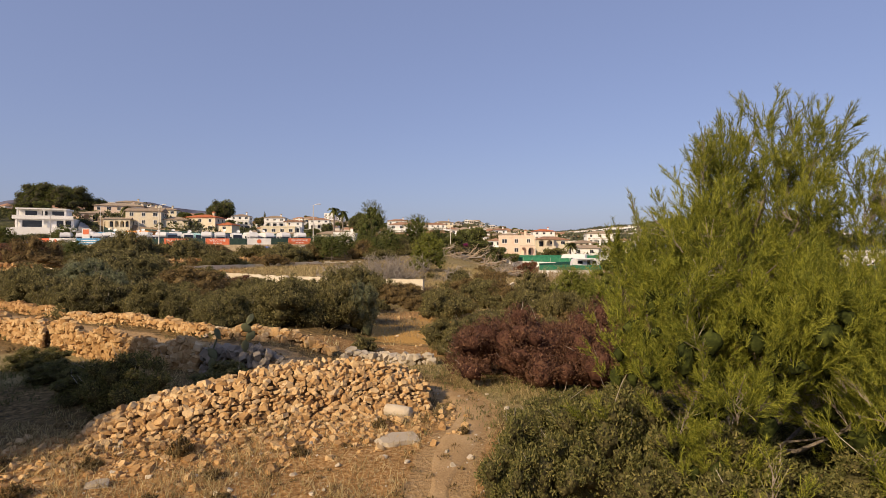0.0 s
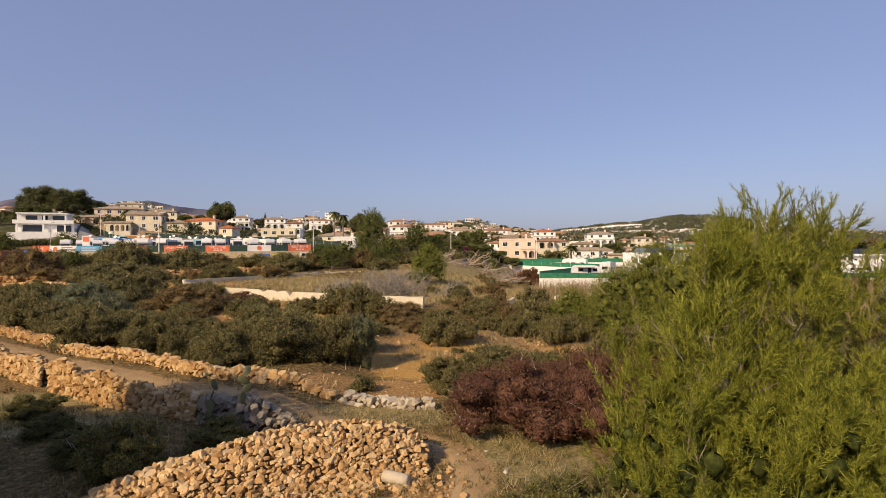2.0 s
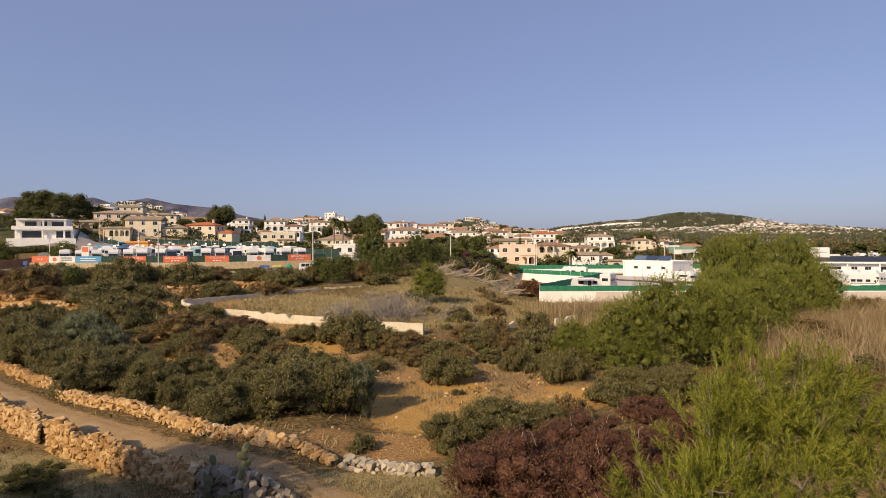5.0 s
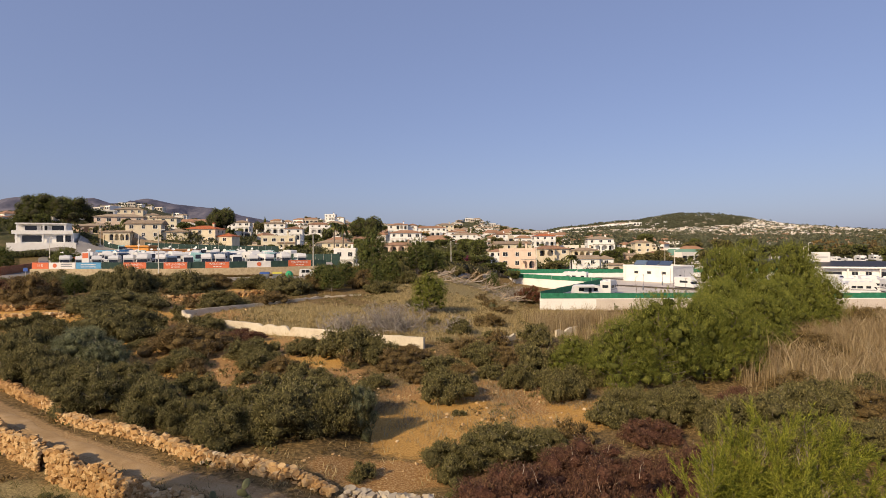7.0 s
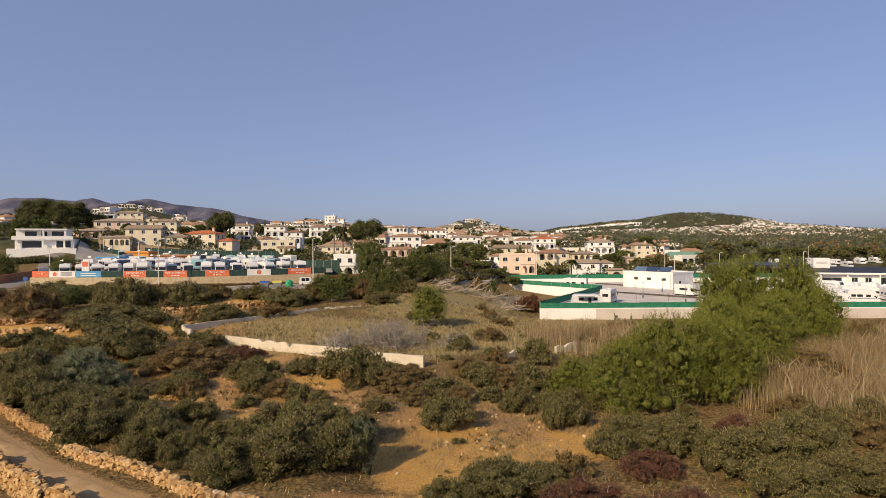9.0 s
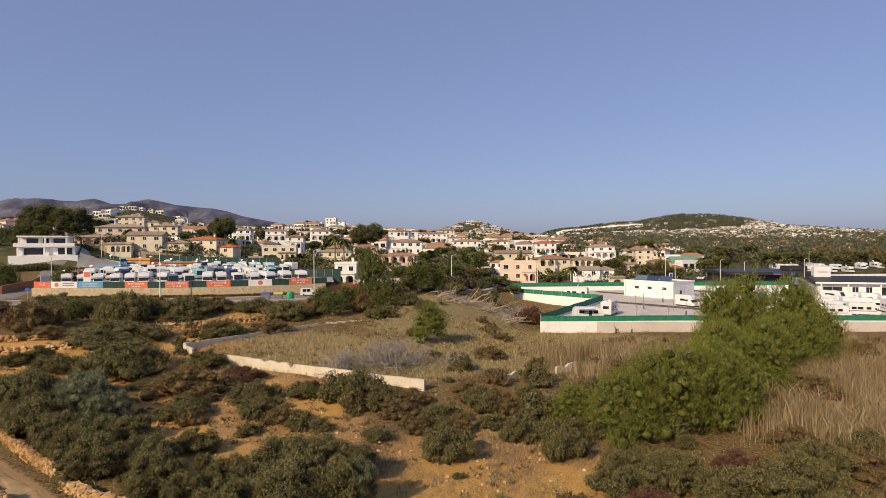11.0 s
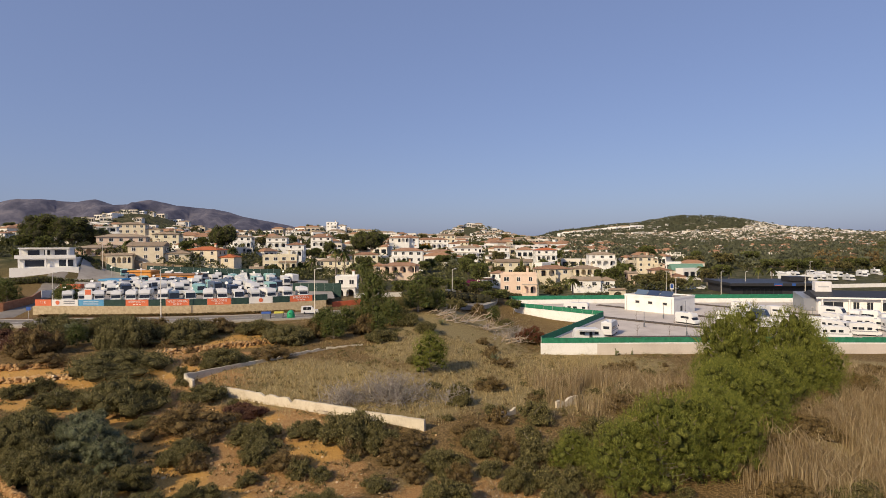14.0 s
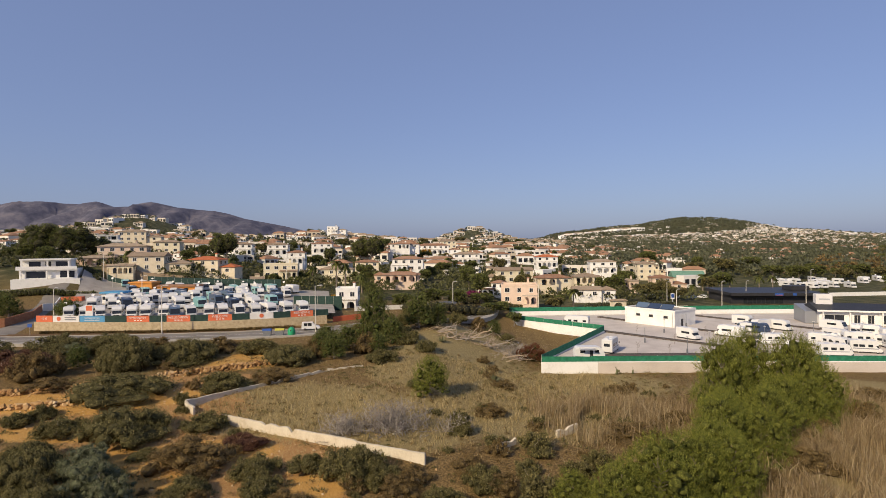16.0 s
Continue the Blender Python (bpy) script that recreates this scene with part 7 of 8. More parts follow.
def hip(x0, y0, x1, y1, z, rise, out=0.45, gable=False):
    """A hipped or gabled roof, with eaves."""
    x0, y0, x1, y1 = x0 - out, y0 - out, x1 + out, y1 + out
    d, w = y1 - y0, x1 - x0
    cut = (0.0 if gable else 0.5 * min(d, w))
    if w >= d:
        r = [(x0 + cut, (y0 + y1) / 2, z + rise), (x1 - cut, (y0 + y1) / 2, z + rise)]
    else:
        r = [((x0 + x1) / 2, y0 + cut, z + rise), ((x0 + x1) / 2, y1 - cut, z + rise)]
    v = [(x0, y0, z), (x1, y0, z), (x1, y1, z), (x0, y1, z)] + r + [(x0, y0, z - 0.18), (x1, y0, z - 0.18), (x1, y1, z - 0.18), (x0, y1, z - 0.18)]
    if w >= d:
        f = [(0, 1, 5, 4), (2, 3, 4, 5), (1, 2, 5), (3, 0, 4)]
    else:
        f = [(0, 1, 4), (1, 2, 5, 4), (2, 3, 5), (3, 0, 4, 5)]
    return Shape().add(v, f + [(6, 7, 1, 0), (7, 8, 2, 1), (8, 9, 3, 2), (9, 6, 0, 3), (9, 8, 7, 6)])


def balustrade(parent, x0, x1, y, z, material):
    s = Shape().box(x0, y - 0.1, z, x1, y + 0.1, z + 0.12).box(x0, y - 0.12, z + 0.8, x1, y + 0.12, z + 0.95)
    n = max(3, int((x1 - x0) / 0.6))
    for i in range(n + 1):
        x = x0 + (x1 - x0) * i / n
        s.box(x - 0.07, y - 0.07, z + 0.12, x + 0.07, y + 0.07, z + 0.8)
    part("balustrade", s, material, parent)


def villa(label, wall, tile, w=13, d=9, storeys=2, roof="hip", porch=3, porch_w=0.6, wing=0.0, terrace=True, chimney=True, seed=0, foot=4.0, plain=False):
    """Front towards -y, foot at z = 0 with a plinth below."""
    r = random.Random(seed)
    h = 3.0 * storeys
    ob = thing("villa", label, "house", group="hillside villas")
    part("wall", Shape().box(-w / 2, -d / 2, -foot, w / 2, d / 2, h), wall, ob)
    if roof == "flat":
        p = Shape()
        p.box(-w / 2 - 0.1, -d / 2 - 0.1, h + 0.004, w / 2 + 0.1, -d / 2 + 0.2, h + 0.6).box(-w / 2 - 0.1, d / 2 - 0.2, h + 0.004, w / 2 + 0.1, d / 2 + 0.1, h + 0.6)
        p.box(-w / 2 - 0.1, -d / 2 + 0.2, h + 0.004, -w / 2 + 0.2, d / 2 - 0.2, h + 0.6).box(w / 2 - 0.2, -d / 2 + 0.2, h + 0.004, w / 2 + 0.1, d / 2 - 0.2, h + 0.6)
        part("parapet", p, wall, ob)
    else:
        part("roof", hip(-w / 2, -d / 2, w / 2, d / 2, h, 0.15 * min(w, d), 0.5, roof == "gable"), tile, ob)
        if roof == "gable":
            g = Shape()
            for x in (-w / 2, w / 2):
                g.prism([(-d / 2, h - 0.02), (d / 2, h - 0.02), (0, h + 0.15 * min(w, d) - 0.1)], x - (0.25 if x > 0 else 0), x + (0.25 if x < 0 else 0), "x")
            part("gable", g, wall, ob)
    if chimney:
        c = part("chimney", Shape().box(w * 0.22, 0.4, h, w * 0.22 + 0.8, 1.3, h + 0.15 * min(w, d) + 0.9, 0.05), wall, ob)
        part("cap", hip(w * 0.22, 0.4, w * 0.22 + 0.8, 1.3, h + 0.15 * min(w, d) + 1.05, 0.3, 0.15), tile, c)
    pw = w * porch_w
    px = -w / 2 + pw / 2 + (0 if r.random() < 0.5 else w - pw)
    pd = 2.6
    if porch:
        part("arcade", arcade(pw, 2.9, porch, 0.35).mesh("arcade", wall), None, ob, "", pose(px, -d / 2 - pd, 0))
        part("porch_floor", Shape().box(px - pw / 2, -d / 2 - pd, -foot, px + pw / 2, -d / 2 - 0.01, -0.004), wall, ob)
        if terrace and storeys > 1:
            part("terrace", Shape().box(px - pw / 2 - 0.1, -d / 2 - pd - 0.1, 2.904, px + pw / 2 + 0.1, -d / 2 - 0.01, 3.1), M_KERB, ob)
            balustrade(ob, px - pw / 2, px + pw / 2, -d / 2 - pd + 0.1, 3.1, wall)
        else:
            lean = [(-d / 2 - pd - 0.4, 2.906), (-d / 2 - 0.01, 2.906), (-d / 2 - 0.01, 3.7), (-d / 2 - pd - 0.4, 3.05)]
            part("porch_roof", Shape().prism(lean, px - pw / 2 - 0.3, px + pw / 2 + 0.3, "x"), tile, ob)
    for k in range(storeys):
        n = max(2, int(w / 3.6))
        for i in range(n):
            x = -w / 2 + w * (i + 0.5) / n
            if porch and k == 0 and abs(x - px) < pw / 2:
                part("door", Shape().box(x - 0.8, -d / 2 - 0.03, 0.0, x + 0.8, -d / 2 + 0.05, 2.2), M_GLASS, ob, "dark glazed door")
            elif plain:
                part("window", Shape().box(x - 0.6, -d / 2 - 0.03, 0.95 + 3.0 * k, x + 0.6, -d / 2 + 0.05, 2.3 + 3.0 * k), M_GLASS, ob)
            else:
                window(ob, x, -d / 2, 0.95 + 3.0 * k, r.choice((1.1, 1.3, 1.6)), 1.35)
        for sx in (-1, 1):
            if plain:
                continue
            side_window(ob, sx * w / 2, -d * 0.2, 0.95 + 3.0 * k, 1.1, 1.3, sx)
            side_window(ob, sx * w / 2, d * 0.22, 0.95 + 3.0 * k, 1.1, 1.3, sx)
    if wing:
        ww, side = abs(wing), 1 if wing > 0 else -1
        x0, x1 = (w / 2 + 0.01, w / 2 + ww) if side > 0 else (-w / 2 - ww, -w / 2 - 0.01)
        part("wing", Shape().box(x0, -d / 2 + 1.2, -foot, x1, d / 2 - 0.6, 2.9), wall, ob)
        part("wing_roof", hip(x0, -d / 2 + 1.2, x1, d / 2 - 0.6, 2.9, 1.3, 0.4), tile, ob)
        window(ob, (x0 + x1) / 2, -d / 2 + 1.2, 0.9, 1.4, 1.3)
    return ob


def stand(ob, x, y, z=None, turn=0.0, scale=1.0):
    ob.matrix_world = scaled(x, y, gz(x, y) + 0.3 if z is None else z, turn, scale, scale, scale)
    return ob


# the villas that stand out
def modern(label, w, d, x, y, z, turn):
    ob = thing("modern_villa", label, "house", group="hillside villas")
    part("lower_wall", Shape().box(-w / 2, -d / 2, -5, w / 2, d / 2, 3.1), M_WHITE, ob)
    part("upper_wall", Shape().box(-w * 0.47, -d * 0.30, 3.45, w * 0.36, d / 2 - 0.05, 6.6), M_WHITE, ob)
    part("deck", Shape().box(-w / 2 - 0.6, -d / 2 - 1.4, 3.104, w / 2 + 0.1, d / 2 + 0.1, 3.446), M_WHITE, ob)
    part("flat_roof", Shape().box(-w * 0.47 - 0.4, -d / 2 - 0.4, 6.604, w * 0.36 + 0.5, d / 2 + 0.3, 7.05), M_WHITE, ob)
    part("parapet", Shape().box(-w / 2 - 0.6, -d / 2 - 1.4, 3.45, w / 2 + 0.1, -d / 2 - 1.2, 4.4), M_WHITE, ob)
    for x0, x1 in ((-0.36, -0.16), (-0.08, 0.02), (0.10, 0.32)):
        part("glass_door", Shape().box(x0 * w, -d * 0.30 - 0.05, 3.5, x1 * w, -d * 0.30 + 0.05, 6.1), M_GLASS, ob)
    for x0, x1 in ((-0.38, -0.05), (0.2, 0.45)):
        part("glass_door", Shape().box(x0 * w, -d / 2 - 0.05, 0.3, x1 * w, -d / 2 + 0.05, 2.6), M_GLASS, ob)
    for px in (-w * 0.46, -w * 0.02, w * 0.35):
        part("pillar", Shape().box(px - 0.25, -d / 2 - 1.2, -0.0, px + 0.25, -d / 2 - 0.7, 3.1), M_WHITE, ob)
        part("pillar", Shape().box(px - 0.25, -d / 2 - 0.2, 3.45, px + 0.25, -d / 2 + 0.3, 6.6), M_WHITE, ob)
    part("terrace", Shape().box(-w / 2 - 1.5, -d / 2 - 3.5, -5, w / 2 + 1.5, -d / 2 - 0.01, -0.004), M_WHITE, ob)
    return stand(ob, x, y, z, turn)


modern("white flat-roofed modern villa with deep terraces", 17.5, 9, -143.7, 200, 12.6, 22)
modern("small white cubic villa with dark picture windows", 11.5, 9, -182, 297, 23.6, 22)
KEY = [("pale peach villa with arched porch and clay tile roof", M_PINK, M_TILE2, dict(w=14.3, d=8, storeys=1, porch=4, porch_w=0.9, terrace=False, chimney=False, seed=1), -142.2, 226, 16.5, 20),
       ("peach two-storey villa with stepped tile roofs", M_PINK, M_TILE2, dict(w=19.1, d=9, storeys=2, porch=0, seed=41), -142.3, 243, 18.2, 18),
       ("pale cream gabled villa with arched veranda", M_CREAM, M_TILE2, dict(w=12.7, d=10, storeys=2, roof="gable", porch=0, wing=9.5, seed=2), -118.6, 220, 14.2, 14),
       ("low cream veranda house with five arches", M_CREAM, M_TILE2, dict(w=9.3, d=6, storeys=1, porch=5, porch_w=0.98, terrace=False, chimney=False, seed=42), -125.4, 214, 13.6, 14),
       ("cream three-storey villa with balconies on a slope", M_YELLOW, M_TILE2, dict(w=13.1, d=9, storeys=3, porch=2, seed=3), -150.0, 297, 17.5, 12),
       ("cream villa with bright orange-red tiled roof", M_CREAM, M_TILE3, dict(w=13.0, d=9, storeys=2, porch=2, porch_w=0.4, wing=6.5, seed=4), -99.5, 230, 12.4, -4),
       ("pale yellow two-storey villa with rounded arched porch", M_YELLOW, M_TILE2, dict(w=15.1, d=9, storeys=2, roof="flat", porch=3, porch_w=0.5, terrace=False, seed=5), -75.7, 254, 9.3, 10),
       ("yellow villa with arched windows and tiled roof", M_YELLOW, M_TILE2, dict(w=16.0, d=9, storeys=2, porch=3, porch_w=0.9, seed=6), -52.1, 264, 6.7, 4),
       ("cream two-storey villa with clay roof", M_YELLOW, M_TILE, dict(w=12.7, d=8, storeys=2, porch=0, seed=7), -42.6, 300, 9.0, 5),
       ("salmon villa with a row of dark arches", M_PINK, M_TILE, dict(w=15.2, d=8, storeys=1, porch=4, porch_w=0.9, terrace=False, wing=-4, seed=8), -18.5, 236, 8.3, 2),
       ("white villa with red-brown roofs and balconies", M_WHITE, M_TILE, dict(w=14.8, d=9, storeys=2, porch=3, porch_w=0.5, seed=43), -17.7, 266, 11.3, 0),
       ("white gate house with arched balustraded porch", M_WHITE, M_TILE, dict(w=6.7, d=7, storeys=2, roof="flat", porch=2, porch_w=0.95, seed=9), -30.7, 174, 3.8, 4),
       ("salmon-pink two-storey villa with flat parapet roof", M_PINK, M_TILE, dict(w=12.2, d=10, storeys=2, roof="flat", porch=2, porch_w=0.4, terrace=True, chimney=True, seed=10), 26.1, 192, 3.4, -8),
       ("white gabled villa with an arched terrace", M_WHITE, M_TILE2, dict(w=10.4, d=8, storeys=1, roof="gable", porch=0, wing=5.5, seed=11), 56.0, 217, 2.9, -6),
       ("pale yellow gabled villa behind cypresses", M_YELLOW, M_TILE2, dict(w=16.6, d=9, storeys=2, roof="gable", porch=0, wing=-4, seed=44), 32.9, 262, 5.7, 4),
       ("cream villa with a low clay-tiled roof", M_CREAM, M_TILE, dict(w=14.1, d=9, storeys=1, porch=2, porch_w=0.5, seed=13), 46.2, 236, 6.6, 4),
       ("white two-storey villa with red roof and arches", M_WHITE, M_TILE3, dict(w=12.7, d=9, storeys=2, porch=4, porch_w=0.9, seed=45), 60.7, 330, 10.6, 0),
       ("white villa with arched terrace and tan roof", M_WHITE, M_TILE2, dict(w=13.8, d=9, storeys=2, porch=3, porch_w=0.8, seed=46), 85.5, 300, 8.4, -4),
       ("cream villa with a low arched porch", M_CREAM, M_TILE2, dict(w=12.6, d=9, storeys=1, porch=4, porch_w=0.9, terrace=False, seed=47), 67.4, 262, 5.5, -4),
       ("cream tower-like villa among garden trees", M_CREAM, M_TILE2, dict(w=9.2, d=9, storeys=3, porch=0, seed=17), 115.2, 318, 3.4, -5),
       ("peach villa with stepped roofs", M_PINK, M_TILE, dict(w=9.5, d=9, storeys=2, porch=2, wing=7, seed=12), 108.2, 276, 0.9, -6),
       ("peach villa with tiled porch beside a street", M_PINK, M_TILE2, dict(w=6.9, d=9, storeys=1, porch=2, seed=48), 85.8, 258, 3.5, -6),
       ("broad white villa with arched terraces", M_WHITE, M_TILE, dict(w=23.2, d=10, storeys=2, porch=5, porch_w=0.8, wing=9, seed=14), -8.9, 402, 17.9, 0),
       ("cream villa with tiled roof above white terraces", M_CREAM, M_TILE2, dict(w=14.4, d=10, storeys=2, porch=0, seed=49), 1.6, 440, 21.4, 0),
       ("white villa with terrace arches on a slope", M_WHITE, M_TILE, dict(w=16.5, d=9, storeys=2, porch=4, porch_w=0.8, wing=5, seed=50), -2.6, 330, 9.9, 0),
       ("white stepped villa with arcades", M_WHITE, M_TILE2, dict(w=17.1, d=9, storeys=2, porch=5, porch_w=0.9, seed=51), 13.8, 356, 12.1, 0),
       ("white villa with a row of arches on a slope", M_WHITE, M_TILE, dict(w=8.8, d=9, storeys=2, porch=5, porch_w=0.9, seed=19), 36.8, 352, 12.1, 0),
       ("long white hilltop villa", M_WHITE, M_TILE2, dict(w=11.5, d=10, storeys=2, roof="flat", porch=4, wing=9, seed=15), -122.5, 600, 39.0, 0),
       ("white villa with low wings behind a round pine", M_WHITE, M_TILE, dict(w=13.6, d=9, storeys=1, porch=3, wing=6, seed=52), -30.1, 372, 21.9, 0),
       ("white villa with arcaded front below a pine", M_WHITE, M_TILE, dict(w=13.6, d=9, storeys=2, porch=3, porch_w=0.9, seed=53), -83.2, 372, 19.6, 6),
       ("white villa with tan roof and arched windows", M_WHITE, M_TILE2, dict(w=12.4, d=9, storeys=2, porch=3, porch_w=0.9, seed=54), -103.4, 340, 19.0, 8),
       ("white two-storey villa with deep arches", M_WHITE, M_TILE, dict(w=9.2, d=9, storeys=2, porch=3, porch_w=0.9, seed=55), -81.0, 300, 14.5, 8),
       ("white villa with broad terrace among palms", M_WHITE, M_TILE2, dict(w=10.8, d=9, storeys=2, porch=3, porch_w=0.7, seed=56), -120.9, 330, 19.3, 8),
       ("long cream villa with tile roof behind trees", M_CREAM, M_TILE2, dict(w=15.2, d=9, storeys=2, porch=0, wing=8, seed=57), -187.5, 330, 27.3, 14),
       ("white and ochre villa with a steep tiled roof", M_OCHRE, M_TILE, dict(w=18.7, d=12, storeys=2, roof="gable", porch=0, seed=18), 211.0, 360, -2.0, -14)]
for label, wall, tile, kw, x, y, z, turn in KEY:
    stand(villa(label, wall, tile, **kw), x, y, z, turn)
green_house = thing("green_roofed_house", "house with a broad green gabled roof", "house")
part("wall", Shape().box(-8, -5, -3, 8, 5, 3.2), M_CREAM, green_house)
part("roof", hip(-8, -5, 8, 5, 3.2, 3.2, 0.6, True), mat("green_roofing", [(0.10, 0.22, 0.16), (0.18, 0.32, 0.24)], 0.8, 0.8, 0.4, 7), green_house)
stand(green_house, 134, 304, None, -8)

# the other villas of the slope
def stepped_villa(label, wall, tile, w, d, side, bays, roof, seed, tower=False):
    """A villa of several volumes: ground floor with arcade and terrace, a set-back upper floor and a low wing."""
    r = random.Random(seed)
    ob = thing("villa", label, "house", group="hillside villas")
    part("wall", Shape().box(-w / 2, -d / 2, -5, w / 2, d / 2, 3.0), wall, ob)
    uw = w * r.uniform(0.5, 0.68)
    ux = side * (w - uw) / 2
    x0, x1, y0, y1 = ux - uw / 2, ux + uw / 2, -d / 2 + r.uniform(0.6, 2.2), d / 2 - 0.05
    part("upper_wall", Shape().box(x0, y0, 3.004, x1, y1, 5.9), wall, ob)
    if roof == "flat":
        part("parapet", Shape().box(x0 - 0.1, y0 - 0.1, 5.904, x1 + 0.1, y1 + 0.1, 6.2), wall, ob)
    else:
        part("roof", hip(x0, y0, x1, y1, 5.9, 1.25, 0.45, roof == "gable"), tile, ob)
    t0, t1 = (-w / 2, x0 - 0.02) if side > 0 else (x1 + 0.02, w / 2)
    part("terrace_parapet", Shape().box(t0, -d / 2, 3.004, t1, -d / 2 + 0.2, 3.9).box(t0 if side > 0 else t1 - 0.2, -d / 2 + 0.2, 3.004, t0 + 0.2 if side > 0 else t1, d / 2, 3.9), wall, ob)
    pw = w * 0.62
    px = -side * (w - pw) / 2
    part("arcade", arcade(pw, 2.9, bays, 0.35, 0.5, 0.74).mesh("arcade", wall), None, ob, "", pose(px, -d / 2 - 2.4, 0))
    part("porch_floor", Shape().box(px - pw / 2, -d / 2 - 2.4, -5, px + pw / 2, -d / 2 - 0.01, -0.004), wall, ob)
    part("porch_roof", Shape().prism([(-d / 2 - 2.8, 2.906), (-d / 2 - 0.01, 2.906), (-d / 2 - 0.01, 3.5), (-d / 2 - 2.8, 3.0)], px - pw / 2 - 0.3, px + pw / 2 + 0.3, "x"), tile, ob)
    part("glass_door", Shape().box(px - pw * 0.42, -d / 2 - 0.03, 0.05, px + pw * 0.42, -d / 2 + 0.05, 2.3), M_GLASS, ob, "dark glazed doors")
    for k in range(2):
        q = ux + (k - 0.5) * uw * 0.5
        part("window", Shape().box(q - 0.75, y0 - 0.03, 3.7, q + 0.75, y0 + 0.05, 5.2), M_GLASS, ob)
    s0, s1 = (w / 2 + 0.02, w / 2 + 4.5) if side > 0 else (-w / 2 - 4.5, -w / 2 - 0.02)
    part("wing", Shape().box(s0, -d / 2 + 1.0, -5, s1, d / 2 - 1.5, 2.5), wall, ob)
    part("wing_roof", hip(s0, -d / 2 + 1.0, s1, d / 2 - 1.5, 2.5, 0.9, 0.35), tile, ob)
    part("side_window", Shape().box((s0 + s1) / 2 - 0.7, -d / 2 + 0.97, 0.8, (s0 + s1) / 2 + 0.7, -d / 2 + 1.05, 2.0), M_GLASS, ob)
    if tower:
        part("stair_tower", Shape().box(ux - 1.3, 0.2, 5.9, ux + 1.3, 2.8, 8.3), wall, ob)
        part("tower_roof", hip(ux - 1.3, 0.2, ux + 1.3, 2.8, 8.3, 0.8, 0.3), tile, ob)
    return ob


TOWN = [stepped_villa("white stepped villa with arcade and clay tile roofs", M_WHITE, M_TILE, 13, 9, 1, 3, "hip", 31),
        stepped_villa("white villa with a broad terrace and arched porch", M_WHITE, M_TILE2, 15, 9, -1, 4, "hip", 32),
        stepped_villa("cream villa with stepped tile roofs", M_CREAM, M_TILE2, 12, 8, 1, 3, "gable", 33, True),
        stepped_villa("white flat-roofed villa with roof terrace", M_WHITE, M_TILE, 14, 9, -1, 3, "flat", 34),
        stepped_villa("pale yellow villa with tile roofs and terrace", M_YELLOW, M_TILE, 12, 9, -1, 3, "hip", 35, True),
        stepped_villa("white villa with red tiled roofs", M_WHITE, M_TILE3, 13, 9, 1, 4, "hip", 36),
        stepped_villa("peach villa with terrace and tiled roof", M_PINK, M_TILE, 12, 9, -1, 2, "hip", 37)]
BACK = [villa("white two-storey villa with clay tile roof up the slope", M_WHITE, M_TILE, 13, 9, 2, "hip", 3, 0.6, 0, False, True, 31, plain=True),
        stepped_villa("white stepped villa with terrace up the slope", M_WHITE, M_TILE, 13, 8, -1, 3, "flat", 62),
        stepped_villa("cream stepped villa with tiled roof up the slope", M_CREAM, M_TILE2, 12, 8, 1, 3, "hip", 63),
        stepped_villa("white villa with arches and low roofs up the slope", M_WHITE, M_TILE2, 14, 8, 1, 4, "hip", 64, True),
        villa("pale yellow gabled villa up the slope", M_YELLOW, M_TILE, 12, 9, 2, "gable", 0, 0.5, 0, False, True, 35, plain=True)]
PROTO.extend(TOWN + BACK)
taken = [(k[4], k[5], 13) for k in KEY] + [(-141, 200, 17), (-182, 297, 12), (134, 304, 12)]
town = random.Random(123)


def free(x, y, r):
    return all((x - a) ** 2 + (y - b) ** 2 > (r + c) ** 2 for a, b, c in taken)


def settled(x, y):
    """Where villas may stand: off the depot, the site, the shops and the open land."""
    u = x / y
    if y < 215 and x > -150:
        return False
    if -138 < x < -44 and y < 218:
        return False
    if x > 70 and y < 335 and x < 265:
        return False
    return y > 205


count = 0
for _ in range(6000):
    if count >= 92:
        break
    y = 205 + 420 * town.random() ** 1.25
    u = town.uniform(-0.86, 0.86)
    x = u * y
    if not settled(x, y) or not free(x, y, 7.5) or (u > 0.3 and town.random() < 0.45):
        continue
    taken.append((x, y, 7.5))
    ob = copy_thing(TOWN[town.choice((0, 0, 1, 1, 2, 3, 3, 4, 5, 6))] if y < 300 else town.choice(BACK), scaled(x, y, gz(x, y) + 0.4, town.gauss(0, 16), *[town.uniform(0.6, 0.84)] * 3))
    count += 1


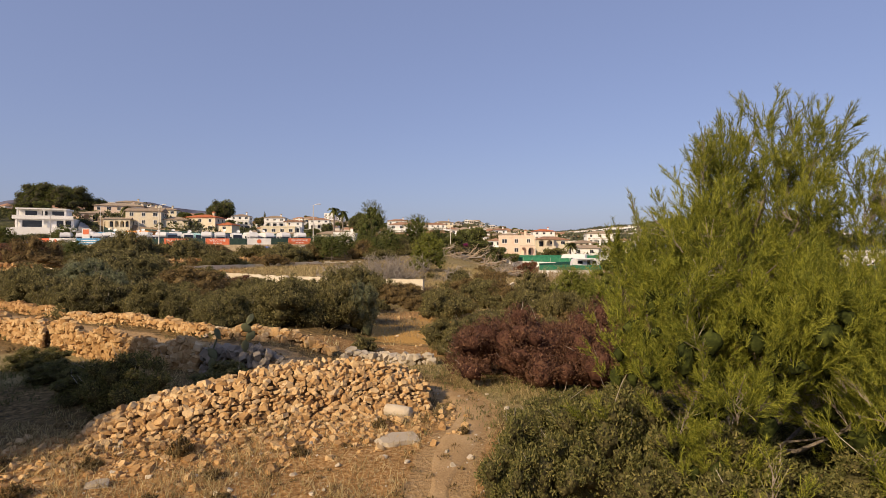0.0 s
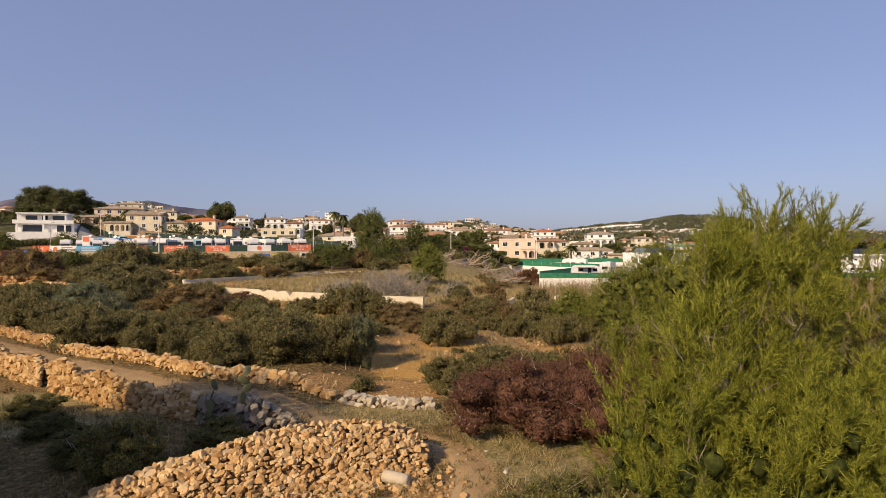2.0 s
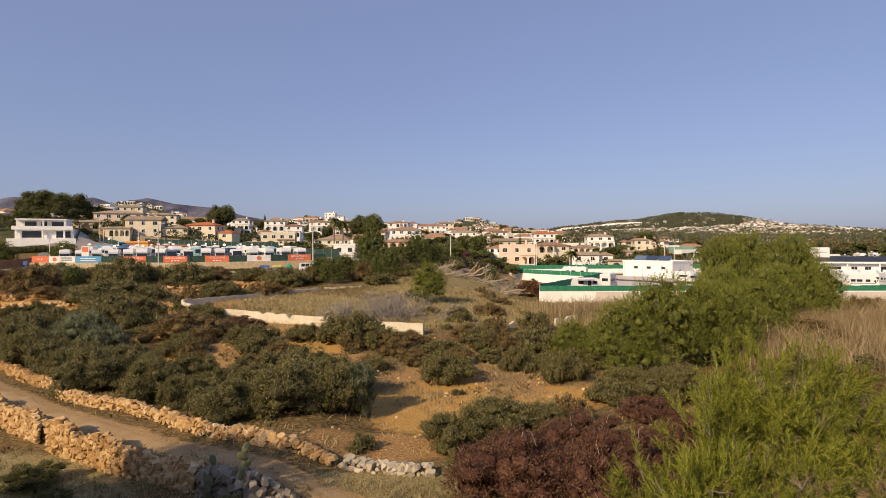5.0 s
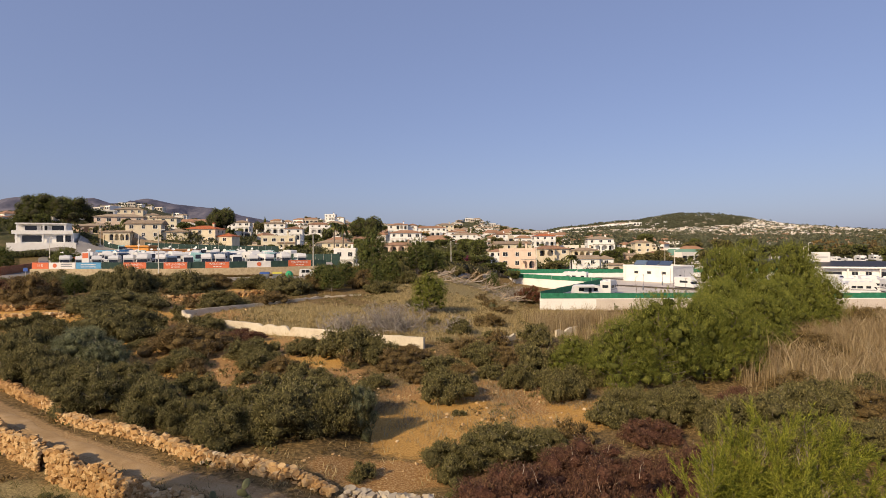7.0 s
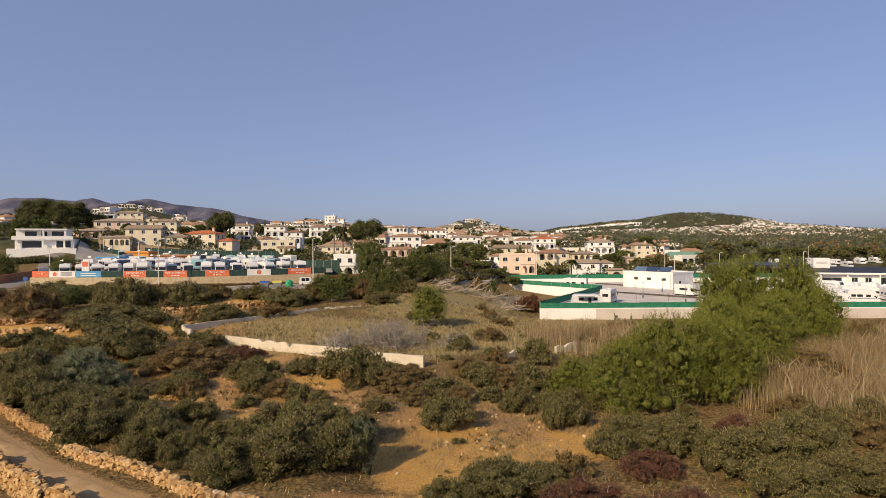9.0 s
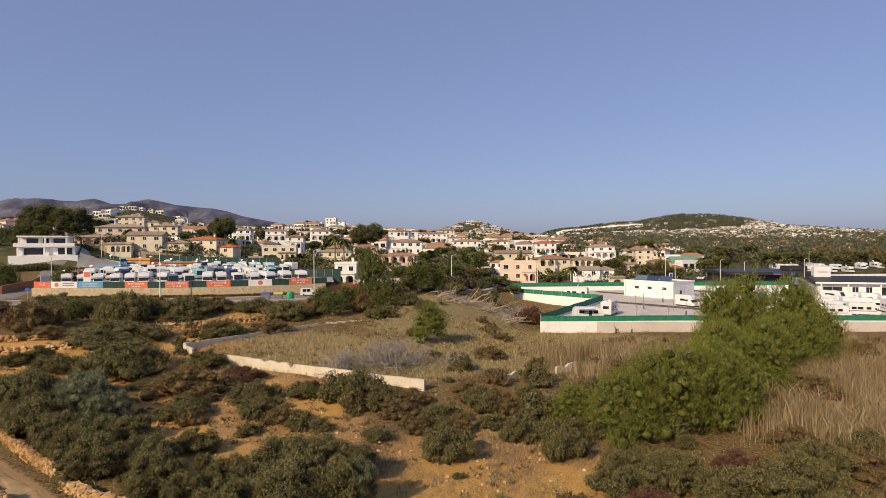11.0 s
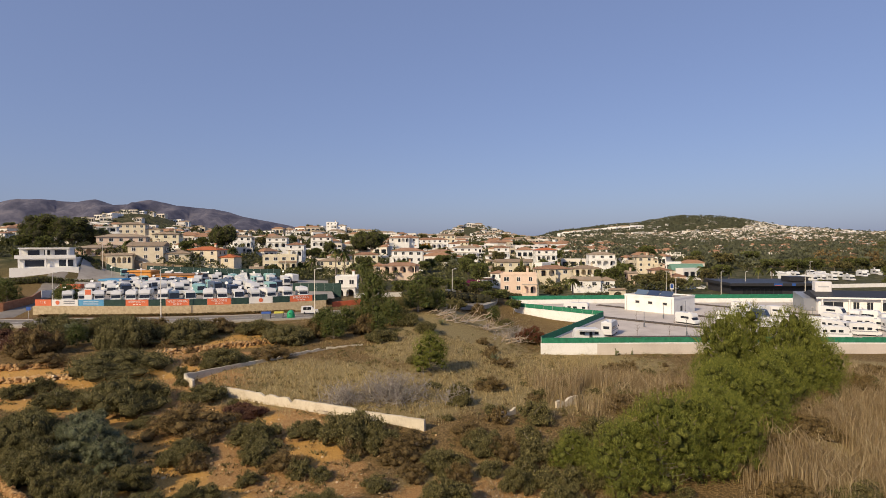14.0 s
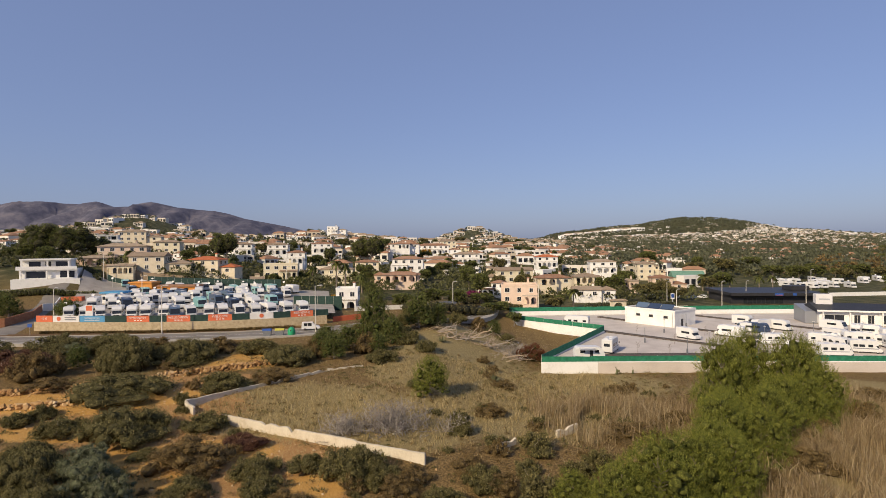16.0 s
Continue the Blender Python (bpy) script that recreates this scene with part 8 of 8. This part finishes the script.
def far_houses(name, label, count, place, seed, size, walls, tiles, roofed=0.7):
    """Small block houses with roofs, too far to pick apart: one mesh of walls and one of roofs."""
    r = random.Random(seed)
    wv, rv, ov = Shape(), Shape(), Shape()
    done = 0
    while done < count:
        x, y, k = place(r)
        if k < r.random():
            continue
        done += 1
        w, d, h = r.uniform(0.7, 1.5) * size, r.uniform(0.7, 1.0) * size * 0.7, r.choice((3.0, 5.5, 6.0)) * size / 11
        z, m = gz(x, y), pose(x, y, gz(x, y), 0, 0, r.gauss(0, 20))
        wv.box(-w / 2, -d / 2, -3, w / 2, d / 2, h, 0, m)
        if r.random() < roofed:
            hp = hip(-w / 2, -d / 2, w / 2, d / 2, h, 0.18 * d + 0.6, 0.4)
            rv.add(hp.v, hp.f, m)
        for i in range(3):
            q = -w / 2 + w * (i + 0.5) / 3
            ov.box(q - 0.11 * w, -d / 2 - 0.08, h * 0.25, q + 0.11 * w, -d / 2 + 0.02, h * 0.7, 0, m)
    ob = thing(name, label, "houses", kind="stuff")
    part("far_wall", wv, walls, ob)["kind"] = "stuff"
    part("far_roof", rv, tiles, ob)["kind"] = "stuff"
    part("far_opening", ov, M_GLASS, ob)["kind"] = "stuff"
    return ob


def slope_place(r):
    y = 560 + 560 * r.random()
    u = r.uniform(-0.9, 0.30)
    return u * y, y, 0.9


def below_woods(x, y):
    """Whether a place on the far hill lies below its wooded top."""
    return float(ground(x, y)) < np.interp(x, [280, 400, 540, 660, 760, 900], [38, 42, 46, 52, 70, 99])


def hill_place(r):
    y = 900 + 620 * r.random() ** 0.8
    u = r.uniform(0.12, 0.85)
    x = u * y
    return x, y, 1.0 if below_woods(x, y) else 0.06


M_FARWALL = mat("distant_painted_walls", [(0.52, 0.45, 0.35), (0.66, 0.61, 0.53), (0.74, 0.71, 0.65), (0.80, 0.78, 0.75)], 0.05, 0.9, 0.0, 3, island=0.8)
far_houses("distant_villas", "many pale villas on the far slope", 1100, slope_place, 5, 9.5, M_FARWALL, M_TILE2, 0.5)
far_houses("hill_villas", "dense pale villas covering a far hillside", 3300, hill_place, 6, 8.0, M_FARWALL, M_TILE2, 0.12)
far_houses("hill_terrace_houses", "long band of white terraced houses on a far hill", 130, lambda r: (r.uniform(282, 470), 1325 + r.uniform(-7, 7), 1), 7, 15, M_WHITE, M_TILE2, 0.15)
far_houses("hillside_villas", "close-set pale villas between garden trees", 380, lambda r: ((lambda y, u: (u * y, y, 1.0 if free(u * y, y, 5) else 0.0))(285 + 315 * r.random(), r.uniform(-0.88, 0.46))), 9, 11, M_FARWALL, M_TILE, 0.45)
far_houses("right_villas", "pale villas among trees on the plain", 190, lambda r: ((lambda y: (r.uniform(0.2, 0.9) * y, y, 1))(r.uniform(430, 1000))), 8, 9.5, M_FARWALL, M_TILE, 0.4)


# ---- trees of the town ----
def town_tree(name, label, seed, lobes, count, leaf, material, h=1.0):
    r, g = random.Random(seed), np.random.default_rng(seed)
    ob = thing(name, label, "tree", group="town trees")
    lb = []
    for i in range(lobes):
        a, q = r.uniform(0, 6.28), r.random() ** 0.5 * 0.33
        rad = r.uniform(0.12, 0.22)
        lb.append((q * math.cos(a), q * math.sin(a), r.uniform(0.42, 0.85) * h, rad, rad * 0.85))
    p, d = lobed_points(g, lb, count, -0.5)
    v, f = leaves(g, p, d + np.array([0, 0, 0.3]), leaf, leaf * 0.6, 0.8)
    part("crown", array_mesh("crown", v, f, material), None, ob)
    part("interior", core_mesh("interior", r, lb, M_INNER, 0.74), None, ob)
    s = Shape().tube([(0, 0, -0.05), (0.02, 0, 0.3), (0, 0.02, 0.6)], [0.04, 0.03, 0.02], 6)
    for i in range(5):
        q = lb[i % len(lb)]
        s.tube([(0, 0, 0.3), (q[0] * 0.5, q[1] * 0.5, q[2] * 0.8), q[:3]], [0.018, 0.012, 0.006], 4)
    part("trunk", s, M_BARK, ob)
    return ob


def palm(name, label, seed, tall):
    r = random.Random(seed)
    ob = thing(name, label, "palm tree", group="palms")
    part("trunk", Shape().tube([(0, 0, -0.3), (0.05, 0, tall * 0.5), (0, 0.05, tall)], [0.32, 0.25, 0.22], 8), M_BARK, ob)
    s = Shape()
    for i in range(30):
        a, e = r.uniform(0, 6.28), r.uniform(-0.5, 1.2)
        ln = r.uniform(2.0, 2.8)
        dx, dy = math.cos(a), math.sin(a)
        pts = []
        for k in range(6):
            t = k / 5
            out = ln * t * math.cos(e * (1 - 0.5 * t))
            pts.append(Vector((dx * out, dy * out, tall + ln * (math.sin(e) * t - 0.75 * t * t))))
        for k in range(5):
            for sd in (-1, 1):
                q0, q1 = pts[k], pts[k + 1]
                wv = Vector((-dy, dx, -0.35)) * sd * 0.42 * (1 - 0.15 * k)
                s.add([tuple(q0), tuple(q1), tuple(q1 + wv + (q1 - q0) * 0.6), tuple(q0 + wv + (q1 - q0) * 0.25)], [(0, 1, 2, 3)])
    part("crown", s, M_PINEDARK, ob)
    return ob


T_TREE = [town_tree("garden_tree", "dense dark green garden tree between villas", 401 + i, 14, 1150, 0.085, m) for i, m in enumerate((M_PINEDARK, M_MASTIC, M_PINEDARK))]
T_SMALL = [town_tree("garden_tree", "small dark garden tree between villas", 421 + i, 8, 540, 0.12, m) for i, m in enumerate((M_PINEDARK, M_OLIVE))]
T_PALM = [palm("palm_tree", "date palm with a full drooping crown", 431 + i, 5.5) for i in range(2)]
T_YELLOW = town_tree("autumn_tree", "small yellow-leaved autumn tree", 441, 8, 700, 0.12, M_AUTUMN)
cyp_g = np.random.default_rng(3)
T_CYP = thing("cypress", "slim dark cypress between villas", "cypress", group="town trees")
cp, cd = lobed_points(cyp_g, [(0, 0, 0.15 + 0.09 * i, 0.14 * (1 - 0.085 * i), 0.10) for i in range(10)], 700, -0.8)
cv, cf = leaves(cyp_g, cp, cd * 0.4 + np.array([0, 0, 1.0]), 0.09, 0.05, 0.3)
part("foliage", array_mesh("foliage", cv, cf, M_PINEDARK), None, T_CYP)
part("trunk", Shape().tube([(0, 0, -0.03), (0, 0, 0.5), (0, 0, 1.0)], [0.03, 0.05, 0.01], 5), M_BARK, T_CYP)
PROTO.extend(T_TREE + T_SMALL + T_PALM + [T_YELLOW, T_CYP])


def tree_at(master, x, y, w, h, lift=0.0):
    return copy_thing(master, scaled(x, y, gz(x, y) - 0.1 + lift, random.uniform(0, 360), w, w, h))


random.seed(19)
# big dark pines behind the modern villa, and others that stand out
T_BIG = town_tree("stone_pine", "broad dark green pine with a full rounded crown", 461, 38, 9000, 0.026, M_PINEDARK)
PROTO.append(T_BIG)
for x, y, w, h in ((-176, 243, 21, 17), (-164, 241, 19, 16), (-186, 248, 15, 13), (-155, 246, 11, 11), (-112, 281, 13, 16), (-119, 286, 10, 13), (-47, 352, 21, 20), (-55, 354, 15, 18), (-76, 362, 9, 12)):
    tree_at(T_BIG, x, y, w, h)
for x, y, k, kz in ((-119, 149, 1.2, 0.85), (-124.5, 152, 1.3, 0.9), (-129, 155, 1.2, 0.9), (-94.8, 138, 1.3, 0.85), (-98, 141, 0.9, 0.7)):
    grow(P_DARK[int(k * 10) % 2], x, y, k, kz)
for x, y, w, h in ((-131, 158, 8, 6),
                   (12, 178, 8, 5), (4, 174, 9, 6), (-4, 170, 9, 6), (38, 188, 7, 5), (40.5, 192, 6, 5), (82, 222, 10, 7.5), (78, 250, 10, 8), (84, 258, 9, 7), (120, 250, 9, 8), (132, 262, 10, 9), (20, 158, 5, 4), (-12, 160, 8, 5), (16, 170, 9, 4.5),
                   (205, 318, 12, 8), (217, 322, 13, 8), (231, 318, 12, 7), (243, 324, 13, 8), (256, 318, 12, 8), (192, 322, 12, 8), (150, 330, 14, 10), (175, 345, 14, 11), (200, 360, 14, 10), (140, 380, 16, 12)):
    tree_at(random.choice(T_TREE), x, y, w, h)
for x, y, k in ((-33, 218, 1.2), (-100, 236, 1.3), (-97, 250, 1.2), (-62, 256, 1.3), (-18, 262, 1.2), (12, 205, 1.4), (46, 196, 1.1), (105, 232, 0.9), (128, 262, 1.2), (124, 264, 1.3), (131, 268, 1.1), (136, 262, 1.2), (90, 262, 1.2), (142, 206, 0.9),
                (-128, 222, 1.0), (2, 320, 1.3), (28, 340, 1.2), (-70, 320, 1.2), (-60, 300, 1.1), (-120, 330, 1.2), (60, 330, 1.1), (150, 262, 1.2), (160, 268, 1.1)):
    copy_thing(random.choice(T_PALM), scaled(x, y, gz(x, y), random.uniform(0, 360), k, k, k))
for x, y, h in ((42, 256, 9), (36, 255, 11), (37.5, 258, 8), (-30, 330, 10), (75, 300, 9), (-85, 300, 10), (-120, 370, 11), (20, 420, 12), (98, 350, 10)):
    tree_at(T_CYP, x, y, h * 0.8, h)
for x, y, tall in ((-35.6, 180, 14.0), (-33.0, 181.5, 13.2)):
    stand(palm("palm_tree", "tall slim palm rising behind a white gate house", int(tall * 10), tall), x, y, gz(x, y))
tree_at(T_YELLOW, -14, 396, 10, 9)
tree_at(T_YELLOW, -38, 186, 4, 3)
boug = town_tree("bougainvillea", "magenta bougainvillea spilling over a garden wall", 451, 8, 700, 0.12, M_PURPLE)
boug.matrix_world = scaled(10.5, 190, gz(10.5, 190) - 0.8, 0, 9, 5, 4.5)


def open_garden(x, y):
    """Low gardens in front of the villas that stand free."""
    u = x / y
    return (0.2 < u < 0.31 and y < 242) or (-0.50 < u < -0.36 and y < 246) or (-0.13 < u < -0.03 and y < 236)


placed = 0
while placed < 340:
    y = 196 + 430 * random.random() ** 1.15
    u = random.uniform(-0.88, 0.88)
    x = u * y
    if (-138 < x < -44 and y < 212) or (18 < x < 125 and y < 215) or (105 < x < 172 and y < 268) or (150 < x < 262 and 270 < y < 322) or open_garden(x, y) or not free(x, y, -3.5):
        continue
    w = random.uniform(4.5, 10)
    tree_at(random.choice(T_SMALL + T_SMALL + T_TREE[:1] if w < 8 else T_TREE), x, y, w, w * random.uniform(0.65, 1.05))
    placed += 1


def far_woods(name, label, count, place, seed, size, material, leaf=7, fine=0.32):
    """Distant treetops: clumps of leaves, past counting."""
    r, g = random.Random(seed), np.random.default_rng(seed)
    pts, nrm = [], []
    done = 0
    while done < count:
        x, y, k = place(r)
        if k < r.random() or (100 < x < 190 and y < 330) or (180 < x < 290 and y < 314):
            continue
        done += 1
        w, h = size * r.uniform(0.5, 1.2), size * r.uniform(0.5, 1.0)
        z = gz(x, y)
        for _ in range(leaf * 4):
            a, e = r.uniform(0, 6.28), r.uniform(0.05, 1.5)
            n = Vector((math.cos(a) * math.cos(e), math.sin(a) * math.cos(e), math.sin(e)))
            pts.append((x + n.x * w * 0.5, y + n.y * w * 0.5, z + h * 0.25 + n.z * h * 0.7 * r.uniform(0.8, 1.1)))
            nrm.append(tuple(n))
    v, f = leaves(g, np.array(pts), np.array(nrm), size * fine, size * fine * 0.8, 0.8)
    return thing(name, label, "woods", mesh=array_mesh(name, v, f, material), kind="stuff")


M_FARSHRUB = mat("garden_foliage", [(0.04, 0.044, 0.018), (0.105, 0.108, 0.04), (0.21, 0.20, 0.08)], island=0.5, **LEAF)
far_woods("garden_scrub", "low dark garden greenery between villas", 4000, lambda r: ((lambda y: (r.uniform(-0.9, 0.8) * y, y, 1.0 if free(r.uniform(-0.9, 0.8) * y, y, 0) else 0.7))(213 + 410 * r.random() ** 1.2)), 15, 5, M_FARSHRUB, 8, 0.2)
M_FARWOOD = mat("distant_pine_woods", [(0.058, 0.066, 0.040), (0.112, 0.120, 0.068), (0.18, 0.182, 0.104)], island=0.5, **LEAF)
far_woods("distant_trees", "dark garden trees between far villas", 1300, lambda r: ((lambda y: (r.uniform(-0.9, 0.4) * y, y, 1))(r.uniform(520, 1150))), 11, 7, M_FARWOOD, 8, 0.24)
far_woods("plain_trees", "dark trees between villas on the plain", 2700, lambda r: ((lambda y: (r.uniform(0.22, 0.95) * y, y, 1))(340 + 800 * r.random())), 12, 8.5, M_FARWOOD, 9, 0.22)
far_woods("hill_woods", "dark pine woods and gardens on a far hill", 3400, lambda r: ((lambda y, u: (u * y, y, 0.20 if below_woods(u * y, y) else 1))(1050 + 560 * r.random(), r.uniform(0.1, 0.95))), 13, 8, M_FARWOOD, 6, 0.24)
far_woods("autumn_trees", "russet autumn trees on the plain", 60, lambda r: ((lambda y: (r.uniform(0.68, 0.82) * y, y, 1))(330 + 120 * r.random())), 14, 8, M_RUST, 14, 0.16)


# ---- garden walls, hedges and small works along the road ----
def garden_wall(label, material, pts, foot, top, thick=0.25):
    s = Shape()
    for a, b in zip(pts[:-1], pts[1:]):
        d = Vector((b[0] - a[0], b[1] - a[1])).normalized()
        w = Vector((-d.y, d.x)) * thick / 2
        za, zb = gz(*a), gz(*b)
        s.add([(a[0] - w.x, a[1] - w.y, za + foot), (b[0] - w.x, b[1] - w.y, zb + foot), (b[0] + w.x, b[1] + w.y, zb + foot), (a[0] + w.x, a[1] + w.y, za + foot),
               (a[0] - w.x, a[1] - w.y, za + top), (b[0] - w.x, b[1] - w.y, zb + top), (b[0] + w.x, b[1] + w.y, zb + top), (a[0] + w.x, a[1] + w.y, za + top)],
              [(0, 3, 2, 1), (4, 5, 6, 7), (0, 1, 5, 4), (1, 2, 6, 5), (2, 3, 7, 6), (3, 0, 4, 7)])
    return thing("garden_wall", label, "garden wall", mesh=s.mesh("garden_wall", material))


M_BRICK = mat("orange_brickwork", [(0.30, 0.12, 0.06), (0.42, 0.18, 0.09), (0.50, 0.26, 0.14)], 1.5, 0.9, 0.5, 6)
garden_wall("orange brick garden wall with pale piers", M_BRICK, [(-118, 127), (-108, 134), (-110, 146), (-118, 160)], -1, 2.2)
garden_wall("white rendered garden wall at a street corner", M_WHITE, [(-118.5, 161), (-116.5, 163.5), (-124, 176)], -1, 2.2)
garden_wall("long grey garden wall below the modern villa", M_KERB, [(-165, 183), (-135, 184), (-113, 190)], -1.5, 1.6)
garden_wall("beige roadside garden wall", M_CREAM, [(22, 181), (50, 184), (84, 190)], -1, 1.5)
garden_wall("white roadside wall with low pillars", M_WHITE, [(-26, 158), (-12, 164), (-2, 176), (6, 186)], -1, 1.3)
garden_wall("low red-painted wall beside the depot", M_BANNER, [(-28.2, 138.5), (-24, 141.5), (-18.5, 146)], -1.5, 1.3)
garden_wall("pink garden wall below palms", M_PINK, [(118, 236), (134, 240)], -1, 3.0)
garden_wall("white roadside wall on the plain", M_WHITE, [(150, 232), (176, 236), (240, 244)], -1, 1.6)
garden_wall("brown retaining wall behind the depot", M_TILE2, [(-133, 212), (-116, 212.6), (-98, 213.4)], -3, 3.0)
garden_wall("grey block retaining wall under a windbreak", M_KERB, [(-112, 206.2), (-62, 207.2)], -2, 3.1)
garden_wall("grey block retaining wall under a windbreak", M_KERB, [(-127, 205.6), (-112.2, 206.2)], -2, 1.6)
garden_wall("tan terraced garden wall behind the depot", M_CREAM, [(-104, 222), (-72, 226)], -2, 1.8)
gate = thing("arched_gateway", "beige arched garden gateway", "gateway", pose(59, 186, gz(59, 186) - 0.2, 0, 0, 10))
part("arch", arcade(5.6, 4.0, 1, 0.8, 0.4, 0.62).weld().mesh("arch", M_CREAM), None, gate)
part("cap", hip(-2.8, 0, 2.8, 0.8, 4.0, 0.5, 0.35), M_TILE2, gate)


def hedge(label, pts, w, h, seed, material=None):
    g, r = np.random.default_rng(seed), random.Random(seed)
    c, _ = along([(a, b) for a, b in pts], w * 0.6)
    lb = [(x + r.gauss(0, 0.15), y + r.gauss(0, 0.15), gz(x, y) + h * 0.5, w * r.uniform(0.5, 0.65), h * r.uniform(0.48, 0.6)) for x, y in c]
    p, d = lobed_points(g, lb, 130 * len(lb), -0.6)
    v, f = leaves(g, p, d, 0.30, 0.2, 0.8)
    ob = thing("hedge", label, "hedge")
    part("foliage", array_mesh("foliage", v, f, material or M_MASTIC), None, ob)
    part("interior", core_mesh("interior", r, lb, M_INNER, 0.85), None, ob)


hedge("clipped dark hedge below the modern villa", [(-160, 181), (-138, 182), (-119, 187)], 2.4, 2.4, 61, M_PINEDARK)
hedge("dark garden hedge climbing beside a street", [(-146, 213), (-139, 209.5), (-132, 206), (-128.5, 203)], 3.0, 2.4, 67, M_PINEDARK)
hedge("dark hedge beside the salmon villa", [(6, 183), (20, 186), (31, 187)], 2.4, 2.4, 62)
hedge("row of pale green garden shrubs along a wall", [(50, 190), (66, 193), (82, 195)], 3.0, 2.6, 63, M_OLIVE)
hedge("dusty low hedge along the road verge", [(-92, 125.0), (-70, 124.6), (-50, 127), (-36, 131)], 0.8, 0.5, 64, M_RUST)
hedge("dense roadside shrubs before garden walls", [(-10, 152), (2, 160), (14, 166)], 4.0, 3.2, 65)


# ---- felled wood beside the field ----
def brushwood(x, y, w, h, seed, count=20):
    """Felled branches: crooked limbs that fork, lying across one another."""
    r = random.Random(seed)
    ob = thing("felled_branches", "heap of felled bleached branches and dead leaves", "brushwood", pose(x, y, gz(x, y)))
    for i in range(count):
        a = r.gauss(0, 0.6) + (0 if r.random() < 0.65 else 1.6)
        ln, th = r.uniform(2.0, 5.5), r.uniform(0.05, 0.15)
        p = Vector((r.gauss(0, w * 0.28), r.gauss(0, 1.3), r.uniform(0.05, h * 0.5)))
        d = Vector((math.cos(a), math.sin(a) * 0.7, r.uniform(-0.05, 0.35))).normalized()
        s, pts = Shape(), [p]
        for k in range(4):
            d = (d + Vector((r.gauss(0, 0.25), r.gauss(0, 0.25), r.gauss(0.02, 0.22)))).normalized()
            p = p + d * ln / 4
            p.z = min(max(p.z, 0.05), h * 1.3)
            pts.append(p.copy())
        s.tube(pts, [th, th * 0.9, th * 0.75, th * 0.55, th * 0.3], 6)
        for k in range(4):
            q = pts[r.randrange(1, 5)]
            e = (d + Vector((r.gauss(0, 0.7), r.gauss(0, 0.7), r.gauss(0.25, 0.4)))).normalized() * r.uniform(0.6, 1.7)
            s.tube([q, q + e * 0.5 + Vector((r.gauss(0, 0.1), r.gauss(0, 0.1), 0.08)), q + e], [th * 0.5, th * 0.35, th * 0.15], 4)
        part("branch", s, M_LOG if i % 3 else M_TWIG, ob)
    return ob


brushwood(3.0, 119, 9, 1.7, 71, 22)
brushwood(8.5, 118, 9, 1.9, 72, 22)
brushwood(-1.5, 121, 6, 1.0, 75, 10)
brushwood(12, 112, 9, 0.7, 74, 12)
bare_shrub("brush_pile", "heap of grey cut brushwood", 14.8, 117, 8, 2.6, 150, 73)
rusty = shrub("dead_brush", "rust-coloured dead leafy brush heap", "brushwood", 474, 2600, 0.3, 6.0, M_DRYLEAF, 10, 9)
rusty.matrix_world = scaled(18.6, 115.5, gz(18.6, 115.5) - 0.1, 0, 7, 6, 3.7)


def aloe(x, y, k, seed):
    r = random.Random(seed)
    ob = thing("agave", "spiky grey-green agave in dry grass", "agave", scaled(x, y, gz(x, y), 0, k, k, k))
    for i in range(18):
        a, e = i * 2.4, r.uniform(0.25, 1.3)
        d = Vector((math.cos(a) * math.cos(e), math.sin(a) * math.cos(e), math.sin(e)))
        s = d.cross(Vector((0, 0, 1))).normalized()
        sh = Shape()
        b, m, t = Vector((0, 0, 0.05)), d * 0.5, d * 1.0
        sh.add([tuple(b - s * 0.07), tuple(b + s * 0.07), tuple(m + s * 0.08), tuple(t), tuple(m - s * 0.08), tuple(m - Vector((0, 0, 0.05)))], [(0, 1, 2, 4), (4, 2, 3), (0, 4, 5), (1, 5, 2), (0, 5, 1), (4, 3, 5), (2, 5, 3)])
        part("leaf", sh, M_OLIVE, ob)


aloe(8.5, 92.0, 1.7, 1)
aloe(-25.8, 66.2, 0.9, 2)
aloe(-0.5, 114, 1.6, 3)
for x, y, k in ((-9.2, 22.5, 0.9), (-8.1, 22.0, 0.9), (32.5, 103.6, 1.0), (35.5, 103.7, 0.9)):
    pad = thing("prickly_pear", "grey-green prickly pear cactus beside a wall", "cactus", scaled(x, y, gz(x, y), 30, k, k, k))
    r = random.Random(x)
    tops = [(0, 0, 0)]
    for i in range(9):
        bx, by, bz = tops[r.randrange(len(tops))]
        m = pose(bx + r.uniform(-0.15, 0.15), by, bz, r.uniform(-25, 25), r.uniform(-45, 45), r.uniform(0, 180))
        part("pad", Shape().lathe([(0.03, 0.0), (0.13, 0.12), (0.19, 0.3), (0.15, 0.46), (0.03, 0.55)], 10), M_OLIVE, pad, "", m @ Matrix.Diagonal((1, 0.25, 1, 1)), False)
        tops.append(tuple(m @ Vector((0, 0, 0.5))))

# the masters of the copies are not part of the place
for master in PROTO:
    for o in (*master.children_recursive, master):
        bpy.data.objects.remove(o)
